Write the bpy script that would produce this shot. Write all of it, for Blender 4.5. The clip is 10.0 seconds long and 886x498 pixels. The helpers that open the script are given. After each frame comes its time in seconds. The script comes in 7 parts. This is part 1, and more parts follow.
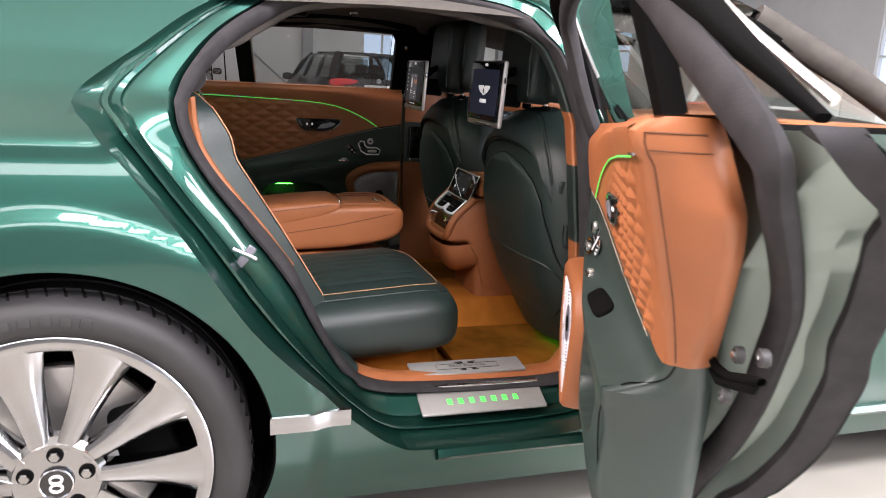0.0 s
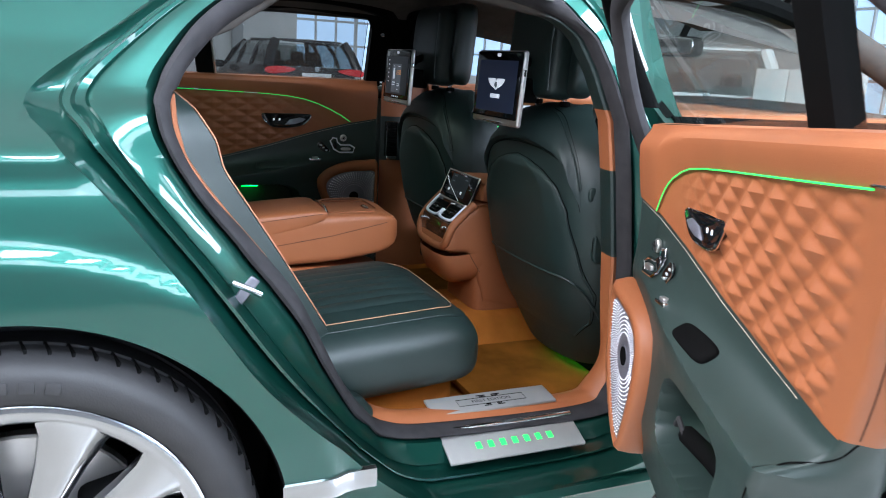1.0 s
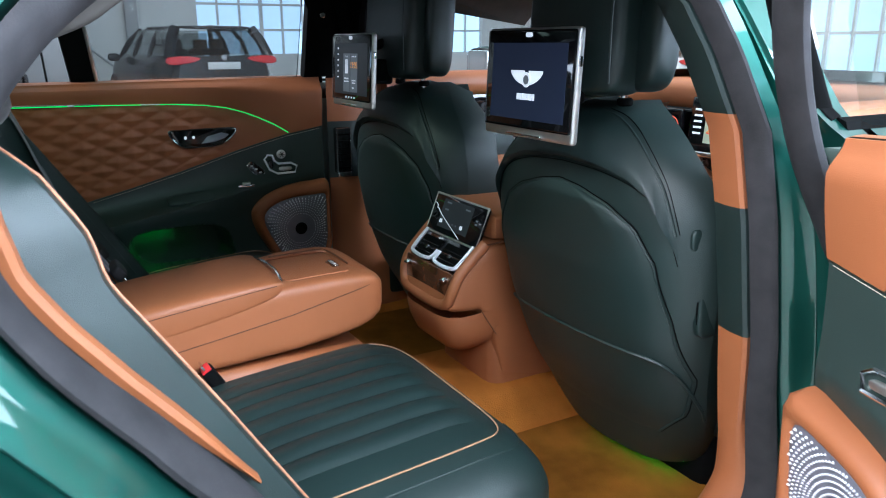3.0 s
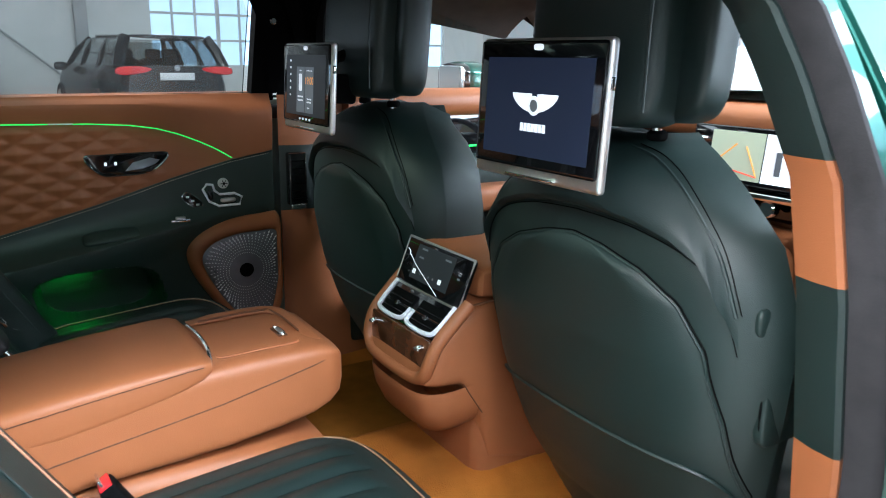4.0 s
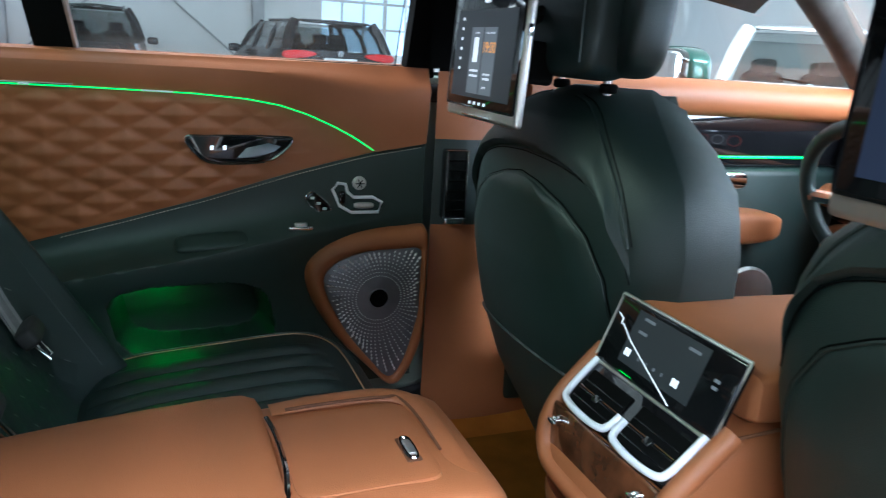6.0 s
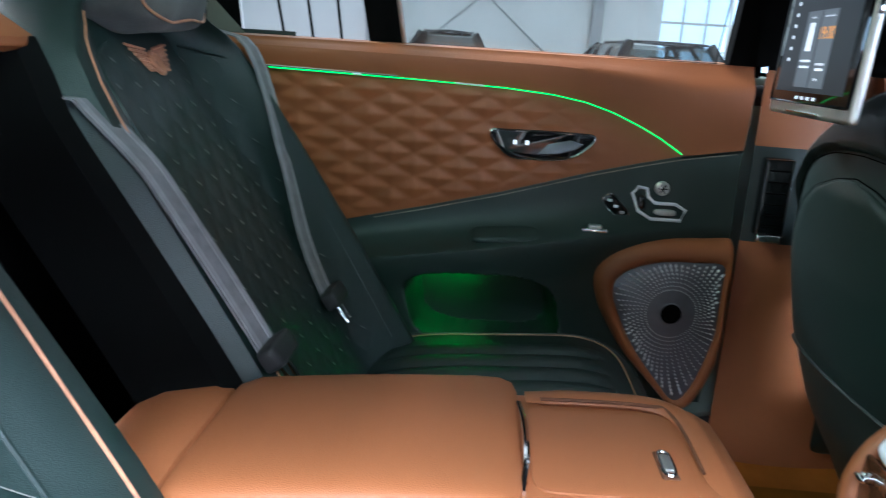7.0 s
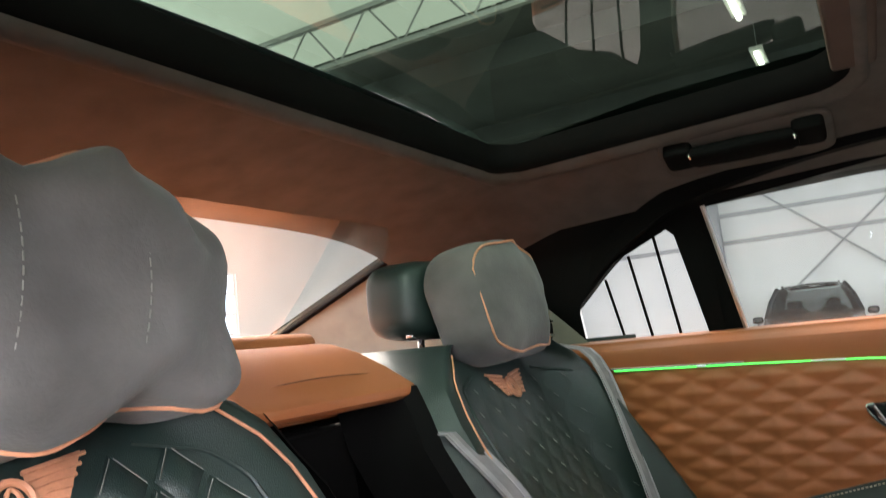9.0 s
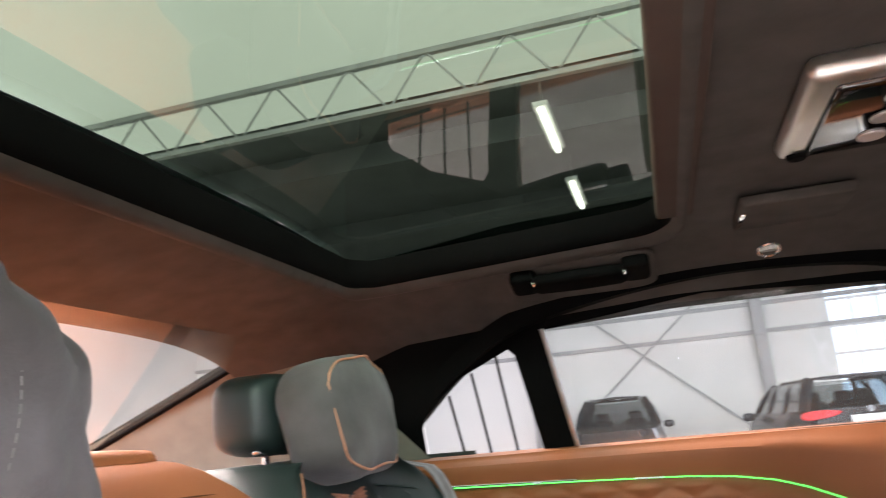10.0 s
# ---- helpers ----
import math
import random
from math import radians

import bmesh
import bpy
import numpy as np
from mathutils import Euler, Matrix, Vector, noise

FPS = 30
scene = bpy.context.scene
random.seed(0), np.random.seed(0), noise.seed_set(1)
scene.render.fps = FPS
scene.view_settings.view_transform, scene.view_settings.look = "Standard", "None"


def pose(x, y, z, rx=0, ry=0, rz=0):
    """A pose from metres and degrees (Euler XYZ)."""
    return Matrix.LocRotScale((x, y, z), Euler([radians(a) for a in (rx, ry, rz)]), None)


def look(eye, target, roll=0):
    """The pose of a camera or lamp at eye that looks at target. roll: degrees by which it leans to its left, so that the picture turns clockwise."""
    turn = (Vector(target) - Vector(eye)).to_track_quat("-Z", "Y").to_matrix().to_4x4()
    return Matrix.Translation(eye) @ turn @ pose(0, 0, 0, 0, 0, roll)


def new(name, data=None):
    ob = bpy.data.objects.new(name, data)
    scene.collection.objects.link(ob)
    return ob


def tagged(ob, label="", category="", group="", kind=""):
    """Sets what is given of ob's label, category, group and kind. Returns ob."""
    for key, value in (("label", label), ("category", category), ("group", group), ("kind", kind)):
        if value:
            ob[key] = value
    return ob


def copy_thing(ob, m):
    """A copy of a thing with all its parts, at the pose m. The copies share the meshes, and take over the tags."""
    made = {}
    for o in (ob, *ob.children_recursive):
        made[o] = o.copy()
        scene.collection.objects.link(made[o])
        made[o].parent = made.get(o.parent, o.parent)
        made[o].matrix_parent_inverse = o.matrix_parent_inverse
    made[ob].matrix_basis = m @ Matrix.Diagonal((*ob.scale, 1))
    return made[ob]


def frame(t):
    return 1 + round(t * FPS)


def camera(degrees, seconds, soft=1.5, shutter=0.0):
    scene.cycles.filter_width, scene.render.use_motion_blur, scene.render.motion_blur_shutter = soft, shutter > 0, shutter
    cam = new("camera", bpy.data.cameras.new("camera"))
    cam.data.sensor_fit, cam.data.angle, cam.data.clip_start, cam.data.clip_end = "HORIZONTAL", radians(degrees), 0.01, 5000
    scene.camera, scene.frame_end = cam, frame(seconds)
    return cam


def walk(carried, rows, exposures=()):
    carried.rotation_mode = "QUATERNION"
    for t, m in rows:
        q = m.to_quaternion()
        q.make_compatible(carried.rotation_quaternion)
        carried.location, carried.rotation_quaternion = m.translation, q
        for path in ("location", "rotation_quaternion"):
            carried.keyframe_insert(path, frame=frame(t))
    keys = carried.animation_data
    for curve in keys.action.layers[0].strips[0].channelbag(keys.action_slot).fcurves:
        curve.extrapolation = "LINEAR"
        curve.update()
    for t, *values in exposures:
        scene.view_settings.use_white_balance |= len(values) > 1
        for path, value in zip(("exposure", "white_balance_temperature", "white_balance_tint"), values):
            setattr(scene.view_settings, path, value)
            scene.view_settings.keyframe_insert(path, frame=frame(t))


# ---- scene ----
cam = camera(61.1, 10.0, soft=1.0, shutter=0.3)
PATH = [
    (0, (0.285, -2.459, 1.196), (0.89, -0.607, 0.742), 3.2),
    (0.5, (0.211, -2.269, 1.208), (0.902, -0.451, 0.74), 3.5),
    (1, (0.181, -2.138, 1.196), (0.952, -0.355, 0.72), 3.3),
    (1.5, (0.215, -1.958, 1.204), (1.014, -0.19, 0.72), 2.5),
    (2, (0.262, -1.801, 1.204), (1.086, -0.048, 0.708), 1.8),
    (2.5, (0.277, -1.64, 1.197), (1.142, 0.089, 0.684), 1.3),
    (2.7, (0.284, -1.559, 1.21), (1.177, 0.152, 0.685), 0.5),
    (3.8, (0.392, -1.215, 1.221), (1.441, 0.41, 0.711), 0.2),
    (4, (0.433, -1.156, 1.214), (1.473, 0.479, 0.719), 0.8),
    (4.5, (0.511, -1.047, 1.21), (1.519, 0.609, 0.718), 1.7),
    (5, (0.53, -0.905, 1.201), (1.502, 0.769, 0.695), 2.0),
    (5.2, (0.557, -0.861, 1.236), (1.462, 0.827, 0.662), 1.6),
    (6.3, (0.622, -0.629, 1.128), (1.160, 1.234, 0.634), 4.7),
    (6.5, (0.636, -0.636, 1.123), (0.984, 1.268, 0.616), 4.4),
    (7, (0.656, -0.631, 1.108), (0.552, 1.304, 0.605), 3.6),
    (7.5, (0.674, -0.64, 1.11), (0.265, 1.29, 0.768), 1.3),
    (8, (0.681, -0.655, 1.127), (0.018, 1.23, 0.967), -1.7),
    (8.5, (0.688, -0.66, 1.135), (-0.206, 1.129, 1.188), -4.5),
    (9, (0.695, -0.668, 1.147), (-0.279, 1.06, 1.397), -5.8),
    (9.5, (0.684, -0.683, 1.157), (-0.179, 1.06, 1.615), -5.8),
    (10, (0.664, -0.711, 1.165), (0.153, 1.161, 1.642), -5.2),
]

EXPOSURES = [(0.0, -1.05, 6900, 26), (0.5, -1.04, 6500, 20), (1.0, -1.03, 5700, 15), (1.5, -1.05, 5350, 9), (2.5, -0.85, 5350, 12), (4.0, -0.27, 5750, 10), (5.0, -0.26, 5400, 9), (6.5, 0.18, 5450, 9), (7.0, 0.17, 5400, 10), (7.5, 0.41, 5700, 10), (8.5, 0.8, 6750, 14), (9.0, 0.7, 6750, 17), (9.5, 0.73, 6850, 21), (10.0, 0.75, 6750, 26)]
walk(cam, [(t, look(eye, target, roll)) for t, eye, target, roll in PATH], EXPOSURES)

# ---------- world and lights ----------
# x runs forward along the car from its rear axle, y to the car's left, z up from the ground.
world = bpy.data.worlds.new("sky")
world.use_nodes = True
scene.world = world
sky = world.node_tree.nodes.new("ShaderNodeTexSky")
sky.sky_type, sky.sun_disc, sky.sun_elevation, sky.sun_rotation = "NISHITA", False, radians(35), radians(40)
world.node_tree.nodes["Background"].inputs["Strength"].default_value = 0.12
world.node_tree.links.new(sky.outputs[0], world.node_tree.nodes["Background"].inputs["Color"])


def area_lamp(name, place, target, sx, sy, power, colour=(1, 1, 1)):
    data = bpy.data.lights.new(name, "AREA")
    data.shape, data.size, data.size_y, data.energy, data.color = "RECTANGLE", sx, sy, power, colour
    ob = new(name, data)
    ob.matrix_world = look(place, target)
    return ob


# ---------- materials ----------
def material(name, colour, rough=0.5, metal=0.0, coat=0.0, vary=0.12, scale=8.0, bump=0.0, bump_scale=300.0, spec=0.5, sheen=0.0):
    m = bpy.data.materials.new(name)
    m.use_nodes = True
    nodes, links = m.node_tree.nodes, m.node_tree.links
    b = nodes["Principled BSDF"]
    b.inputs["Roughness"].default_value, b.inputs["Metallic"].default_value = rough, metal
    b.inputs["Coat Weight"].default_value, b.inputs["Coat Roughness"].default_value = coat, 0.03
    b.inputs["Specular IOR Level"].default_value = spec
    b.inputs["Sheen Weight"].default_value = sheen
    where = nodes.new("ShaderNodeTexCoord")
    noisy = nodes.new("ShaderNodeTexNoise")
    noisy.inputs["Scale"].default_value, noisy.inputs["Detail"].default_value = scale, 5
    links.new(where.outputs["Object"], noisy.inputs["Vector"])
    ramp = nodes.new("ShaderNodeValToRGB")
    ramp.color_ramp.elements[0].position, ramp.color_ramp.elements[1].position = 0.3, 0.7
    ramp.color_ramp.elements[0].color = (*[c * (1 - vary) for c in colour], 1)
    ramp.color_ramp.elements[1].color = (*[min(1, c * (1 + vary)) for c in colour], 1)
    links.new(noisy.outputs["Fac"], ramp.inputs["Fac"])
    links.new(ramp.outputs["Color"], b.inputs["Base Color"])
    if bump:
        grain = nodes.new("ShaderNodeTexVoronoi" if bump_scale > 500 else "ShaderNodeTexNoise")
        grain.inputs["Scale"].default_value = bump_scale
        links.new(where.outputs["Object"], grain.inputs["Vector"])
        lift = nodes.new("ShaderNodeBump")
        lift.inputs["Strength"].default_value, lift.inputs["Distance"].default_value = bump, 0.001
        links.new(grain.outputs[0], lift.inputs["Height"])
        links.new(lift.outputs["Normal"], b.inputs["Normal"])
    return m


def glowing(name, colour, strength):
    m = bpy.data.materials.new(name)
    m.use_nodes = True
    b = m.node_tree.nodes["Principled BSDF"]
    b.inputs["Base Color"].default_value = (*colour, 1)
    b.inputs["Emission Color"].default_value, b.inputs["Emission Strength"].default_value = (*colour, 1), strength
    return m


def glassy(name, tint, gloss=0.08, veil=0.0, rim=0.8):
    """Thin pane: clear tinted glass with a mirror sheen, and a woven blind where veil is set."""
    m = bpy.data.materials.new(name)
    m.use_nodes = True
    nodes, links = m.node_tree.nodes, m.node_tree.links
    nodes.remove(nodes["Principled BSDF"])
    clear, shine, mix, fres, power, scaled = (nodes.new("ShaderNode" + k) for k in ("BsdfTransparent", "BsdfGlossy", "MixShader", "LayerWeight", "Math", "Math"))
    clear.inputs["Color"].default_value = (*tint, 1)
    shine.inputs["Roughness"].default_value = 0.02
    fres.inputs["Blend"].default_value = 0.5
    power.operation, scaled.operation = "POWER", "MULTIPLY_ADD"
    power.inputs[1].default_value = 4.0
    scaled.inputs[1].default_value, scaled.inputs[2].default_value = rim, gloss
    links.new(fres.outputs["Facing"], power.inputs[0])
    links.new(power.outputs[0], scaled.inputs[0])
    links.new(scaled.outputs[0], mix.inputs[0])
    links.new(clear.outputs[0], mix.inputs[1])
    links.new(shine.outputs[0], mix.inputs[2])
    out = mix
    if veil:
        cloth, both = nodes.new("ShaderNodeBsdfTranslucent"), nodes.new("ShaderNodeMixShader")
        cloth.inputs["Color"].default_value = (0.35, 0.35, 0.35, 1)
        both.inputs[0].default_value = veil
        links.new(mix.outputs[0], both.inputs[1])
        links.new(cloth.outputs[0], both.inputs[2])
        out = both
    links.new(out.outputs[0], nodes["Material Output"].inputs["Surface"])
    return m


PAINT = material("green_metallic_paint", (0.0078, 0.068, 0.051), 0.36, 0.75, 1.0, 0.06, 2.0)
PAINT_DULL = material("green_jamb_paint", (0.23, 0.29, 0.26), 0.4, 0.3, 0.3, 0.1, 5.0)
TAN = material("tan_leather", (0.32, 0.102, 0.035), 0.5, 0, 0, 0.08, 6.0, 0.25, 900)
GREEN_HIDE = material("dark_green_leather", (0.0082, 0.0192, 0.0172), 0.47, 0, 0, 0.15, 6.0, 0.25, 900, 0.62)
GREEN_PLASTIC = material("dark_green_trim", (0.021, 0.036, 0.0315), 0.46, 0, 0, 0.12, 6.0, 0.2, 900, 0.5)
SUEDE = material("dark_suede", (0.095, 0.091, 0.089), 0.95, 0, 0, 0.3, 11.0, 0.4, 250, 0.2, 0.15)
HEADLINING = material("black_headlining_cloth", (0.076, 0.069, 0.063), 0.95, 0, 0, 0.15, 20.0, 0.2, 400, 0.1)
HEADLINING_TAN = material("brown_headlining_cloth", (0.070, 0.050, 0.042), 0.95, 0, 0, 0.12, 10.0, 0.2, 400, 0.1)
GREY_HEADLINING = material("grey_pillar_cloth", (0.16, 0.155, 0.13), 0.95, 0, 0, 0.1, 20.0, 0.2, 400, 0.2)
CARPET = material("tan_carpet", (0.36, 0.115, 0.018), 0.98, 0, 0, 0.16, 14.0, 0.9, 350, 0.04, 0.0)
MAT = material("brown_tan_mat_pile", (0.21, 0.075, 0.010), 0.98, 0, 0, 0.3, 9.0, 0.9, 300, 0.04, 0.0)
RUBBER = material("black_rubber", (0.022, 0.021, 0.022), 0.62, 0, 0, 0.2, 12.0, 0.3, 250)
SEAL = material("flocked_rubber_seal", (0.033, 0.031, 0.033), 0.8, 0, 0, 0.2, 25.0, 0.3, 350, 0.15)
CHROME = material("chrome", (0.82, 0.82, 0.84), 0.08, 1.0, 0, 0.03, 5.0)
BRUSHED = material("brushed_aluminium", (0.72, 0.70, 0.68), 0.42, 1.0, 0, 0.05, 30.0, 0.1, 400)
STUD = material("bright_studs", (0.86, 0.85, 0.90), 0.3, 0.0)
GRILLE = material("dark_silver_mesh", (0.21, 0.205, 0.24), 0.42, 0.6, 0, 0.08, 40.0, 0.3, 600)
ALLOY = material("silver_alloy", (0.36, 0.36, 0.365), 0.14, 1.0, 0.2, 0.04, 12.0)
GLOSS_BLACK = material("gloss_black", (0.006, 0.006, 0.007), 0.06, 0, 0.6, 0.1, 5.0)
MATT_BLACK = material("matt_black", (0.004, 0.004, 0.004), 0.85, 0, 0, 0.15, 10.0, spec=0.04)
SATIN = material("satin_metal_plate", (0.36, 0.355, 0.345), 0.35, 0.35, 0, 0.04, 30.0, 0.1, 400)
WALNUT = material("walnut_veneer", (0.10, 0.035, 0.015), 0.12, 0, 0.8, 0.5, 30.0)
BELT = material("grey_belt_webbing", (0.20, 0.185, 0.197), 0.75, 0, 0, 0.15, 60.0, 0.4, 350)
BELT_PALE = material("pale_webbing_stripe", (0.29, 0.27, 0.285), 0.75, 0, 0, 0.15, 60.0, 0.4, 350)
COPPER_THREAD = material("copper_stitching", (0.50, 0.22, 0.125), 0.6, 0, 0, 0.2, 60.0)
PALE_THREAD = material("pale_stitching", (0.5, 0.42, 0.33), 0.7, 0, 0, 0.2, 60.0)
DIM_THREAD = material("grey_stitching", (0.16, 0.16, 0.145), 0.7, 0, 0, 0.2, 60.0)
PIPING = material("pale_tan_piping", (0.34, 0.19, 0.10), 0.55, 0, 0, 0.1, 30.0)
LED = glowing("green_light_guide", (0.05, 0.9, 0.12), 1.5)
# darker tan that carries the shade inside seams and grooves
SEAM_TAN = material("shaded_tan_seam", (0.12, 0.04, 0.015), 0.8, 0, 0, 0.2, 60.0)
LED_WHITE = material("polished_strip", (0.85, 0.85, 0.87), 0.15, 1.0)
GLASS = glassy("clear_pane", (0.86, 0.9, 0.88))
BLIND_GLASS = glassy("mesh_blind", (0.60, 0.61, 0.615), 0.03, 0.05)
ROOF_GLASS = glassy("green_tinted_roof_pane", (0.120, 0.158, 0.122), 0.022, 0.0, 0.5)
REAR_GLASS = glassy("rear_pane", (0.86, 0.84, 0.8), 0.1)
SCREEN_BLUE = glowing("dark_blue_screen", (0.008, 0.012, 0.028), 1.0)
SCREEN_DARK = glowing("dark_grey_screen", (0.012, 0.014, 0.016), 1.0)
SCREEN_WHITE = glowing("white_screen_marks", (0.9, 0.92, 0.95), 0.9)
SCREEN_GREY = glowing("grey_screen_marks", (0.10, 0.11, 0.12), 0.8)
SCREEN_ORANGE = glowing("orange_screen_marks", (0.9, 0.35, 0.05), 0.9)
SCREEN_GREENISH = glowing("pale_green_screen_picture", (0.45, 0.5, 0.36), 0.8)
SCREEN_RED = glowing("red_screen_marks", (0.8, 0.1, 0.05), 0.9)
WALL_WHITE = material("white_wall_panels", (0.72, 0.72, 0.70), 0.7, 0, 0, 0.04, 1.5)
# white non-metal: the reflection on bright metal is put into the colour
SHINE_WHITE = material("painted_shine_white", (0.87, 0.86, 0.93), 0.3, 0.0, 0, 0.03, 30.0)
STEEL_GREY = material("grey_painted_steel", (0.34, 0.35, 0.35), 0.5, 0, 0, 0.1, 3.0)
CEILING_GREY = material("pale_sheet_ceiling", (0.6, 0.6, 0.58), 0.8, 0, 0, 0.06, 1.0)
CONCRETE = material("sealed_pale_floor", (0.33, 0.31, 0.275), 0.25, 0, 0.3, 0.12, 1.2)
ROOFLIGHT = glowing("milky_rooflight", (0.95, 1.0, 0.95), 1.4)
ROOFLIGHT.node_tree.nodes["Principled BSDF"].inputs["Base Color"].default_value = (0.4, 0.42, 0.4, 1)
# the far deck's lack of light is put into this dark colour
DECK_UNLIT = material("unlit_deck_steel", (0.075, 0.082, 0.082), 0.6, 0, 0, 0.2, 2.0)
TUBE = glowing("lamp_tube", (1.0, 0.98, 0.94), 14.0)
DAY = glowing("daylight_beyond", (0.6, 0.79, 1.0), 1.7)
# unseen near wall, kept grey so it bounces less light into the car
WALL_LOW_BOUNCE = material("grey_low_bounce_wall", (0.2, 0.2, 0.205), 0.7, 0, 0, 0.06, 1.5)
WHITE_PAINT = material("white_car_paint", (0.75, 0.75, 0.75), 0.25, 0, 0.8, 0.03, 2.0)
DARK_PAINT = material("dark_grey_car_paint", (0.007, 0.008, 0.010), 0.25, 0.0, 0.15, 0.1, 2.0, spec=0.25)
BROWN_PAINT = material("brown_car_paint", (0.06, 0.035, 0.025), 0.25, 0.4, 1.0, 0.1, 2.0)
CAR_GLASS = glassy("parked_car_pane", (0.52, 0.56, 0.56), 0.06)
TAIL_RED = material("red_tail_lens", (0.55, 0.015, 0.02), 0.12, 0, 0.6, 0.15, 8.0)
PLATE_WHITE = material("pale_plate", (0.5, 0.5, 0.5), 0.4)


# ---------- shape helpers ----------
def part(name, bm, mat, parent=None, label="", smooth=True):
    me = bpy.data.meshes.new(name)
    bmesh.ops.recalc_face_normals(bm, faces=bm.faces)
    bm.to_mesh(me)
    bm.free()
    me.materials.append(mat)
    if smooth:
        me.shade_smooth()
        me.set_sharp_from_angle(angle=radians(40))
    ob = new(name, me)
    if parent:
        ob.parent = parent
    if label:
        ob["label"] = label
    return ob


def thing(name, label, category, group="", kind="", m=None):
    ob = new(name)
    ob.empty_display_size = 0.05
    if m is not None:
        ob.matrix_world = m
    return tagged(ob, label, category, group, kind)


def spline(pts, n, closed=False):
    """Catmull-Rom through pts, n samples."""
    p = np.array(pts, float)
    k = len(p)
    out = []
    for s in range(n):
        t = s / n * k if closed else s / (n - 1) * (k - 1)
        i = min(int(t), k - 1 if closed else k - 2)
        f = t - i
        if closed:
            a, b, c, d = p[(i - 1) % k], p[i % k], p[(i + 1) % k], p[(i + 2) % k]
        else:
            b, c = p[i], p[i + 1]
            a, d = (p[i - 1] if i else 2 * b - c), (p[i + 2] if i + 2 < k else 2 * c - b)
        out.append(0.5 * (2 * b + (c - a) * f + (2 * a - 5 * b + 4 * c - d) * f**2 + (3 * b - a - 3 * c + d) * f**3))
    return np.array(out)


def interp(x, xs, ys):
    return float(np.interp(x, xs, ys))


def smoothstep(a, b, x):
    t = min(1, max(0, (x - a) / (b - a)))
    return t * t * (3 - 2 * t)


def skin(bm, loops, closed=True, cap=False):
    """Joins rows of points into quads."""
    rows = [[bm.verts.new(p) for p in loop] for loop in loops]
    for a, b in zip(rows, rows[1:]):
        n = len(a)
        for i in range(n if closed else n - 1):
            j = (i + 1) % n
            bm.faces.new((a[i], a[j], b[j], b[i]))
    if cap:
        bm.faces.new(rows[0][::-1])
        bm.faces.new(rows[-1])
    return rows


def grid_mesh(fn, nu, nv, bm=None):
    """A sheet of fn(u, v) with u and v from 0 to 1."""
    bm = bm or bmesh.new()
    skin(bm, [[fn(u / nu, v / nv) for u in range(nu + 1)] for v in range(nv + 1)], closed=False)
    return bm


def box(bm, a, b, bevel=0.0, m=None, segments=2):
    made = bmesh.ops.create_cube(bm, size=1)["verts"]
    a, b = Vector(a), Vector(b)
    for v in made:
        v.co = Vector([(a[i] + b[i]) / 2 + v.co[i] * abs(b[i] - a[i]) for i in range(3)])
    if bevel:
        edges = list({e for v in made for e in v.link_edges})
        made = list({v for f in bmesh.ops.bevel(bm, geom=edges, offset=bevel, segments=segments, profile=0.5, affect="EDGES")["faces"] for v in f.verts} | {v for v in made if v.is_valid})
    if m is not None:
        for v in made:
            v.co = m @ v.co
    return bm


def rbox(a, b, bevel=0.01, m=None, segments=3):
    return box(bmesh.new(), a, b, bevel, m, segments)


def tube(bm, pts, r, n=8, closed=False):
    pts = [Vector(p) for p in pts]
    loops = []
    for i, p in enumerate(pts):
        a = pts[i - 1] if (i or closed) else p
        b = pts[(i + 1) % len(pts)] if (i + 1 < len(pts) or closed) else p
        d = (b - a).normalized()
        side = d.cross(Vector((0, 0, 1)))
        if side.length < 0.1:
            side = d.cross(Vector((0, 1, 0)))
        side.normalize()
        up = side.cross(d)
        loops.append([p + r * (math.cos(2 * math.pi * k / n) * side + math.sin(2 * math.pi * k / n) * up) for k in range(n)])
    if closed:
        loops.append(loops[0])
    skin(bm, loops, True, not closed)
    if closed:
        bmesh.ops.remove_doubles(bm, verts=bm.verts, dist=1e-6)
    return bm


def band_tube(pts, wide, deep, n=12):
    """A closed soft-edged tube, flattened along the y axis."""
    loops = []
    for i, p in enumerate(pts):
        d = Vector(pts[(i + 1) % len(pts)]) - Vector(pts[i - 1])
        out = d.cross(Vector((0, 1, 0))).normalized()
        depth = out.cross(d).normalized()
        loops.append([Vector(p) + out * wide * math.cos(2 * math.pi * k / n) + depth * deep * math.sin(2 * math.pi * k / n) for k in range(n)])
    bm = bmesh.new()
    skin(bm, loops + loops[:1], True, False)
    bmesh.ops.remove_doubles(bm, verts=bm.verts, dist=1e-6)
    return bm


def ribbon(bm, pts, across, width, thick):
    """A flat band along pts, wide along across."""
    across = Vector(across).normalized()
    pts = [Vector(p) for p in pts]
    loops = []
    for i, p in enumerate(pts):
        d = (pts[min(i + 1, len(pts) - 1)] - pts[max(i - 1, 0)]).normalized()
        n = d.cross(across).normalized()
        loops.append([p + across * width / 2 * a + n * thick / 2 * b for a, b in ((-1, -1), (1, -1), (1, 1), (-1, 1))])
    skin(bm, loops, True, True)
    return bm


def signed_pow(v, e):
    return math.copysign(abs(v) ** e, v)


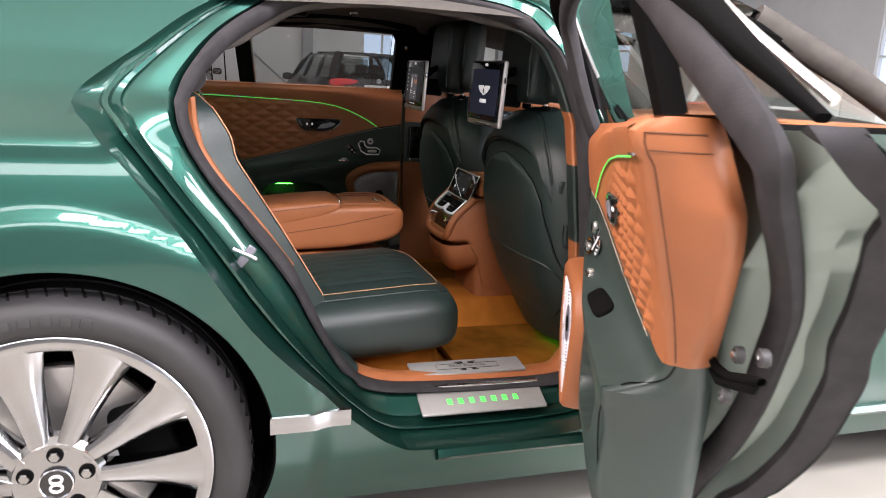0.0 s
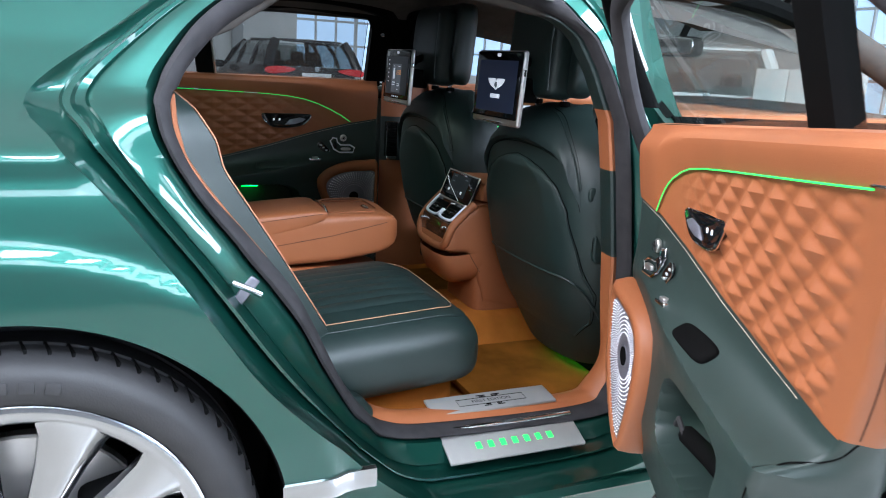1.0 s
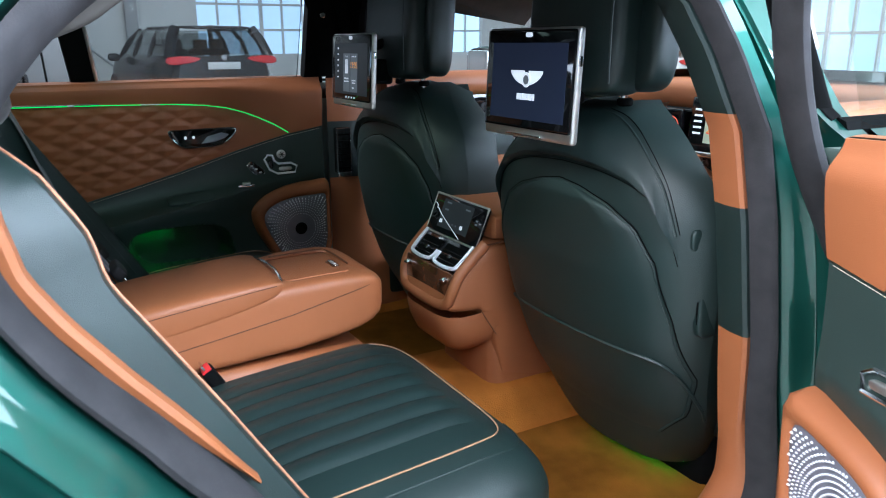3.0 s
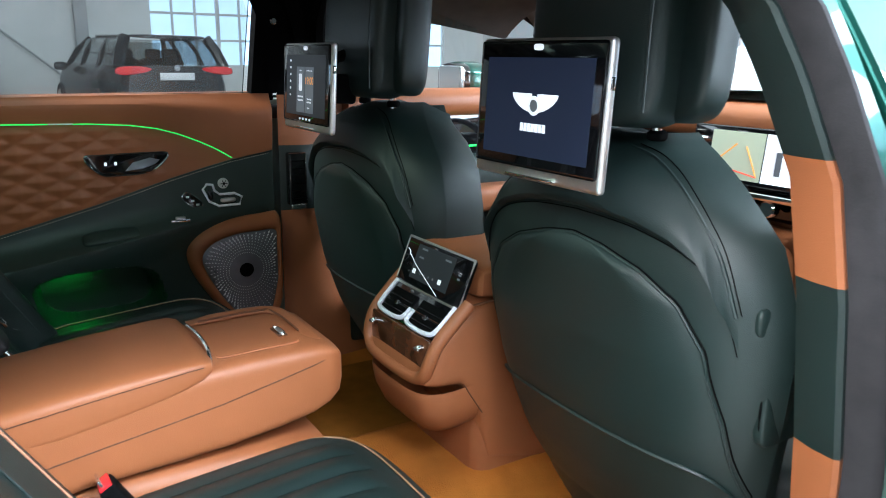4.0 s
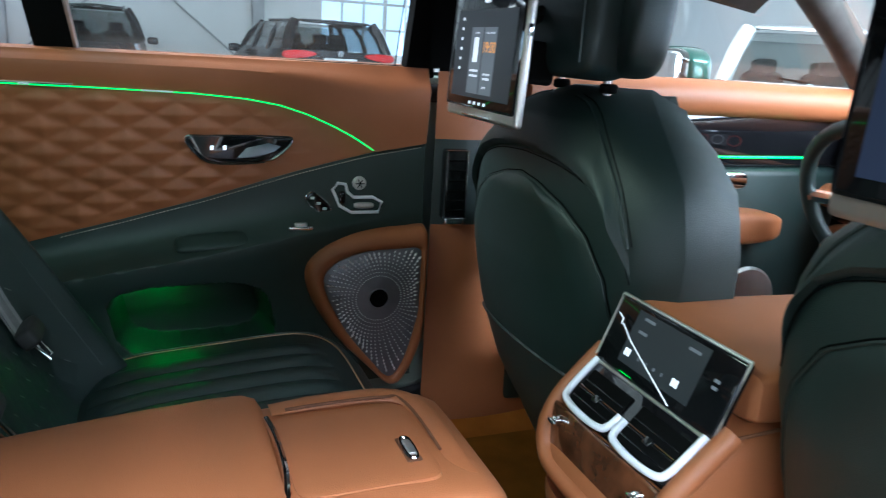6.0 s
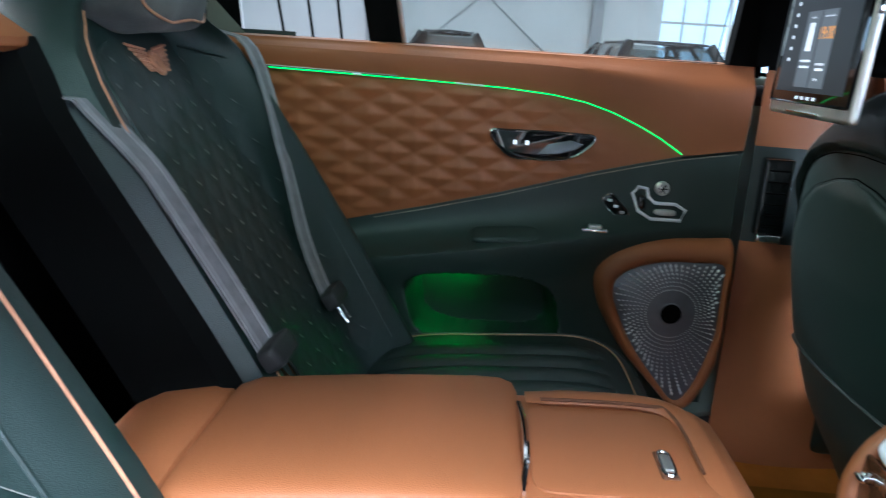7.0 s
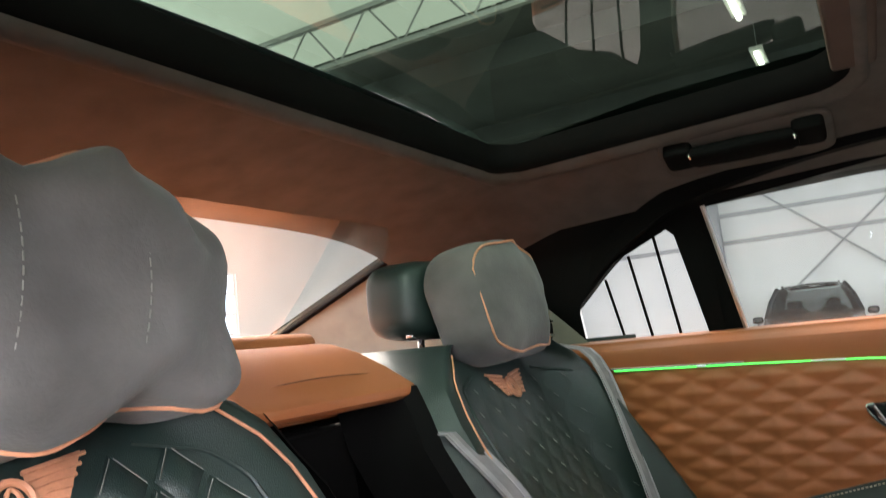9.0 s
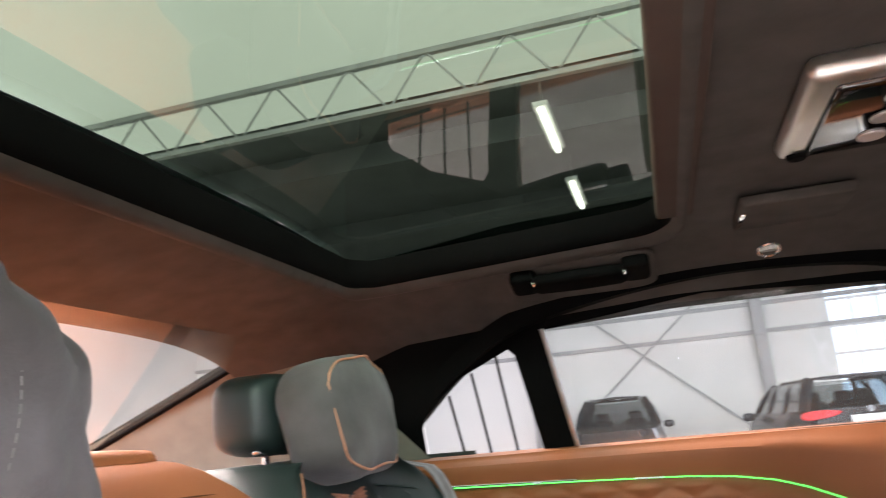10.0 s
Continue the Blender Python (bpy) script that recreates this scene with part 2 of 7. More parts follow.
def pillow(centre, half, e1=0.4, e2=0.4, nu=40, nv=20, m=None, shape=None):
    """A rounded block (superellipsoid); shape(p) may bend each point."""
    bm = bmesh.new()
    loops = []
    for j in range(1, nv):
        ph = -math.pi / 2 + math.pi * j / nv
        row = []
        for i in range(nu):
            th = 2 * math.pi * i / nu
            p = Vector((half[0] * signed_pow(math.cos(ph), e1) * signed_pow(math.cos(th), e2), half[1] * signed_pow(math.cos(ph), e1) * signed_pow(math.sin(th), e2), half[2] * signed_pow(math.sin(ph), e1)))
            if shape:
                p = shape(p)
            if m is not None:
                p = m @ p
            row.append(p + Vector(centre))
        loops.append(row)
    skin(bm, loops, True, True)
    return bm


def disc(bm, centre, axis, r, thick, n=24, bevel=0.0):
    """A short cylinder about axis 'x', 'y' or 'z'."""
    spin = {"x": pose(0, 0, 0, 0, 90, 0), "y": pose(0, 0, 0, 90, 0, 0), "z": Matrix()}[axis]
    loops = []
    for rr, h in ((r - bevel, -thick / 2), (r, -thick / 2 + bevel), (r, thick / 2 - bevel), (r - bevel, thick / 2)) if bevel else ((r, -thick / 2), (r, thick / 2)):
        loops.append([Vector(centre) + spin @ Vector((rr * math.cos(2 * math.pi * k / n), rr * math.sin(2 * math.pi * k / n), h)) for k in range(n)])
    skin(bm, loops, True, True)
    return bm


def plate(bm, outline, to_world, thick, inset=0.0):
    """An outline in a plane made into a plate with a bevelled front; to_world(a, b, h)."""
    o = np.array(outline, float)
    c = o.mean(0)
    small = [c + (p - c) * (1 - inset / max(1e-6, np.linalg.norm(p - c))) for p in o]
    loops = [[to_world(*p, 0) for p in o], [to_world(*p, thick * (0.6 if inset else 1)) for p in o]]
    if inset:
        loops.append([to_world(*p, thick) for p in small])
    skin(bm, loops, True, True)
    return bm


def clipped_sheet(bm, xs, zs, y_of, outside, snap):
    """A fine sheet over x and z that stops at a curve: outside(x, z) tells what is kept, snap(x, z) the near point of the curve."""
    keep = {(i, j): outside(x, z) for i, x in enumerate(xs) for j, z in enumerate(zs)}
    verts = {}

    def vert(i, j):
        if (i, j) not in verts:
            x, z = xs[i], zs[j]
            if not keep[i, j]:
                x, z = snap(x, z)
            verts[i, j] = bm.verts.new((x, y_of(x, z), z))
        return verts[i, j]

    for i in range(len(xs) - 1):
        for j in range(len(zs) - 1):
            cell = ((i, j), (i + 1, j), (i + 1, j + 1), (i, j + 1))
            if any(keep[c] for c in cell):
                bm.faces.new([vert(*c) for c in cell])
    bmesh.ops.remove_doubles(bm, verts=bm.verts, dist=1e-5)
    return bm


def text_mesh(words, size):
    """Letters of the built-in font as a flat mesh, centred, in the xy plane."""
    curve = bpy.data.curves.new("letters", "FONT")
    curve.body, curve.size, curve.align_x, curve.align_y = words, size, "CENTER", "CENTER"
    ob = bpy.data.objects.new("letters", curve)
    me = bpy.data.meshes.new_from_object(ob)
    bm = bmesh.new()
    bm.from_mesh(me)
    bpy.data.objects.remove(ob)
    bpy.data.meshes.remove(me)
    return bm


def moved(bm, m):
    bmesh.ops.transform(bm, matrix=m, verts=bm.verts)
    return bm


def lofted(stations, e=0.3, n=56):
    """A soft block along x from rows of x, half width, lower and upper z."""
    bm = bmesh.new()
    skin(bm, [[(x, w * signed_pow(math.cos(a), e), (z0 + z1) / 2 + (z1 - z0) / 2 * signed_pow(math.sin(a), e)) for a in np.linspace(0, 2 * math.pi, n, endpoint=False)] for x, w, z0, z1 in stations], True, True)
    return bm


# ---------- the hall ----------
BEAM_Y, DECK_Y = 6.6, 7.8
HALL = (-13.0, 15.0, -9.0, 19.5, 5.4)


def hall():
    x0, x1, y0, y1, top = HALL
    floor = part("floor", rbox((x0, y0, -0.2), (x1, y1, 0.0), 0), CONCRETE)
    tagged(floor, "pale polished sealed concrete hall floor", "floor", kind="structure")
    ceil = bmesh.new()
    box(ceil, (x0, y0, top), (x1, DECK_Y, top + 0.15))
    for k in range(28):
        box(ceil, (x0 + k, y0, top - 0.035), (x0 + k + 0.06, DECK_Y, top - 0.002))
    tagged(part("ceiling", ceil, CEILING_GREY, smooth=False), "pale ribbed sheet metal hall ceiling", "ceiling", kind="structure")
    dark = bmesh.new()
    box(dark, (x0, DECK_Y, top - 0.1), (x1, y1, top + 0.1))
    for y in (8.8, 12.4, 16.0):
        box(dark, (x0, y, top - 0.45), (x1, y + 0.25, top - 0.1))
    tagged(part("ceiling_far", dark, DECK_UNLIT, smooth=False), "dark unlit underside of a deck with beams", "ceiling", kind="structure")
    roof_light = bmesh.new()
    box(roof_light, (x0 + 0.5, -4.6, top - 0.06), (x1 - 0.5, DECK_Y - 0.1, top - 0.04))
    tagged(part("rooflight", roof_light, ROOFLIGHT, smooth=False), "wide milky rooflight sheet in the ceiling", "rooflight", kind="structure")

    def wall(name, along, fixed, lo, hi, windows, outward):
        """A wall along x or y, with window openings (from, to, sill, head)."""
        bm = bmesh.new()
        edges = sorted({lo, hi, *[v for w in windows for v in w[:2]]})

        def block(a, b, z0, z1):
            if along == "x":
                box(bm, (a, fixed, z0), (b, fixed + 0.25 * outward, z1))
            else:
                box(bm, (fixed, a, z0), (fixed + 0.25 * outward, b, z1))

        for a, b in zip(edges, edges[1:]):
            hole = [w for w in windows if w[0] <= a and b <= w[1]]
            if hole:
                block(a, b, 0, hole[0][2])
                block(a, b, hole[0][3], top)
            else:
                block(a, b, 0, top)
        ob = tagged(part(name, bm, WALL_LOW_BOUNCE if name == "wall_near" else WALL_WHITE, smooth=False), ("grey" if name == "wall_near" else "white") + " panelled hall wall", "wall", kind="structure")
        n = 1
        for a, b, z0, z1 in windows:
            root = thing("window_" + name[5:] + "_" + str(n), "tall hall window with white glazing bars", "window", kind="structure")
            n += 1
            bars = bmesh.new()
            count = max(2, round((b - a) / 0.55))
            for k in range(count + 1):
                u = a + (b - a) * k / count
                w = 0.05 if k % 3 else 0.09
                lo2, hi2 = u - w / 2, u + w / 2
                if along == "x":
                    box(bars, (lo2, fixed + 0.05 * outward, z0), (hi2, fixed + 0.13 * outward, z1))
                else:
                    box(bars, (fixed + 0.05 * outward, lo2, z0), (fixed + 0.13 * outward, hi2, z1))
            for k in range(6):
                z = z0 + (z1 - z0) * k / 5
                if along == "x":
                    box(bars, (a, fixed + 0.06 * outward, z - 0.03), (b, fixed + 0.12 * outward, z + 0.03))
                else:
                    box(bars, (fixed + 0.06 * outward, a, z - 0.03), (fixed + 0.12 * outward, b, z + 0.03))
            part("glazing", bars, WALL_WHITE, root, smooth=False)
            sheet = bmesh.new()
            if along == "x":
                box(sheet, (a, fixed + 0.2 * outward, z0), (b, fixed + 0.21 * outward, z1))
            else:
                box(sheet, (fixed + 0.2 * outward, a, z0), (fixed + 0.21 * outward, b, z1))
            part("bright_pane", sheet, DAY, root, smooth=False)
        return ob

    wall("wall_far", "x", y1, x0, x1, [(4.7, 8.2, 0.9, 4.2), (10.0, 13.5, 0.9, 4.2)], 1)
    # this wall's windows are unseen, added to brighten the near seats and paint
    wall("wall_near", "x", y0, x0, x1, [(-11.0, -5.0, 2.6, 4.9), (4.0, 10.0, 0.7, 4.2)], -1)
    # unseen right-hand window, widened so its glow reflects in the door jamb
    wall("wall_front", "y", x1, y0, y1, [(-8.6, -2.0, 0.25, 4.4), (0.0, 5.0, 0.6, 4.4), (7.0, 11.5, 0.6, 4.4)], 1)
    wall("wall_rear", "y", x0, y0, y1, [(8.0, 13.0, 0.9, 3.4)], -1)
    # columns and braces along the far wall
    for x in (-7.0, -2.6, 3.1, 8.9):
        bm = bmesh.new()
        box(bm, (x - 0.14, y1 - 0.3, 0), (x + 0.14, y1 - 0.28, top))
        box(bm, (x - 0.14, y1 - 0.04, 0), (x + 0.14, y1 - 0.02, top))
        box(bm, (x - 0.012, y1 - 0.28, 0), (x + 0.012, y1 - 0.04, top))
        tagged(part("steel_column", bm, STEEL_GREY, smooth=False), "grey painted steel column against the white wall", "column", "wall columns", "structure")
    for a, b in ((-2.4, 2.9), (2.9, -2.4)):
        bm = tube(bmesh.new(), [(a, y1 - 0.18, 0.4), (b, y1 - 0.18, top - 0.5)], 0.025)
        tagged(part("wall_brace", bm, STEEL_GREY), "thin grey diagonal wind brace on the wall", "brace", "wall braces", "structure")
    bm = bmesh.new()
    for z in (2.9, 3.6):
        box(bm, (x0, y1 - 0.1, z), (x1, y1 - 0.02, z + 0.1))
    tagged(part("wall_rail", bm, STEEL_GREY, smooth=False), "grey horizontal sheeting rails on the wall", "rail", kind="structure")
    # lattice truss along the edge of the deck
    bm = bmesh.new()
    for z in (top - 0.72, top - 0.14):
        box(bm, (x0, BEAM_Y - 0.04, z), (x1, BEAM_Y + 0.04, z + 0.06))
    n = 30
    for k in range(n):
        a, b = x0 + (x1 - x0) * k / n, x0 + (x1 - x0) * (k + 1) / n
        tube(bm, [(a, BEAM_Y, top - 0.7), ((a + b) / 2, BEAM_Y, top - 0.1)], 0.014, 6)
        tube(bm, [((a + b) / 2, BEAM_Y, top - 0.1), (b, BEAM_Y, top - 0.7)], 0.014, 6)
    tagged(part("roof_truss", bm, STEEL_GREY, smooth=False), "grey steel lattice truss along the deck edge", "truss", kind="structure")
    # tube lamps; the near rows and the row at x = -3.4 are unseen additions
    for x, y in [(a, b) for a in (-8.2, -4.2, -0.25, 3.8, 7.8) for b in (-6.6, -4.4)] + [(-3.4, b) for b in (-2.4, 0.0, 2.4)] + [(a, b) for a in (-8.2, -0.25, 7.8) for b in (8.3, 11.3, 14.3)]:
        root = thing("tube_lamp", "white fluorescent tube lamp hung under the ceiling", "lamp", "ceiling tube lamps")
        part("housing", rbox((-0.09, -0.78, 0.05), (0.09, 0.78, 0.11), 0.01), WALL_WHITE, root)
        part("tube", tube(bmesh.new(), [(0, -0.74, 0.02), (0, 0.74, 0.02)], 0.04, 8), TUBE, root)
        for yy in (-0.5, 0.5):
            part("cord", tube(bmesh.new(), [(0, yy, 0.1), (0, yy, 0.85)], 0.006, 5), STEEL_GREY, root)
        root.matrix_world = pose(x, y, 4.75)


hall()
area_lamp("daylight_front", (14.7, 2.5, 2.7), (0, 2.5, 1.0), 5.0, 3.6, 300, (0.86, 0.94, 1))
area_lamp("daylight_front_right", (14.7, -4.5, 2.7), (0, -4.5, 1.0), 5.0, 3.6, 300, (0.86, 0.94, 1))
# next two are added fill from the unseen near side
area_lamp("near_fill_rear", (-8.0, -8.7, 3.75), (0.5, 0, 0.8), 5.8, 2.1, 100, (0.93, 0.97, 1))
area_lamp("near_fill_front", (7.0, -8.7, 2.5), (0.5, 0, 0.8), 5.8, 3.3, 1800, (0.93, 0.97, 1))
area_lamp("daylight_far", (6.4, 19.2, 2.6), (3, 0, 1.0), 3.4, 3.2, 260, (0.86, 0.94, 1))
area_lamp("daylight_rear", (-12.7, 10.5, 2.2), (0, 3, 1.0), 5.0, 2.6, 600, (0.86, 0.94, 1))
# next two rows are unseen, placed to light the cabin through the open door
area_lamp("lamp_row_near", (4.4, -4.4, 4.66), (4.4, -4.0, 0), 10.0, 1.2, 3300, (0.88, 0.97, 1))
area_lamp("lamp_row_side", (2.2, -6.6, 4.66), (2.2, -5.4, 0), 14.0, 1.2, 1100, (0.88, 0.97, 1))
# unseen row, added to light the parcel shelf through the rear pane
area_lamp("rear_fill_row", (-3.4, 0.0, 4.66), (-0.4, 0.0, 1.0), 7.5, 1.4, 1700, (1, 0.96, 0.91))
area_lamp("lamp_row_far", (-1.0, 11.3, 4.66), (-1.0, 11.3, 0), 16.0, 1.6, 520, (0.93, 0.98, 1))


# ---------- the car's shell ----------
SHUT = spline([(0.045, 0, 1.118), (0.085, 0, 1.055), (0.162, 0, 0.966), (0.272, 0, 0.82), (0.381, 0, 0.66), (0.512, 0, 0.523), (0.60, 0, 0.43), (0.70, 0, 0.352), (0.80, 0, 0.333), (1.15, 0, 0.345),
               (1.26, 0, 0.40), (1.30, 0, 0.55), (1.29, 0, 0.82), (1.25, 0, 1.08), (1.16, 0, 1.33), (1.05, 0, 1.405), (0.75, 0, 1.425), (0.45, 0, 1.385), (0.29, 0, 1.315), (0.17, 0, 1.225)], 200, True)
SEAL_OUT = spline([(0.232, -0.755, 1.135), (0.22, -0.79, 1.09), (0.252, -0.80, 0.995), (0.33, -0.80, 0.849), (0.452, -0.80, 0.692), (0.571, -0.80, 0.52), (0.615, -0.80, 0.475), (0.655, -0.80, 0.442), (0.783, -0.80, 0.424), (1.15, -0.80, 0.416),
                   (1.235, -0.80, 0.45), (1.268, -0.80, 0.56), (1.236, -0.79, 0.84), (1.185, -0.75, 1.06), (1.105, -0.68, 1.29), (1.03, -0.65, 1.36), (0.75, -0.625, 1.388), (0.50, -0.63, 1.365), (0.40, -0.655, 1.318), (0.305, -0.70, 1.243)], 200, True)
SEAL_IN = spline([(0.262, -0.735, 1.125), (0.262, -0.755, 1.08), (0.298, -0.76, 0.979), (0.37, -0.76, 0.875), (0.45, -0.76, 0.77), (0.545, -0.76, 0.605), (0.61, -0.76, 0.515), (0.665, -0.76, 0.468), (0.78, -0.76, 0.445), (1.13, -0.76, 0.44),
                  (1.195, -0.76, 0.475), (1.222, -0.76, 0.60), (1.196, -0.755, 0.84), (1.148, -0.72, 1.05), (1.075, -0.655, 1.265), (1.0, -0.63, 1.33), (0.75, -0.605, 1.36), (0.53, -0.61, 1.338), (0.43, -0.635, 1.29), (0.335, -0.68, 1.22)], 200, True)
WHEEL_Z, ARCH_R = 0.378, 0.425


def roofline(x):
    return interp(x, (-1.1, -0.7, -0.4, -0.1, 0.15, 0.45, 0.9, 1.3, 1.7, 2.0, 2.5), (1.05, 1.115, 1.235, 1.355, 1.42, 1.455, 1.47, 1.465, 1.43, 1.335, 1.07))


def flank(x, z):
    """Half width of the body at x and z."""
    y = interp(z, (0.18, 0.26, 0.34, 0.44, 0.56, 0.70, 0.82, 0.92, 0.975, 1.005, 1.032, 1.045, 1.08, 1.10, 1.125, 1.2, 1.32, 1.42, 1.47), (0.86, 0.895, 0.925, 0.948, 0.962, 0.97, 0.966, 0.953, 0.938, 0.926, 0.925, 0.915, 0.862, 0.832, 0.80, 0.745, 0.675, 0.62, 0.58))
    r = math.hypot(x, z - WHEEL_Z)
    y += 0.015 * smoothstep(0.545, 0.505, r) * smoothstep(0.0, 0.35, z)
    if x < -0.15:
        y -= 0.16 * ((-0.15 - x) / 0.95) ** 2
    if x > 2.6:
        y -= 0.16 * ((x - 2.6) / 1.3) ** 2
    return y


def inside_loop(x, z, loop):
    ax, az = loop[:, 0], loop[:, 2]
    bx, bz = np.roll(ax, -1), np.roll(az, -1)
    hit = (az > z) != (bz > z)
    with np.errstate(divide="ignore", invalid="ignore"):
        cross = ax + (z - az) * (bx - ax) / (bz - az)
    return bool(np.count_nonzero(hit & (x < cross)) % 2)


def nearest(x, z, loop):
    k = np.argmin((loop[:, 0] - x) ** 2 + (loop[:, 2] - z) ** 2)
    return float(loop[k, 0]), float(loop[k, 2])


sedan = thing("sedan", "dark green metallic luxury saloon car with its rear side door open", "car")


def quarter_panel(s):
    def outside(x, z):
        return math.hypot(x, z - WHEEL_Z) > ARCH_R and z < roofline(x) and not inside_loop(x, z, SHUT)

    def snap(x, z):
        if math.hypot(x, z - WHEEL_Z) <= ARCH_R:
            k = ARCH_R / max(1e-6, math.hypot(x, z - WHEEL_Z))
            return x * k, WHEEL_Z + (z - WHEEL_Z) * k
        if z >= roofline(x):
            return x, roofline(x)
        return nearest(x, z, SHUT)

    bm = clipped_sheet(bmesh.new(), np.arange(-1.06, 1.315, 0.0135), np.arange(0.2, 1.48, 0.0135), lambda x, z: s * flank(x, z), outside, snap)
    part("quarter_panel", bm, PAINT, sedan, "glossy dark green painted rear wing")
    # rolled lip of the wheel arch and the dark liner behind it
    arc = [math.radians(a) for a in range(-28, 209, 4)]
    loops = []
    for dr, dy in ((0, 0), (-0.004, -0.012), (0.006, -0.03), (0.02, -0.28)):
        loops.append([((ARCH_R + dr) * math.cos(a), s * (flank((ARCH_R + 0.001) * math.cos(a), WHEEL_Z + ARCH_R * math.sin(a)) + dy), WHEEL_Z + (ARCH_R + dr) * math.sin(a)) for a in arc])
    bm = bmesh.new()
    skin(bm, loops, closed=False)
    part("arch_liner", bm, MATT_BLACK, sedan)
    bm = bmesh.new()
    skin(bm, [[(0.44 * math.cos(a), s * 0.66, WHEEL_Z + 0.44 * math.sin(a)) for a in arc], [(0.001 * math.cos(a), s * 0.66, WHEEL_Z + 0.001 * math.sin(a)) for a in arc]], closed=False)
    part("inner_arch", bm, MATT_BLACK, sedan)


for s in (-1, 1):
    quarter_panel(s)


def ring(name, fr, to, mat, loops_of, label=""):
    """A stretch of the door opening's surround, between two places on its loop."""
    bm = bmesh.new()
    ids = [k % 200 for k in range(fr, to + 1)]
    skin(bm, [[loop[k] for k in ids] for loop in loops_of], closed=False)
    return part(name, bm, mat, sedan, label)


def jamb_loops():
    shut = np.array([(x, -flank(x, z), z) for x, _, z in SHUT])
    rows = []
    # across the jamb: share of the way inwards, share of the way down to the seal, extra depth
    for f, g, dy in ((0, 0, 0), (0.03, 0.12, 0), (0.10, 0.42, 0), (0.24, 0.55, 0.008), (0.27, 0.50, 0.0), (0.33, 0.50, 0.0), (0.36, 0.62, 0.012), (0.44, 0.70, 0.014), (0.47, 0.74, 0.004), (0.52, 0.80, 0.0), (0.72, 0.88, 0.0), (0.90, 0.95, 0.0), (0.96, 1.0, 0.008), (1.0, 1.0, 0.02)):
        base = shut * (1 - f) + SEAL_OUT * f
        base[:, 1] = shut[:, 1] * (1 - g) + SEAL_OUT[:, 1] * g + dy
        rows.append(base)
    return rows


# the rear edge of the opening leans forward below the waist
for loop_pts, share in ((SEAL_OUT, 1.0), (SEAL_IN, 0.85)):
    for p in loop_pts:
        if p[0] < 0.72:
            p[0] += share * interp(p[2], (0.5, 0.62, 0.70, 0.787, 0.869, 0.951, 1.011, 1.06, 1.10, 1.16), (0, 0.014, 0.030, 0.040, 0.038, 0.020, 0.012, 0.010, 0.012, 0))
narrow = np.array([0.62 + 0.38 * max(smoothstep(106, 118, k), smoothstep(12, 0, k) * 0.6) for k in range(200)])[:, None]
ahead = np.array([smoothstep(106, 118, k) * smoothstep(152, 140, k) for k in range(200)])[:, None]
SEAL_IN = SEAL_OUT + (SEAL_IN - SEAL_OUT) * narrow
pillar = np.array([(interp(z, (0.45, 0.6, 0.788, 0.97, 1.096, 1.20, 1.27, 1.33), (1.2, 1.212, 1.197, 1.178, 1.168, 1.135, 1.10, 1.03)), interp(z, (0.45, 0.788, 0.97, 1.096, 1.27, 1.33), (-0.765, -0.764, -0.754, -0.735, -0.685, -0.66)), z) for _, _, z in SEAL_IN])
SEAL_OUT = SEAL_OUT * (1 - ahead) + (pillar + np.array([0.030, -0.030, 0])) * ahead
SEAL_IN = SEAL_IN * (1 - ahead) + (pillar + np.array([0.010, -0.014, 0])) * ahead
ring("door_jamb", 0, 200, PAINT, jamb_loops(), "ribbed glossy green door jamb")
mid = (SEAL_OUT + SEAL_IN) / 2
lift = np.array([0, -0.012, 0])
ring("door_seal", 0, 200, SEAL, [SEAL_OUT + (0, 0.03, 0), SEAL_OUT + lift * 0.3, SEAL_OUT * 0.75 + SEAL_IN * 0.25 + lift * 1.1, mid + lift * 1.3, SEAL_OUT * 0.25 + SEAL_IN * 0.75 + lift, SEAL_IN + lift * 0.2, SEAL_IN + (0, 0.02, 0)], "thick grey flocked rubber door seal")
middle = np.array([0.75, -0.76, 0.9])
inward = middle - SEAL_IN
inward[:, 1] = 0
inward /= np.linalg.norm(inward, axis=1)[:, None]
behind = np.array([smoothstep(62, 50, k) if k < 100 else smoothstep(186, 194, k) for k in range(200)])[:, None]
inward = inward * (1 - 2.0 * behind)
IN1, IN2, IN3 = SEAL_IN + (0, 0.012, 0), SEAL_IN + inward * 0.012 + (0, 0.022, 0), SEAL_IN + inward * 0.012 + (0, 0.05, 0)
IN4 = SEAL_IN - inward * (1 - 2.0 * behind) * 0.03 + (0, 0.065, 0)
IN2 = IN2 * (1 - ahead) + (pillar + (-0.002, 0.002, 0)) * ahead
IN3 = IN3 * (1 - ahead) + (pillar + (0.008, 0.056, 0)) * ahead
IN4 = IN4 * (1 - ahead) + (pillar + (0.09, 0.075, 0)) * ahead
upto = [next(k for k in range(110, 160) if SEAL_IN[k, 2] > z) for z in (0.79, 0.97, 1.096)]


def soft(loops, n=9):
    """More rows across a trim, rounded through the given ones."""
    stack = np.array(loops)
    fine = np.array([spline(stack[:, k], n) for k in range(200)])
    return [fine[:, i] for i in range(fine.shape[1])]


IN34 = (IN3 + IN4) / 2 + (0, 0.004, 0)
turn = np.array([smoothstep(94, 114, k) for k in range(200)])[:, None]
SILL = [IN1 + inward * 0.002, SEAL_IN + inward * 0.012 + (0, 0.036, 0.002), SEAL_IN + inward * 0.008 + (0, 0.085, -0.006), SEAL_IN + (0, 0.12, -0.06), SEAL_IN + (0, 0.13, -0.12)]
SWEEP = [a * (1 - turn) + b * turn for a, b in zip(SILL, (IN1, IN2, IN3, IN34, IN4))]
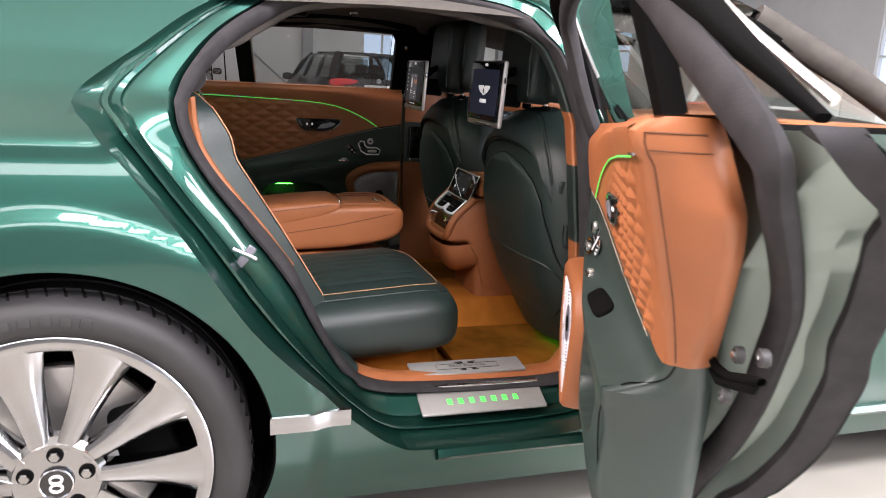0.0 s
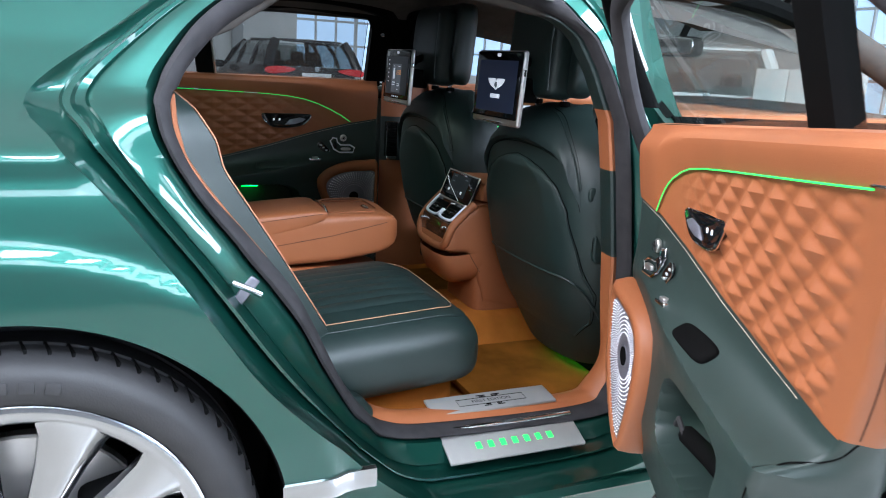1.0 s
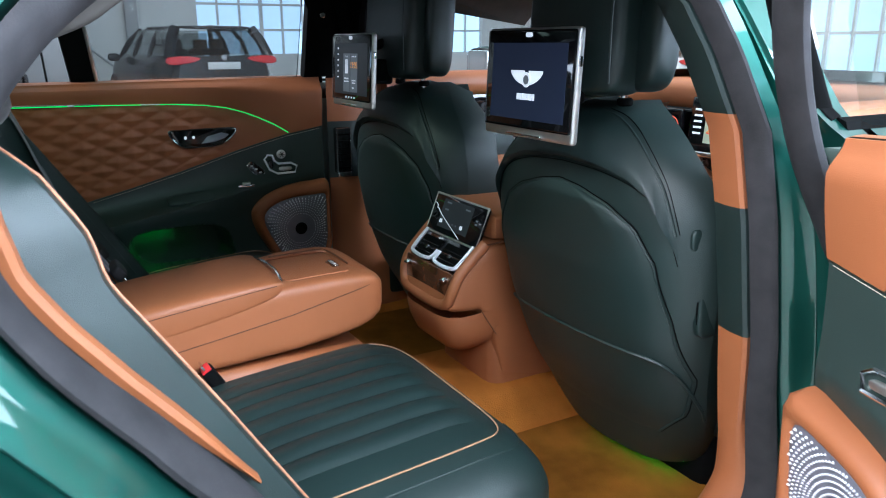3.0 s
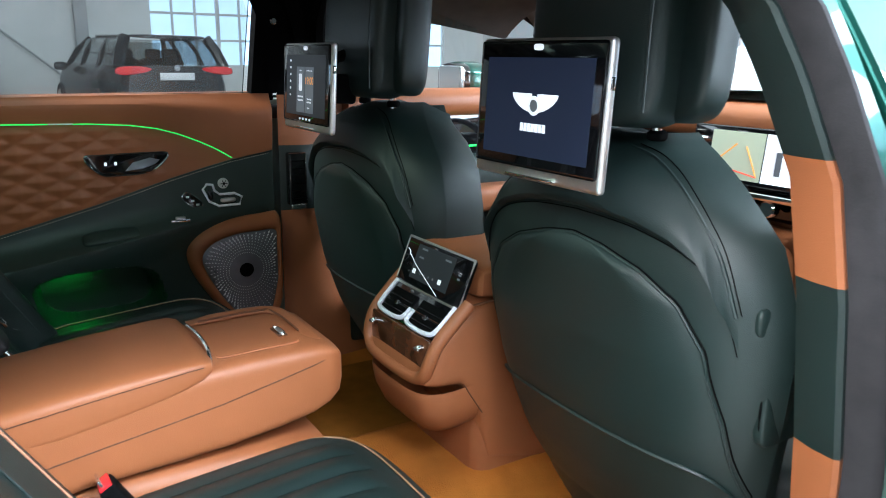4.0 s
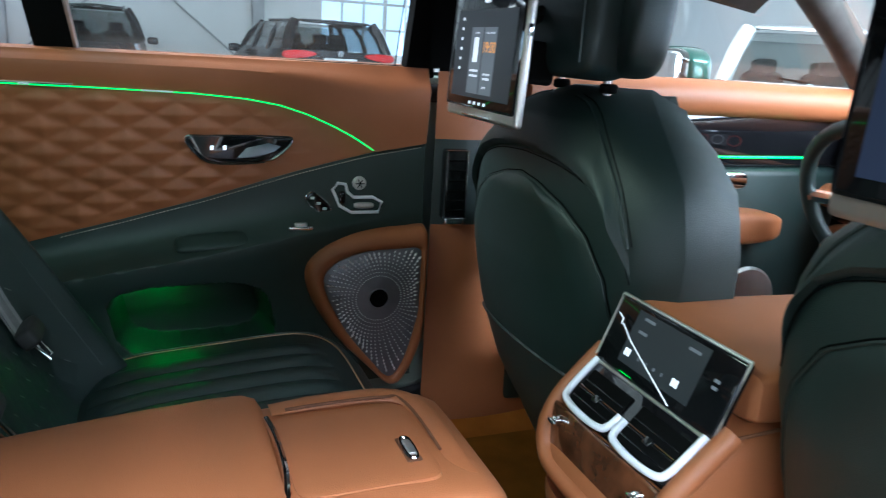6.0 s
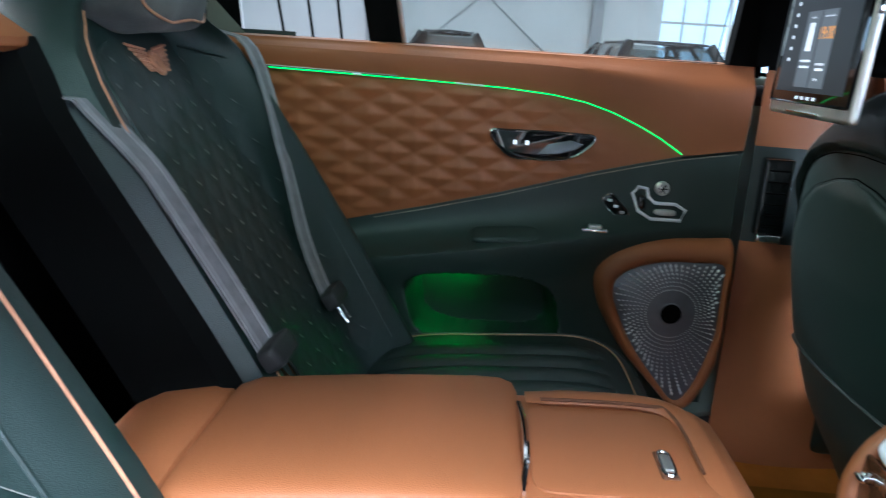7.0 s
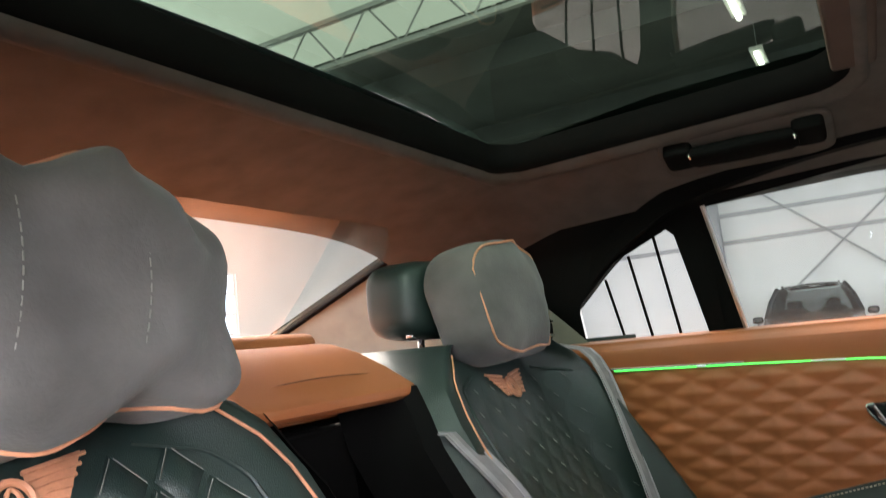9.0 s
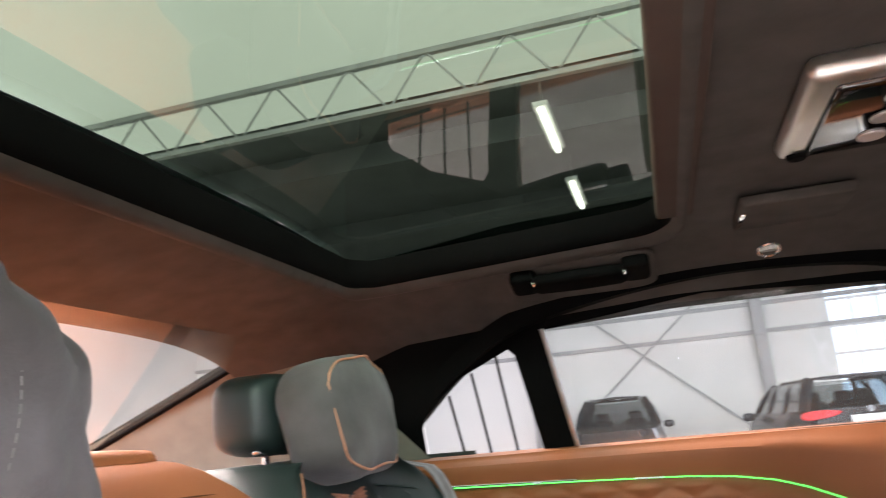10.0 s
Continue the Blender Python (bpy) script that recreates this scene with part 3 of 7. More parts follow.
PILLAR = soft([IN1, IN2, IN3, IN34, IN4])
ring("rear_jamb_trim", 200, 200 + 66, GREEN_HIDE, PILLAR)
ring("sill_trim", 66, upto[0], TAN, soft(SWEEP), "tan leather covered inner sill and lower pillar")
ring("pillar_trim_middle", upto[0], upto[1], GREEN_HIDE, PILLAR)
ring("pillar_trim_upper", upto[1], upto[2], TAN, PILLAR, "tan leather upper pillar trim")
ring("pillar_cover", upto[2], 147, GREEN_HIDE, PILLAR)
ring("roof_rail_trim", 147, 200, HEADLINING, PILLAR)


def sill_details():
    # outer rocker ridge under the opening
    bm = bmesh.new()
    skin(bm, [[(x, -y, z) for x in np.linspace(0.80, 2.3, 20)] for y, z in ((0.86, 0.30), (0.925, 0.305), (0.938, 0.318), (0.93, 0.334), (0.915, 0.337))], closed=False)
    part("rocker_ridge", bm, PAINT, sedan)
    bm = bmesh.new()
    top = [(x, -(flank(x, 0.452) + 0.004), 0.0) for x in np.linspace(0.41, 0.585, 10)]
    skin(bm, [[(x, y + dy, z) for x, y, _ in top] for dy, z in ((0.004, 0.431), (-0.004, 0.433), (-0.006, 0.452), (-0.003, 0.469), (0.006, 0.472))], closed=False)
    part("chrome_strip", bm, ALLOY, sedan, "polished chrome sill strip")
    # illuminated plate on the slanting outer sill
    m = pose(0.945, -0.822, 0.405, 24, 0, 0)
    plate_ob = part("kick_plate", rbox((-0.165, -0.043, -0.004), (0.165, 0.043, 0.004), 0.003, m), SATIN, sedan, "brushed metal kick plate with lit green bars")
    part("plate_lip", rbox((-0.165, 0.034, 0.004), (0.165, 0.046, 0.012), 0.003, m), CHROME, plate_ob)
    for k in range(7):
        x = -0.088 + k * 0.0293
        part("lit_bar", rbox((x - 0.0065, -0.015, 0.004), (x + 0.0065, 0.002, 0.0052), 0.001, m), LED, plate_ob)
    # inner plate with lettering
    m = pose(0.94, -0.715, 0.447, 6, 0, 0)
    tread = part("tread_plate", rbox((-0.155, -0.034, -0.004), (0.155, 0.036, 0.003), 0.002, m), SATIN, sedan, "satin metal tread plate reading FIRST EDITION")
    bm = bmesh.new()
    tube(bm, [m @ Vector(p) for p in ((-0.085, -0.012, 0.0035), (0.085, -0.012, 0.0035), (0.085, 0.014, 0.0035), (-0.085, 0.014, 0.0035))], 0.0008, 4, True)
    part("engraved_frame", bm, MATT_BLACK, tread)
    part("lettering", moved(text_mesh("FIRST EDITION", 0.015), m @ pose(0, 0.001, 0.004)), MATT_BLACK, tread, smooth=False)
    for y, w in ((0.0215, 0.030), (0.0165, 0.024), (-0.0165, 0.020), (-0.0215, 0.026)):
        for sgn in (-1, 1):
            part("engraved_mark", box(bmesh.new(), (sgn * 0.008, y, 0.003), (sgn * w, y + 0.0022, 0.0042), 0, m), MATT_BLACK, tread, smooth=False)


sill_details()


def striker():
    bm = tube(bmesh.new(), [(0.345, -0.83, 0.80), (0.345, -0.875, 0.815), (0.385, -0.885, 0.795), (0.392, -0.84, 0.78)], 0.0055, 10)
    hook = part("striker", bm, CHROME, sedan, "chrome door latch striker")
    part("base_plate", rbox((-0.010, -0.003, -0.028), (0.010, 0.003, 0.028), 0.004, pose(0.368, -0.842, 0.79, 0, 38, 0)), GRILLE, hook)
    for dx, dz in ((-0.03, -0.04), (-0.055, -0.005)):
        part("screw", disc(bmesh.new(), (0.37 + dx, -0.838, 0.77 + dz), "y", 0.006, 0.006, 8), CHROME, hook)


striker()


# ---------- wheels ----------
def wheel(x, s):
    hub = part("wheel", disc(bmesh.new(), (0, 0, 0), "y", 0.092, 0.05, 40, 0.012), ALLOY, sedan, "silver ten-spoke alloy wheel with a low-profile tyre")
    # barrel and rim flange, by turning a profile
    def turned(profile, n=96, wob=None):
        bm = bmesh.new()
        loops = []
        for k in range(n):
            a = 2 * math.pi * k / n
            loops.append([(r * math.cos(a), y + (wob(k, i) if wob else 0), r * math.sin(a)) for i, (r, y) in enumerate(profile)])
        loops.append(loops[0])
        skin(bm, loops, closed=False)
        bmesh.ops.remove_doubles(bm, verts=bm.verts, dist=1e-6)
        return bm
    part("rim", turned([(0.262, 0.03), (0.268, -0.012), (0.276, -0.018), (0.290, -0.02), (0.297, -0.016), (0.298, -0.004), (0.285, 0.01), (0.272, 0.04), (0.262, 0.12), (0.262, 0.25)]), ALLOY, hub)
    part("tyre", turned([(0.296, -0.010), (0.304, -0.024), (0.322, -0.035), (0.345, -0.037), (0.362, -0.028), (0.371, -0.012), (0.376, 0.012), (0.378, 0.03), (0.372, 0.033), (0.372, 0.04), (0.378, 0.043), (0.379, 0.09), (0.372, 0.093), (0.372, 0.103), (0.379, 0.106), (0.378, 0.2), (0.365, 0.245), (0.30, 0.25)]), RUBBER, hub, "black low-profile tyre")
    grooves = bmesh.new()
    for k in range(72):
        a = 2 * math.pi * k / 72
        box(grooves, (-0.0022, -0.020, 0.3665), (0.0022, 0.03, 0.3795), 0, pose(0, 0, 0, 0, math.degrees(a), 0) @ pose(0, 0, 0, -3, 0, 14))
    tagged(part("tread_groove", grooves, MATT_BLACK, hub, smooth=False), kind="stuff")
    letters = bmesh.new()
    for k, a in enumerate((-24, -18, -12, -6, 0, 6, 12)):
        box(letters, (-0.011, -0.0385, 0.325), (0.011, -0.034, 0.345), 0.002, pose(0, 0, 0, 0, a, 0))
    tagged(part("sidewall_mark", letters, RUBBER, hub), kind="stuff")
    shared = None
    for k in range(10):
        if shared is None:
            bm = bmesh.new()
            loops = []
            for r, w, yf, th in ((0.07, 0.024, -0.024, 0.05), (0.10, 0.024, -0.021, 0.048), (0.15, 0.030, -0.016, 0.044), (0.20, 0.039, -0.013, 0.04), (0.245, 0.051, -0.013, 0.036), (0.275, 0.070, -0.016, 0.03)):
                tw = 0.10 * (r - 0.07)
                loops.append([(dx * w + tw, y, r) for dx, y in ((-1, yf + 0.016), (-0.93, yf + 0.002), (-0.55, yf - 0.001), (0.3, yf - 0.002), (0.62, yf + 0.004), (1, yf + 0.02), (0.8, yf + th), (-0.8, yf + th))])
            skin(bm, loops, True, True)
            ob = part("spoke", bm, ALLOY, hub)
            shared = ob.data
        else:
            ob = new("spoke", shared)
            ob.parent = hub
        ob.matrix_local = pose(0, 0, 0, 0, 36 * k + 17, 0)
    for k in range(5):
        a = math.radians(72 * k + 18)
        c = (0.058 * math.cos(a), -0.026, 0.058 * math.sin(a))
        well = part("bolt_well", disc(bmesh.new(), c, "y", 0.0155, 0.004, 20), MATT_BLACK, hub)
        part("bolt", disc(bmesh.new(), (c[0], -0.03, c[2]), "y", 0.011, 0.016, 6, 0.002), ALLOY, well)
    cap = part("hub_cap", disc(bmesh.new(), (0, -0.028, 0), "y", 0.031, 0.01, 32, 0.003), GLOSS_BLACK, hub, "gloss black hub cap with a white emblem")
    bm = bmesh.new()
    for zc in (-0.009, 0.009):
        tube(bm, [(0.011 * math.cos(a), -0.0335, zc + 0.008 * math.sin(a)) for a in np.linspace(0, 2 * math.pi, 18, endpoint=False)], 0.003, 6, True)
    part("emblem", bm, WHITE_PAINT, cap)
    ringb = tube(bmesh.new(), [(0.0305 * math.cos(a), -0.033, 0.0305 * math.sin(a)) for a in np.linspace(0, 2 * math.pi, 36, endpoint=False)], 0.0015, 6, True)
    part("cap_ring", ringb, CHROME, cap)
    part("brake_disc", disc(bmesh.new(), (0, 0.10, 0), "y", 0.20, 0.03, 48, 0.004), BRUSHED, hub)
    part("brake_caliper", rbox((-0.07, 0.05, 0.10), (0.07, 0.14, 0.22), 0.02, pose(0, 0, 0, 0, 75, 0)), MATT_BLACK, hub)
    # black disc added behind the spokes for the shade in the wheel well
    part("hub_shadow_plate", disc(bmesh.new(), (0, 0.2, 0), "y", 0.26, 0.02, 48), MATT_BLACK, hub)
    hub.matrix_local = pose(x, s * -0.948, WHEEL_Z - 0.004) if s > 0 else pose(x, 0.948, WHEEL_Z - 0.004, 0, 0, 180)


for x in (0.0, 3.19):
    for s in (1, -1):
        wheel(x, s)


# ---------- front part, roof, glass, floor pan of the car ----------
def front_body():
    for s in (-1, 1):
        def outside(x, z):
            return math.hypot(x - 3.19, z - WHEEL_Z) > ARCH_R and z < (1.10 if x < 2.35 else 1.10 - 0.16 * (x - 2.35) ** 1.2)

        def snap(x, z):
            d = math.hypot(x - 3.19, z - WHEEL_Z)
            if d <= ARCH_R:
                return 3.19 + (x - 3.19) * ARCH_R / max(d, 1e-6), WHEEL_Z + (z - WHEEL_Z) * ARCH_R / max(d, 1e-6)
            return x, (1.10 if x < 2.35 else 1.10 - 0.16 * (x - 2.35) ** 1.2)

        bm = clipped_sheet(bmesh.new(), np.arange(1.32, 3.95, 0.03), np.arange(0.22, 1.14, 0.03), lambda x, z: s * flank(x, z), outside, snap)
        part("front_side_panel", bm, PAINT, sedan, "glossy dark green front door and wing")
        # window surround of the front door
        bm = bmesh.new()
        edge = [(1.27, 1.10), (1.20, 1.32), (1.25, 1.40), (1.55, 1.405), (1.80, 1.36), (2.1, 1.23), (2.33, 1.10)]
        tube(bm, [(x, s * (flank(x, z) - 0.03), z) for x, _, z in spline([(a, 0, b) for a, b in edge], 40)], 0.024, 8)
        tube(bm, [(x, s * (flank(x, 1.10) - 0.015), 1.10) for x in np.linspace(1.27, 2.33, 20)], 0.016, 8)
        part("window_surround", bm, MATT_BLACK, sedan)
        bm = bmesh.new()
        skin(bm, [[(x, s * (flank(x, 1.1) - 0.05), 1.10), (x + 0.02, s * (flank(x, z) - 0.04), z)] for x, z in ((1.26, 1.34), (1.4, 1.40), (1.6, 1.395), (1.85, 1.33), (2.1, 1.22), (2.28, 1.12))], closed=False)
        part("front_door_pane", bm, GLASS, sedan).visible_shadow = False
        if s > 0:
            continue
        # door mirror
        mir = part("door_mirror", pillow((2.13, s * 1.06, 1.12), (0.075, 0.115, 0.075), 0.6, 0.6), PAINT, sedan, "green door mirror with chrome edging")
        part("mirror_glass", pillow((2.062, s * 1.065, 1.12), (0.012, 0.095, 0.058), 0.5, 0.5), CHROME, mir)
        part("mirror_stalk", rbox((2.11, s * 0.86, 1.05), (2.16, s * 1.0, 1.08), 0.01), MATT_BLACK, mir)
    bm = grid_mesh(lambda u, v: (2.32 + 1.63 * u, (2 * v - 1) * (flank(2.32 + 1.63 * u, 1.03) + 0.02), 1.09 - 0.16 * max(0.03, (1.63 * u)) ** 1.2 + 0.05 * (1 - (2 * v - 1) ** 2)), 24, 16)
    part("bonnet", bm, PAINT, sedan)
    part("nose", rbox((3.86, -0.72, 0.25), (3.98, 0.72, 0.86), 0.05), PAINT, sedan)
    part("tail", rbox((-1.12, -0.84, 0.3), (-1.03, 0.84, 1.03), 0.04), PAINT, sedan)
    part("boot_lid", grid_mesh(lambda u, v: (-1.1 + 0.4 * u, (2 * v - 1) * 0.80, 1.04 + 0.06 * u + 0.03 * (1 - (2 * v - 1) ** 2)), 8, 16), PAINT, sedan)
    part("underbody", rbox((-1.0, -0.80, 0.16), (3.9, 0.80, 0.22), 0.02), MATT_BLACK, sedan)
    wind = grid_mesh(lambda u, v: (1.80 + 0.55 * u + 0.12 * (1 - (2 * v - 1) ** 2), (2 * v - 1) * (0.58 + 0.16 * u), 1.405 - 0.33 * u), 10, 16)
    part("windscreen", wind, GLASS, sedan, "clear windscreen").visible_shadow = False
    for s in (-1, 1):
        bm = tube(bmesh.new(), [(1.78, s * 0.60, 1.40), (2.07, s * 0.69, 1.25), (2.36, s * 0.78, 1.07)], 0.04, 10)
        part("windscreen_pillar", bm, HEADLINING, sedan)


front_body()


def roof_height(x, y):
    return roofline(x) + 0.035 * (1 - (abs(y) / 0.6) ** 2.5)


def cut_sheet(xs, ys, z_of, hole):
    bm = bmesh.new()
    verts = {}
    for i in range(len(xs) - 1):
        for j in range(len(ys) - 1):
            cx, cy = (xs[i] + xs[i + 1]) / 2, (ys[j] + ys[j + 1]) / 2
            if hole[0] < cx < hole[1] and abs(cy) < hole[2]:
                continue
            cell = []
            for a, b in ((i, j), (i + 1, j), (i + 1, j + 1), (i, j + 1)):
                if (a, b) not in verts:
                    verts[a, b] = bm.verts.new((xs[a], ys[b], z_of(xs[a], ys[b])))
                cell.append(verts[a, b])
            bm.faces.new(cell)
    return bm


SUN = (0.185, 0.70, 0.452)


def head_height(x, y):
    c = interp(x, (-0.12, -0.04, 0.06, 0.2, 0.45, 0.70, 1.0, 1.4, 1.8), (1.36, 1.38, 1.408, 1.44, 1.452, 1.462, 1.46, 1.44, 1.385))
    t = abs(y) / 0.67
    return c - 0.012 * t**2 - 0.105 * t**5


def roof():
    xs = sorted({*np.linspace(-0.08, 1.84, 44), SUN[0], SUN[1]})
    ys = sorted({*np.linspace(-0.62, 0.62, 30), -SUN[2], SUN[2]})
    part("roof_panel", cut_sheet(xs, ys, lambda x, y: roof_height(x, y) + 0.012, SUN), PAINT, sedan, "green roof skin with a glass panel")
    lining = cut_sheet(sorted({*np.linspace(-0.12, 1.8, 60), SUN[0] - 0.02, SUN[1] + 0.02}), sorted({*np.linspace(-0.67, 0.67, 48), -SUN[2] - 0.02, SUN[2] + 0.02}), head_height, (SUN[0] - 0.02, SUN[1] + 0.02, SUN[2] + 0.02))
    tagged(part("headlining", lining, HEADLINING), "black cloth headlining round a glass roof panel", "headlining", kind="structure")
    pane = grid_mesh(lambda u, v: (SUN[0] - 0.02 + (SUN[1] - SUN[0] + 0.04) * u, (2 * v - 1) * (SUN[2] + 0.02), head_height(SUN[0] + (SUN[1] - SUN[0]) * u, (2 * v - 1) * SUN[2]) + 0.037), 8, 8)
    glass = part("roof_pane", pane, ROOF_GLASS, sedan, "green tinted glass roof panel")
    # dark frame between lining and pane
    bm = bmesh.new()
    rim_pts = []
    r = 0.05
    for cx, cy, a0 in ((SUN[1] - r, SUN[2] - r, 0), (SUN[0] + r, SUN[2] - r, 90), (SUN[0] + r, -SUN[2] + r, 180), (SUN[1] - r, -SUN[2] + r, 270)):
        for k in range(7):
            a = math.radians(a0 + 15 * k)
            rim_pts.append((cx + r * math.cos(a), cy + r * math.sin(a)))
    c = np.array([(SUN[0] + SUN[1]) / 2, 0])
    def around(off, dz):
        out = []
        for p in rim_pts:
            d = (np.array(p) - c)
            q = c + d * (1 + off / np.linalg.norm(d))
            out.append((q[0], q[1], head_height(*q) + dz))
        return out
    skin(bm, [around(0.060, 0.002), around(0.053, -0.005), around(0.042, -0.008), around(0.028, -0.006), around(0.019, 0.0)], True)
    part("lining_roll", bm, HEADLINING, sedan, "rolled cloth rim round the glass roof")
    bm = bmesh.new()
    skin(bm, [around(0.022, -0.001), around(0.010, 0.002), around(0.003, 0.010), around(-0.001, 0.022), around(-0.003, 0.038)], True)
    part("roof_frame", bm, MATT_BLACK, sedan)
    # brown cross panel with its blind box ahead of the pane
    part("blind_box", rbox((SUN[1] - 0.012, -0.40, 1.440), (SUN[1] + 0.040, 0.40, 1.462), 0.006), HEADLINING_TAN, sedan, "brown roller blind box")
    # rear pane and its pillars
    def rear(u, v):
        yy = (2 * v - 1)
        return (-0.07 - 0.66 * u + 0.05 * yy * yy, yy * (0.56 - 0.02 * u), 1.372 - 0.275 * u - 0.015 * yy * yy)
    rg = part("rear_pane", grid_mesh(rear, 10, 14), REAR_GLASS, sedan, "clear heated rear pane")
    rg.visible_shadow = False
    for s in (-1, 1):
        bm = grid_mesh(lambda u, v: (0.24 - 0.26 * v - 0.72 * u * (1 - 0.15 * v), s * (0.70 - 0.13 * v - 0.06 * u + 0.03 * math.sin(math.pi * v)), 1.10 + (0.262 * (1 - u) + 0.01) * v), 12, 8)
        tagged(part("rear_pillar_trim", bm, GREY_HEADLINING), "grey cloth covered rear pillar", "pillar trim", "rear pillars", "structure")
        bm = tube(bmesh.new(), [(-0.04, s * 0.555, 1.358), (-0.25, s * 0.552, 1.27), (-0.5, s * 0.548, 1.165), (-0.7, s * 0.54, 1.085)], 0.012, 8)
        part("pane_edge", bm, MATT_BLACK, sedan)


roof()


# ---------- doors ----------
HINGE = (1.25, 0.846)


CLOSED = []


def lamp_curve_z(x):
    if CLOSED:
        return interp(x, (0.162, 0.216, 0.358, 0.515, 0.685, 0.772, 0.832, 0.882, 0.932, 0.972, 1.010, 1.042), (1.0705, 1.0702, 1.067, 1.063, 1.057, 1.050, 1.040, 1.025, 1.004, 0.984, 0.960, 0.942))
    return interp(x, (0.15, 0.204, 0.346, 0.503, 0.673, 0.78, 0.86, 0.90, 0.945, 0.97, 0.985, 1.0, 1.012, 1.03), (1.074, 1.0735, 1.069, 1.064, 1.058, 1.0535, 1.0475, 1.0395, 1.024, 1.008, 0.994, 0.974, 0.957, 0.932))


def pad_z(x):
    """Lower edge of the smooth upper pad: the light guide, then the seam ahead of it."""
    return max(lamp_curve_z(x), seam_z(x))


def seam_z(x):
    return interp(x, (0.15, 0.30, 0.39, 0.47, 0.56, 0.62, 0.69, 0.77, 0.86, 0.94, 1.01, 1.12, 1.15), (0.735, 0.767, 0.789, 0.810, 0.832, 0.848, 0.866, 0.890, 0.917, 0.938, 0.955, 0.974, 0.98))


def ledge_z(x):
    return interp(x, (0.3, 0.44, 0.55, 0.65, 0.80, 0.95, 1.1), (0.725, 0.738, 0.754, 0.768, 0.793, 0.818, 0.835))


def edge_x(z):
    """Rear edge of the trim at a height."""
    return interp(z, (0.46, 0.52, 0.70, 0.745, 0.79, 0.90, 0.975, 1.03, 1.084, 1.12), (0.52, 0.475, 0.43, 0.405, 0.372, 0.30, 0.243, 0.212, 0.187, 0.18))


def panel_depth(x, z):
    """The smooth face behind the quilting: it falls back from the light guide to the seam."""
    top, low = pad_z(x), seam_z(x)
    base = 0.056 + 0.092 * smoothstep(0.95, 0.15, x)
    foot = interp(x, (0.3, 0.4, 0.95), (0.036, 0.050, 0.055))
    t = min(1, max(0, (top - z) / max(0.02, top - low)))
    return base + (foot - base) * t


def trim_depth(x, z):
    """How far the inner trim stands in from the door's base plane."""
    top, low, ledge = pad_z(x), seam_z(x), ledge_z(x)
    if z >= top:
        t = (z - top) / max(0.02, 1.118 - top)
        return panel_depth(x, z) + 0.004 + 0.012 * math.sin(min(1, t) * math.pi * 0.62) - 0.022 * smoothstep(0.7, 1.0, t)
    if z >= low:
        rear = edge_x(z)
        fade = smoothstep(0.95, 0.66, x) * smoothstep(rear + 0.032, rear + 0.056, x) * smoothstep(0.0, 0.02, top - z) * smoothstep(0.0, 0.02, z - low)
        p = 0.082
        a = abs((((x + 1.85 * z) / p) % 1) * 2 - 1)
        b = abs((((x - 1.85 * z) / p) % 1) * 2 - 1)
        return panel_depth(x, z) + (0.0046 if CLOSED else 0.0078) * fade * (min(a, b) * 1.5 - 0.2)
    back = panel_depth(x, low)
    front = interp(x, (0.40, 0.55, 0.65, 0.78, 0.87, 1.0, 1.1), (0.122, 0.120, 0.116, 0.106, 0.094, 0.076, 0.062))
    f = min(1, (low - z) / max(0.01, low - ledge))
    d = back + (front - back) * f ** 3.5
    if z < ledge - 0.006:
        d -= 0.012 * smoothstep(ledge - 0.006, ledge - 0.08, z)
        px, pz = (x - 0.675 - 0.25 * (0.655 - z)) / 0.132, (z - 0.652) / 0.064
        inside = smoothstep(1.07, 0.92, (abs(px) ** 3.5 + abs(pz) ** 3.5) ** (1 / 3.5))
        d -= 0.105 * inside
        d -= 0.02 * smoothstep(0.58, 0.47, z) * (1 - inside)
    return d


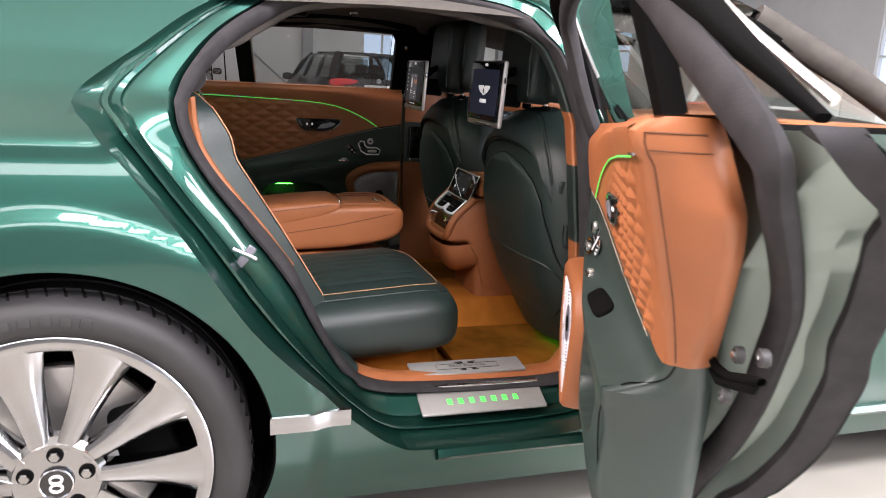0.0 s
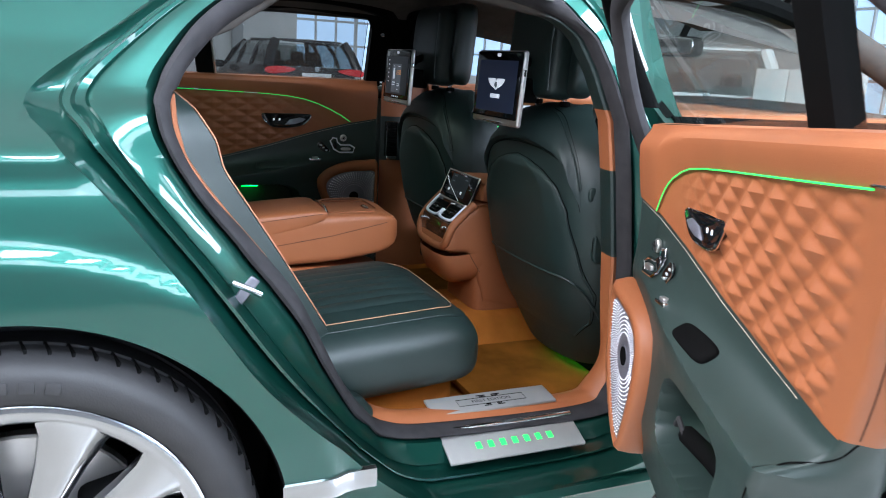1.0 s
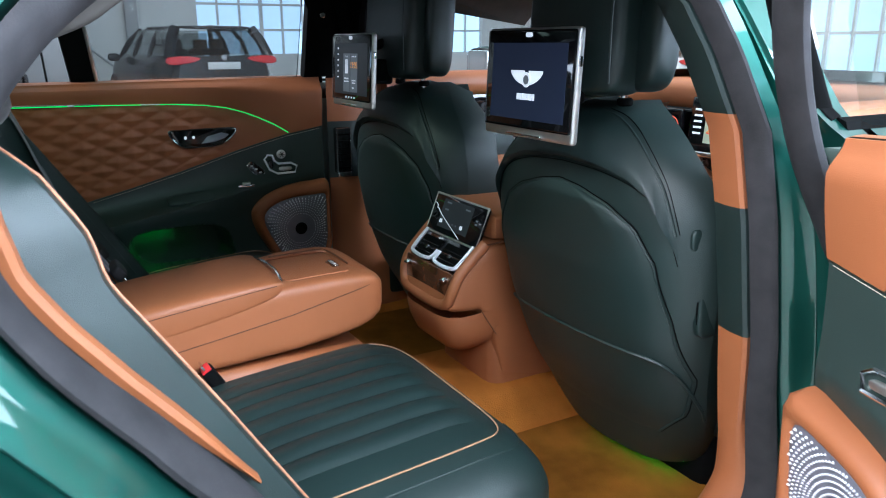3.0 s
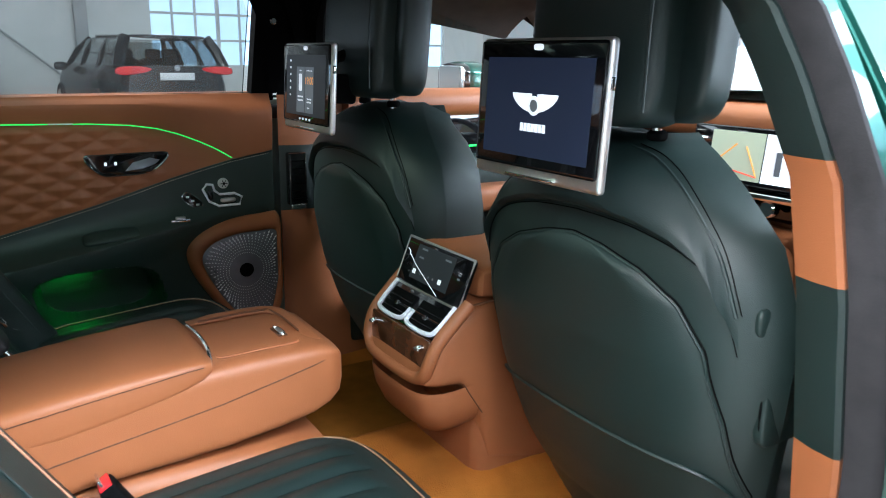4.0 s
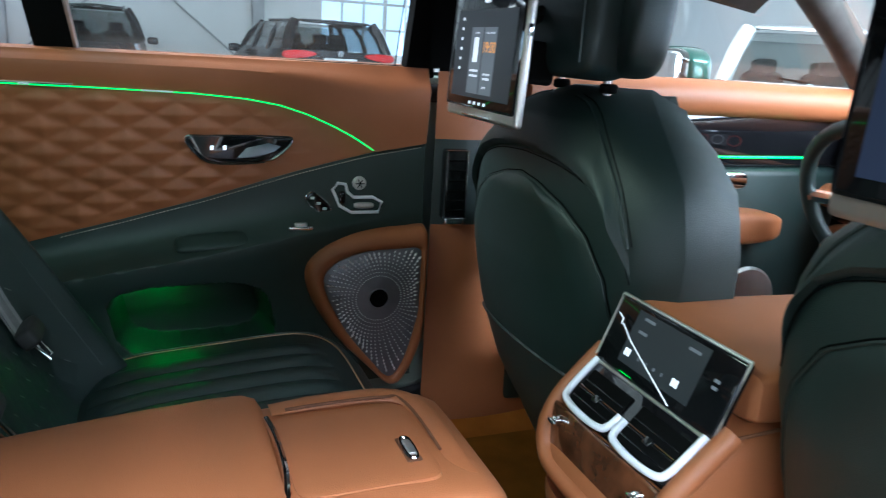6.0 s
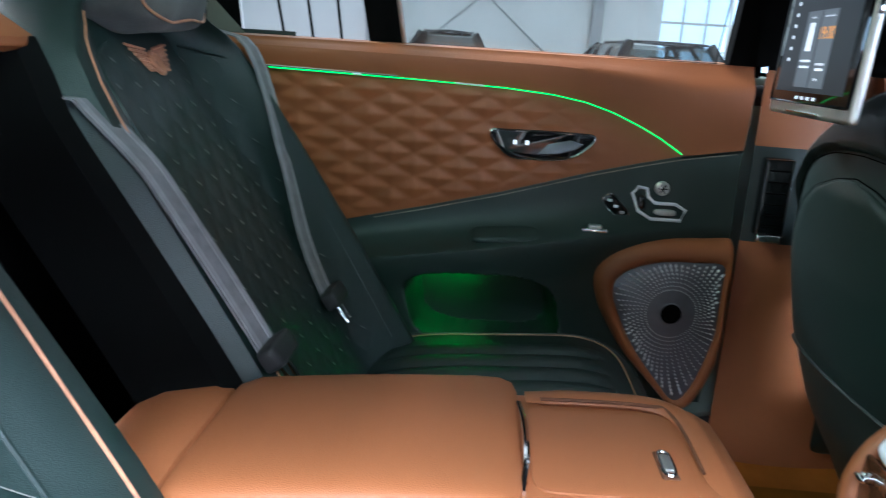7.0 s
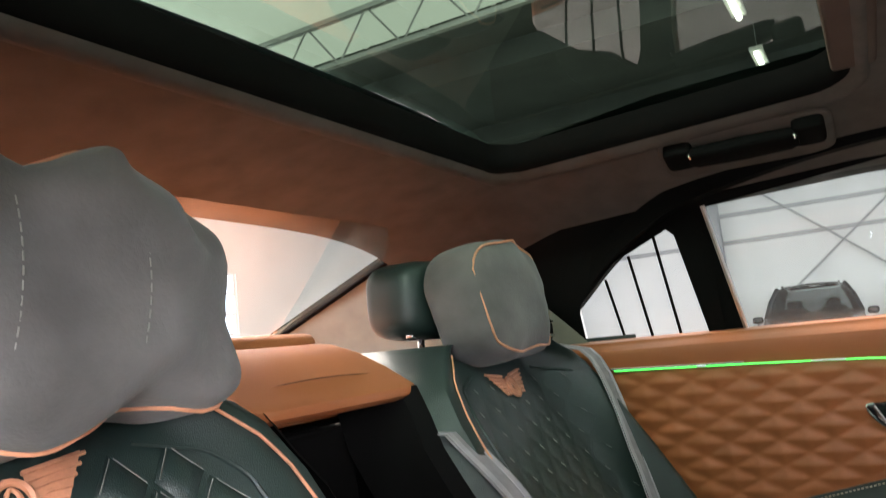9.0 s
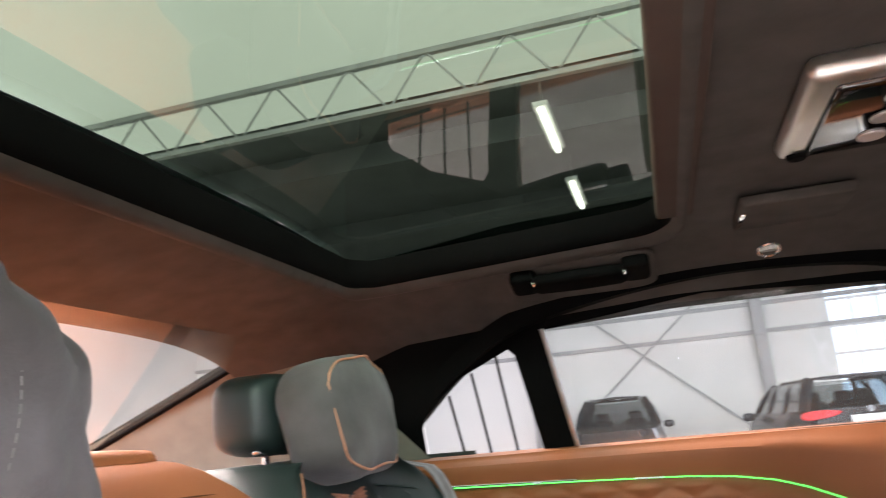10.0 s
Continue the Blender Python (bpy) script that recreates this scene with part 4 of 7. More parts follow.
def door(side, root):
    CLOSED[:] = [1] if side > 0 else []

    def at(x, d, z):
        return Vector((x - HINGE[0] - (0.012 if side > 0 else 0), side * (0.80 - d - HINGE[1]), z))

    def sheet(name, lo, hi, nu, nv, mat, label="", x_front=1.118):
        def fn(u, v):
            x = 0.27 + (x_front - 0.27) * u
            for _ in range(5):
                z = lo(x) + (hi(x) - lo(x)) * v
                x = edge_x(z) + (x_front - edge_x(z)) * u
            return at(x, trim_depth(x, z), z)
        return part(name, grid_mesh(fn, nu, nv), mat, root, label)

    top_edge = lambda x: 1.119
    sheet("upper_pad", lambda x: pad_z(x) + 0.0005, top_edge, 70, 14, TAN, "smooth tan leather upper door pad")
    sheet("quilted_panel", lambda x: seam_z(x) + 0.0005, lambda x: pad_z(x) + 0.001, 150, 64, TAN, "tan leather door panel pressed into diamonds")
    sheet("lower_panel", lambda x: 0.47, seam_z, 130, 110, GREEN_PLASTIC, "dark green leather lower door panel with an arm ledge")
    part("front_cap", grid_mesh(lambda u, v: at(1.118 + 0.012 * u, trim_depth(1.118, 0.47 + 0.648 * v) * (1 - u), 0.47 + 0.648 * v), 3, 30), GREEN_PLASTIC, root)
    part("top_cap", grid_mesh(lambda u, v: at(0.165 + 0.955 * u, trim_depth(0.165 + 0.955 * u, 1.1185) * (1 - v), 1.119 + 0.004 * math.sin(math.pi * v)), 20, 4), TAN, root)
    part("bottom_cap", grid_mesh(lambda u, v: at(0.52 + 0.6 * u, trim_depth(0.52 + 0.6 * u, 0.471) * (1 - v), 0.47), 20, 3), GREEN_PLASTIC, root)

    def on_end(u, z):
        """Round the rear edge of the trim and back along its end face to the seal."""
        x = edge_x(z)
        d = trim_depth(x + 0.001, z)
        last = min(d - 0.012, interp(z, (0.47, 0.74, 0.79, 0.90, 1.0, 1.089, 1.13), (-0.01, -0.004, 0.004, 0.030, 0.052, 0.078, 0.096)))
        xe = x + interp(z, (0.47, 0.70, 0.79, 0.83, 0.90, 0.96, 1.02, 1.08, 1.119), (-0.05, -0.05, -0.018, -0.035, -0.06, -0.07, -0.072, -0.028, -0.016))
        r = min(0.014, (d - last) * 0.4)
        if u < 0.3:
            a = math.pi / 2 * u / 0.3
            return at(x - r * math.sin(a), d - r * (1 - math.cos(a)), z)
        if u < 0.75:
            k = (u - 0.3) / 0.45
            return at(x - r + (xe - x + r) * k - 0.006 * math.sin(math.pi * k), d - r + (last - d + r) * k, z)
        k = (u - 0.75) / 0.25
        return at(xe + 0.03 * k, last - 0.03 * k ** 0.6, z)

    def end_cap(name, z0, z1, mat, label):
        part(name, grid_mesh(lambda u, v: on_end(u, z0 + (z1 - z0) * v), 26, 40), mat, root, label)

    end_cap("rear_end_pad", 0.789, 1.119, TAN, "tan leather wrapped rear end of the trim")
    end_cap("rear_end_lower", 0.47, 0.789, GREEN_PLASTIC, "dark green lower end of the trim")
    part("end_seam", tube(bmesh.new(), [on_end(0.29, z) for z in np.linspace(0.795, 1.09, 24)] + [on_end(0.31 + 0.44 * k / 8, 1.101) for k in range(9)], 0.0013, 6), SEAM_TAN, root)
    part("end_seam", tube(bmesh.new(), [on_end(0.31 + 0.44 * k / 10, 1.082) for k in range(11)], 0.0010, 6), SEAM_TAN, root)
    part("lower_seam", tube(bmesh.new(), spline([tuple(on_end(u, z)) for u, z in ((0.29, 0.788), (0.275, 0.766), (0.22, 0.755), (0.12, 0.751), (0.06, 0.742), (0.045, 0.70), (0.04, 0.60), (0.04, 0.48))], 40), 0.0012, 6), MATT_BLACK, root)
    # light guide along the pad
    xs = np.linspace(0.285 if side > 0 else 0.216, 1.011, 70)
    part("light_guide", tube(bmesh.new(), [at(x, trim_depth(x, lamp_curve_z(x) + 0.001) + 0.001, lamp_curve_z(x)) for x in xs], 0.0012, 6), LED, root, "thin glowing green light guide")
    # closed door: strip drawn for the guide's daylight reflection; open door: its chrome end
    part("guide_shine_and_end", tube(bmesh.new(), [at(x, trim_depth(x, lamp_curve_z(x) + 0.001) + 0.002, lamp_curve_z(x) + 0.003) for x in (np.linspace(0.28, 0.50, 20) if side > 0 else np.linspace(0.184, 0.216, 6))], 0.0016, 6), LED_WHITE, root)
    # glints of light on the guide, drawn as short white tubes
    for x0, x1 in ((0.425, 0.440), (0.600, 0.650)) if side > 0 else ():
        part("guide_glint", tube(bmesh.new(), [at(x, trim_depth(x, lamp_curve_z(x) + 0.001) + 0.003, lamp_curve_z(x) + 0.0006) for x in np.linspace(x0, x1, 6)], 0.0015, 6), SHINE_WHITE, root, "white glint painted on the light guide")
    # stitches along the seam
    bm = bmesh.new()
    for x in np.arange(0.46, 1.11, 0.0062):
        z = seam_z(x) - 0.006
        tube(bm, [at(x, trim_depth(x, z) + 0.001, z), at(x + 0.004, trim_depth(x + 0.004, seam_z(x + 0.004) - 0.006) + 0.001, seam_z(x + 0.004) - 0.006)], 0.0008, 4)
    tagged(part("seam_stitching", bm, PALE_THREAD, root), kind="stuff")
    # recessed inner handle
    lens = spline([(0.667, 0.980, 0), (0.712, 0.984, 0), (0.812, 0.984, 0), (0.855, 0.980, 0), (0.838, 0.955, 0), (0.807, 0.938, 0), (0.75, 0.934, 0), (0.70, 0.940, 0)], 48, True)
    hold = lambda x: panel_depth(x, 0.96) + 0.004
    hb = part("inner_handle", plate(bmesh.new(), lens[:, :2], lambda a, b, h: at(a, hold(a) - 0.004 + h, b), 0.010, 0.006), GLOSS_BLACK, root, "black inner handle recess with a chrome lever")
    part("handle_frame", tube(bmesh.new(), [at(a, hold(a) + 0.003, b) for a, b, _ in lens], 0.0019, 6, True), CHROME, hb)
    lever = [(a, b) for a, b in ((0.754, 0.944), (0.792, 0.946), (0.822, 0.956), (0.834, 0.966), (0.812, 0.972), (0.772, 0.963))]
    part("handle_lever", plate(bmesh.new(), lever, lambda a, b, h: at(a, hold(a) + 0.005 + h, b), 0.004, 0.003), GRILLE, hb)
    for x in (0.712, 0.734):
        part("lock_button", rbox(at(x - 0.003, hold(x) + 0.004, 0.959), at(x + 0.003, hold(x) + 0.0075, 0.967), 0.001), SCREEN_WHITE, hb)
    # seat switches; the closed door's are white, with chrome's shine put into the colour
    ctl = part("seat_switch", tube(bmesh.new(), [at(a, trim_depth(a, b) + 0.004, b) for a, b in ((0.933, 0.884), (0.943, 0.896), (0.958, 0.894), (0.962, 0.879), (0.974, 0.869), (1.012, 0.869), (1.030, 0.859), (1.022, 0.841), (0.968, 0.841), (0.946, 0.853))], 0.0034, 6, True), SHINE_WHITE if side > 0 else CHROME, root, "bright metal seat adjusting switches")
    part("back_lever", pillow(at(0.950, trim_depth(0.950, 0.869) + 0.006, 0.869), (0.007, 0.005, 0.013), 0.6, 0.6), GLOSS_BLACK, ctl)
    part("base_lever", pillow(at(0.993, trim_depth(0.993, 0.854) + 0.006, 0.854), (0.02, 0.005, 0.006), 0.6, 0.6), BRUSHED, ctl)
    knob = part("round_switch", disc(bmesh.new(), at(0.985, trim_depth(0.985, 0.896) + 0.004, 0.896), "y", 0.0135, 0.010, 20, 0.003), BRUSHED, root)
    for k in range(3):
        tube_pts = [at(0.985 + 0.009 * math.cos(a + k), trim_depth(0.985, 0.896) + 0.012, 0.896 + 0.009 * math.sin(a + k)) for a in (0, math.pi)]
        part("knob_mark", tube(bmesh.new(), tube_pts, 0.001, 4), GLOSS_BLACK, knob)
    pill_m = lambda a, b: (0.905 + a * 0.75 + b * 0.66, 0.858 - a * 0.66 + b * 0.75)
    pill = [(0.028 * signed_pow(math.cos(t), 0.5), 0.0125 * signed_pow(math.sin(t), 0.7)) for t in np.linspace(0, 2 * math.pi, 32, endpoint=False)]
    pp = part("memory_switch", plate(bmesh.new(), pill, lambda a, b, h: at(pill_m(a, b)[0], trim_depth(0.905, 0.858) + h, pill_m(a, b)[1]), 0.006, 0.003), GLOSS_BLACK, root)
    part("switch_frame", tube(bmesh.new(), [at(pill_m(a, b)[0], trim_depth(0.905, 0.858) + 0.005, pill_m(a, b)[1]) for a, b in pill], 0.0015, 6, True), CHROME, pp)
    for k in (-0.016, 0, 0.016):
        a, b = pill_m(k, 0)
        part("button_mark", rbox(at(a - 0.004, trim_depth(0.905, 0.858) + 0.005, b - 0.002), at(a + 0.004, trim_depth(0.905, 0.858) + 0.0075, b + 0.003), 0.0005), WHITE_PAINT, pp)
    # window switch and pull cup on the ledge
    lz = ledge_z(0.87)
    ws = part("window_switch", rbox(at(0.845, trim_depth(0.86, lz + 0.012) - 0.012, lz + 0.005), at(0.893, trim_depth(0.86, lz + 0.012) + 0.008, lz + 0.014), 0.003), CHROME, root)
    part("rocker", rbox(at(0.858, trim_depth(0.86, lz + 0.012) - 0.008, lz + 0.012), at(0.882, trim_depth(0.86, lz + 0.012) + 0.004, lz + 0.02), 0.003), BRUSHED, ws)
    # solid pad for a hollow: the open door's recess shade is painted black
    cup = pillow(at(0.712, 0.080, 0.789), (0.067, 0.021, 0.013), 0.5, 0.45, m=pose(0, 0, 0, side * 35, -4, 0))
    part("pull_cup", cup, MATT_BLACK if side < 0 else GREEN_PLASTIC, root, "dark pull cup in the arm ledge")
    # loudspeaker
    g = spline([(1.100, 0.766, 0), (1.03, 0.761, 0), (0.966, 0.742, 0), (0.938, 0.703, 0), (0.942, 0.638, 0), (0.964, 0.570, 0), (0.988, 0.510, 0), (1.006, 0.503, 0), (1.04, 0.537, 0), (1.07, 0.589, 0), (1.096, 0.647, 0), (1.105, 0.713, 0)], 60, True)[:, :2]
    c = np.array([1.0, 0.674])
    if side > 0:
        g = spline([(0.913, 0.700, 0), (0.929, 0.742, 0), (0.987, 0.766, 0), (1.06, 0.771, 0), (1.108, 0.766, 0), (1.116, 0.70, 0), (1.102, 0.61, 0), (1.078, 0.53, 0), (1.05, 0.50, 0), (1.01, 0.54, 0), (0.956, 0.61, 0)], 60, True)[:, :2]
        c = np.array([1.022, 0.672])
    g[:, 0] = np.minimum(g[:, 0], 1.108)
    grow = lambda k, p: c + (p - c) * (1 + (k - 1) * (0.85 if side > 0 else 1.3), 1 + (k - 1) * (1.0 if p[1] > c[1] else 0.35))
    pod = part("speaker_pod", bmesh.new(), TAN, root, "tan leather loudspeaker pod")
    bm = bmesh.new()
    skin(bm, [[at(float(min(1.118, grow(k, p)[0])), dd, float(grow(k, p)[1])) for p in g] for k, dd in ((1.42, 0.02), (1.40, 0.07), (1.33, 0.094), (1.2, 0.102), (1.06, 0.102), (1.0, 0.096), (0.97, 0.090))], True, True)
    bmesh.ops.recalc_face_normals(bm, faces=bm.faces)
    bm.to_mesh(pod.data)
    bm.free()
    pod.data.shade_smooth()
    part("speaker_grille", plate(bmesh.new(), g, lambda a, b, h: at(a, 0.090 + h, b), 0.009, 0.006), GRILLE, pod, "perforated silver loudspeaker grille")
    dots = bmesh.new()
    stud_edge = np.array([(c[0] + (p[0] - c[0]) * 0.955, 0, c[1] + (p[1] - c[1]) * 0.955) for p in g])
    arms, swell = (60, 1.0) if side > 0 else (88, 0.3)
    for arm in range(arms):
        a0 = 2 * math.pi * arm / arms
        far = max(float(np.dot(p - c, (math.cos(a0), math.sin(a0)))) for p in g if abs(math.atan2(np.cross(p - c, (math.cos(a0), math.sin(a0))), np.dot(p - c, (math.cos(a0), math.sin(a0))))) < 0.25)
        steps = int((far - 0.044) / 0.0075)
        for k in range(steps):
            r = 0.046 + k * 0.0075
            a = a0 + 0.16 * swell * k / max(1, steps)
            w, long = 0.0010 + 0.0021 * swell * min(1, r / far) ** 4, 0.0012 + 0.0070 * swell * min(1, r / far) ** 5
            q = c + r * np.array((math.cos(a), math.sin(a)))
            if not inside_loop(q[0], q[1], stud_edge):
                continue
            d0 = 0.0990
            ca, sa = math.cos(a), math.sin(a)
            corners = [at(q[0] + u * long * ca - v * w * sa, d0, q[1] + u * long * sa + v * w * ca) for u, v in ((1, 0), (0, 1), (-1, 0), (0, -1))]
            tip = dots.verts.new(at(q[0], d0 + 0.0036, q[1]))
            vs = [dots.verts.new(p) for p in corners]
            for i in range(4):
                dots.faces.new((vs[i], vs[(i + 1) % 4], tip))
    tagged(part("grille_stud", dots, STUD, pod, smooth=False), kind="stuff")
    part("speaker_throat", disc(bmesh.new(), at(c[0], 0.0995, c[1]), "y", 0.0185, 0.004, 28), MATT_BLACK, pod)
    part("throat_ring", tube(bmesh.new(), [at(c[0] + 0.0195 * math.cos(a), 0.0995, c[1] + 0.0195 * math.sin(a)) for a in np.linspace(0, 2 * math.pi, 28, endpoint=False)], 0.0015, 6, True), GRILLE, pod)
    # green lamp in the storage pocket
    part("pocket_lamp", rbox(at(0.57, 0.020, 0.7035), at(0.66, 0.028, 0.7055), 0.0005), glowing("green_pocket_lamp", (0.02, 0.9, 0.06), 30.0), root)
    # painted shell with its stepped edge
    outer = [k for k in range(200) if SHUT[k, 2] < 1.118 or k == 0]
    loop = [SHUT[k] for k in outer]
    cen = np.array([0.85, 0, 0.8])
    def shrunk(p, w):
        d = cen - p
        d[1] = 0
        return p + d / np.linalg.norm(d) * w
    rows = []
    for w, y_in in ((0.006, None), (0.012, -0.02), (0.02, -0.045), (0.055, -0.055), (0.062, -0.085), (0.085, -0.11), (0.105, -0.135), (0.12, -0.14)):
        row = []
        for p in loop:
            q = shrunk(p, w)
            y = max(flank(p[0], p[2]) + (0 if y_in is None else y_in), 0.802)
            row.append(Vector((q[0] - HINGE[0], side * (y - HINGE[1]), min(q[2], 1.112))))
        rows.append(row)
    bm = bmesh.new()
    skin(bm, rows, True, False)
    part("door_edge", bm, PAINT_DULL, root, "grey-green painted stepped door edge")
    bm = bmesh.new()
    verts = [bm.verts.new(p) for p in rows[-1]]
    bm.faces.new(verts)
    part("door_back", bm, PAINT_DULL, root)
    bm = clipped_sheet(bmesh.new(), np.arange(0.03, 1.32, 0.03), np.arange(0.33, 1.13, 0.03), lambda x, z: flank(x, z), lambda x, z: z < 1.118 and inside_loop(x, z, SHUT), lambda x, z: (x, 1.118) if z >= 1.118 and inside_loop(x, 1.117, SHUT) else nearest(x, z, SHUT))
    for v in bm.verts:
        v.co = (v.co.x - HINGE[0], side * (v.co.y - HINGE[1]), v.co.z)
    part("door_skin", bm, PAINT, root, "glossy green outer door skin")
    if side > 0:
        part("door_seal", tube(bmesh.new(), [p + Vector((0, -side * 0.012, 0)) for p in rows[4]], 0.019, 10, True), SEAL, root, "thick grey rubber door seal")
    else:
        line = []
        for p in SHUT:
            q = shrunk(p, 0.055)
            y = interp(q[2], (0.35, 0.65, 0.76, 0.9, 0.97, 1.04, 1.1, 1.19, 1.31, 1.42), (0.88, 0.885, 0.885, 0.865, 0.83, 0.785, 0.748, 0.708, 0.665, 0.62))
            line.append((q[0] - HINGE[0], side * (y - HINGE[1]), q[2]))
        line = np.array(line)
        for _ in range(6):
            line = (np.roll(line, 1, 0) + line * 2 + np.roll(line, -1, 0)) / 4
        part("door_seal", band_tube(line, 0.027, 0.019), SEAL, root, "thick grey rubber door seal")
    if side < 0:
        lip = [k for k, p in enumerate(loop) if p[0] < 0.75]
        part("lip_seal", ribbon(bmesh.new(), [(rows[1][k] + rows[0][k]) / 2 + Vector((0, -side * 0.012, 0)) for k in lip], (0, 1, 0), 0.05, 0.014), SEAL, root, "dark rubber lip along the door edge")
        for x, z in ((0.264, 0.838), (0.188, 0.858), (0.292, 0.775)):
            bolt = part("bolt", disc(bmesh.new(), at(x, -0.014, z), "y", 0.011, 0.012, 16, 0.002), RUBBER, root)
            part("bolt_socket", disc(bmesh.new(), at(x, -0.007, z), "y", 0.005, 0.003, 6), CHROME, bolt)
        part("latch_slot", tube(bmesh.new(), [at(x, -0.012, z) for x, z in ((0.356, 0.805), (0.345, 0.792), (0.318, 0.786), (0.26, 0.800), (0.2, 0.816), (0.180, 0.832), (0.22, 0.822), (0.287, 0.803), (0.335, 0.80))], 0.006, 8, True), MATT_BLACK, root, "black door latch slot")
    # window frame, panes
    upper = [SHUT[k % 200] for k in range(132, 201)]
    frame_pts = []
    for p in upper:
        q = shrunk(p, 0.025)
        frame_pts.append(Vector((q[0] - HINGE[0], side * (flank(p[0], p[2]) - HINGE[1]), q[2])))
    bm = bmesh.new()
    if side > 0:
        ribbon(bm, frame_pts, (0, 1, 0), 0.05, 0.035)
    else:
        eased = [sum(frame_pts[max(0, i - 3):i + 4], Vector()) / len(frame_pts[max(0, i - 3):i + 4]) for i in range(len(frame_pts))]
        loops = []
        for i, p in enumerate(eased):
            d = (eased[min(i + 1, len(eased) - 1)] - eased[max(i - 1, 0)]).normalized()
            across = Vector((0, 1, 0))
            n = d.cross(across).normalized()
            k = 0.35 + 0.65 * smoothstep(0, 16, len(eased) - 1 - i)
            loops.append([p + across * 0.023 * k * signed_pow(math.cos(a), 0.6) + n * 0.017 * k * signed_pow(math.sin(a), 0.6) for a in np.linspace(0, 2 * math.pi, 16, endpoint=False)])
        skin(bm, loops, True, True)
        part("bright_trim", tube(bmesh.new(), [p + Vector((0, side * 0.022, 0.006)) for p in eased[4:-2]], 0.006, 8), BRUSHED, root, "bright metal window surround")
    part("window_frame", bm, MATT_BLACK, root, "black window frame")
    if side < 0:
        cover = [(0.325, 1.243), (0.225, 1.155), (0.165, 1.106), (0.085, 1.113), (0.125, 1.155), (0.215, 1.213)]
        part("corner_cover", plate(bmesh.new(), cover, lambda a, b, h: Vector((a - HINGE[0], side * (0.752 - 0.3 * (b - 1.118) - h - HINGE[1]), b)), 0.012, 0.006), RUBBER, root)
    def pane(name, pts, mat):
        bm = bmesh.new()
        vs = []
        for x, z in pts:
            vs.append(bm.verts.new((x - HINGE[0], side * (0.752 - 0.36 * (z - 1.118) - HINGE[1]), z)))
        bm.faces.new(vs)
        ob = part(name, bm, mat, root)
        ob.visible_shadow = False
        return ob
    pm = BLIND_GLASS if side > 0 else GLASS
    wp = pane("window_pane", [(0.49, 1.118), (1.09, 1.118), (1.07, 1.25), (1.02, 1.35), (0.75, 1.365), (0.455, 1.335)], GLASS)
    if side > 0:
        def inner(x, z, out):
            return Vector((x - HINGE[0], 0.752 - out - 0.36 * (z - 1.118) - HINGE[1], z))
        sheet_ob = part("mesh_blind", grid_mesh(lambda u, v: inner(0.482 - 0.03 * v + (0.553 + 0.03 * v) * u, 1.120 + 0.232 * v, 0.010), 4, 4), BLIND_GLASS, wp, "drawn-up mesh blind")
        sheet_ob.visible_shadow = False
        part("blind_edge", tube(bmesh.new(), [inner(1.035, 1.120, 0.011), inner(1.036, 1.35, 0.011)], 0.0012, 5), MATT_BLACK, wp)
        bm = bmesh.new()
        skin(bm, [[inner(x, z, out) for x, z in ((1.056, 1.119), (1.122, 1.119), (1.10, 1.25), (1.06, 1.365), (1.054, 1.365), (1.055, 1.24))] for out in (-0.02, 0.016)], True, True)
        part("front_frame", bm, MATT_BLACK, root, "black front post of the window frame")
    pane("quarter_pane", [(0.2, 1.118), (0.43, 1.118), (0.40, 1.315), (0.29, 1.27), (0.2, 1.19)], pm)
    bm = bmesh.new()
    skin(bm, [[(x - HINGE[0], side * (0.75 + dy - 0.36 * (z - 1.118) - HINGE[1]), z) for x, z in ((0.432, 1.118), (0.490, 1.118), (0.457, 1.345), (0.40, 1.33))] for dy in (-0.016, 0.02)], True, True)
    part("division_bar", bm, MATT_BLACK, root)
    if side > 0:
        bright = tube(bmesh.new(), [(0.493 - HINGE[0], 0.732 - HINGE[1], 1.12), (0.463 - HINGE[0], 0.652 - HINGE[1], 1.335)], 0.0045, 6)
        part("bright_edge", bright, BRUSHED, root)
        bars = [(0.262, 1.235), (0.314, 1.272), (0.366, 1.30)]
        for x, z in bars:
            part("blind_cord", tube(bmesh.new(), [(x + 0.012 - HINGE[0], 0.748 - HINGE[1], 1.118), (x - HINGE[0], 0.748 - 0.36 * (z - 1.118) - HINGE[1], z)], 0.0028, 5), MATT_BLACK, root)
    bm = bmesh.new()
    box(bm, (0.2 - HINGE[0], side * (0.79 - HINGE[1]), 1.10), (1.12 - HINGE[0], side * (0.752 - HINGE[1]), 1.121), 0.004)
    part("waist_seal", bm, MATT_BLACK, root)


closed_door = thing("rear_door", "closed rear door with tan quilted trim and green lighting", "car door", "rear doors", m=pose(HINGE[0], HINGE[1], 0))
door(1, closed_door)
open_door = thing("rear_door", "open rear door showing tan quilted leather trim", "car door", "rear doors", m=pose(1.256, -0.8135, -0.0247, 0, 0, 69.5) @ pose(0, 0, 0, 0, 3.7, 0) @ pose(-0.062, -0.0325, 0))
door(-1, open_door)
umbrella = thing("folded_umbrella", "black folded umbrella in the door pocket", "umbrella")
part("canopy", tube(bmesh.new(), [open_door.matrix_world @ Vector((x - HINGE[0], -(0.745 - HINGE[1]), z)) for x, z in ((0.60, 0.625), (0.66, 0.625), (0.76, 0.62))], 0.016, 10), MATT_BLACK, umbrella)
part("strap", tube(bmesh.new(), [open_door.matrix_world @ Vector((x - HINGE[0], -(0.735 - HINGE[1]), z)) for x, z in ((0.74, 0.62), (0.78, 0.64), (0.79, 0.625))], 0.005, 8), RUBBER, umbrella)


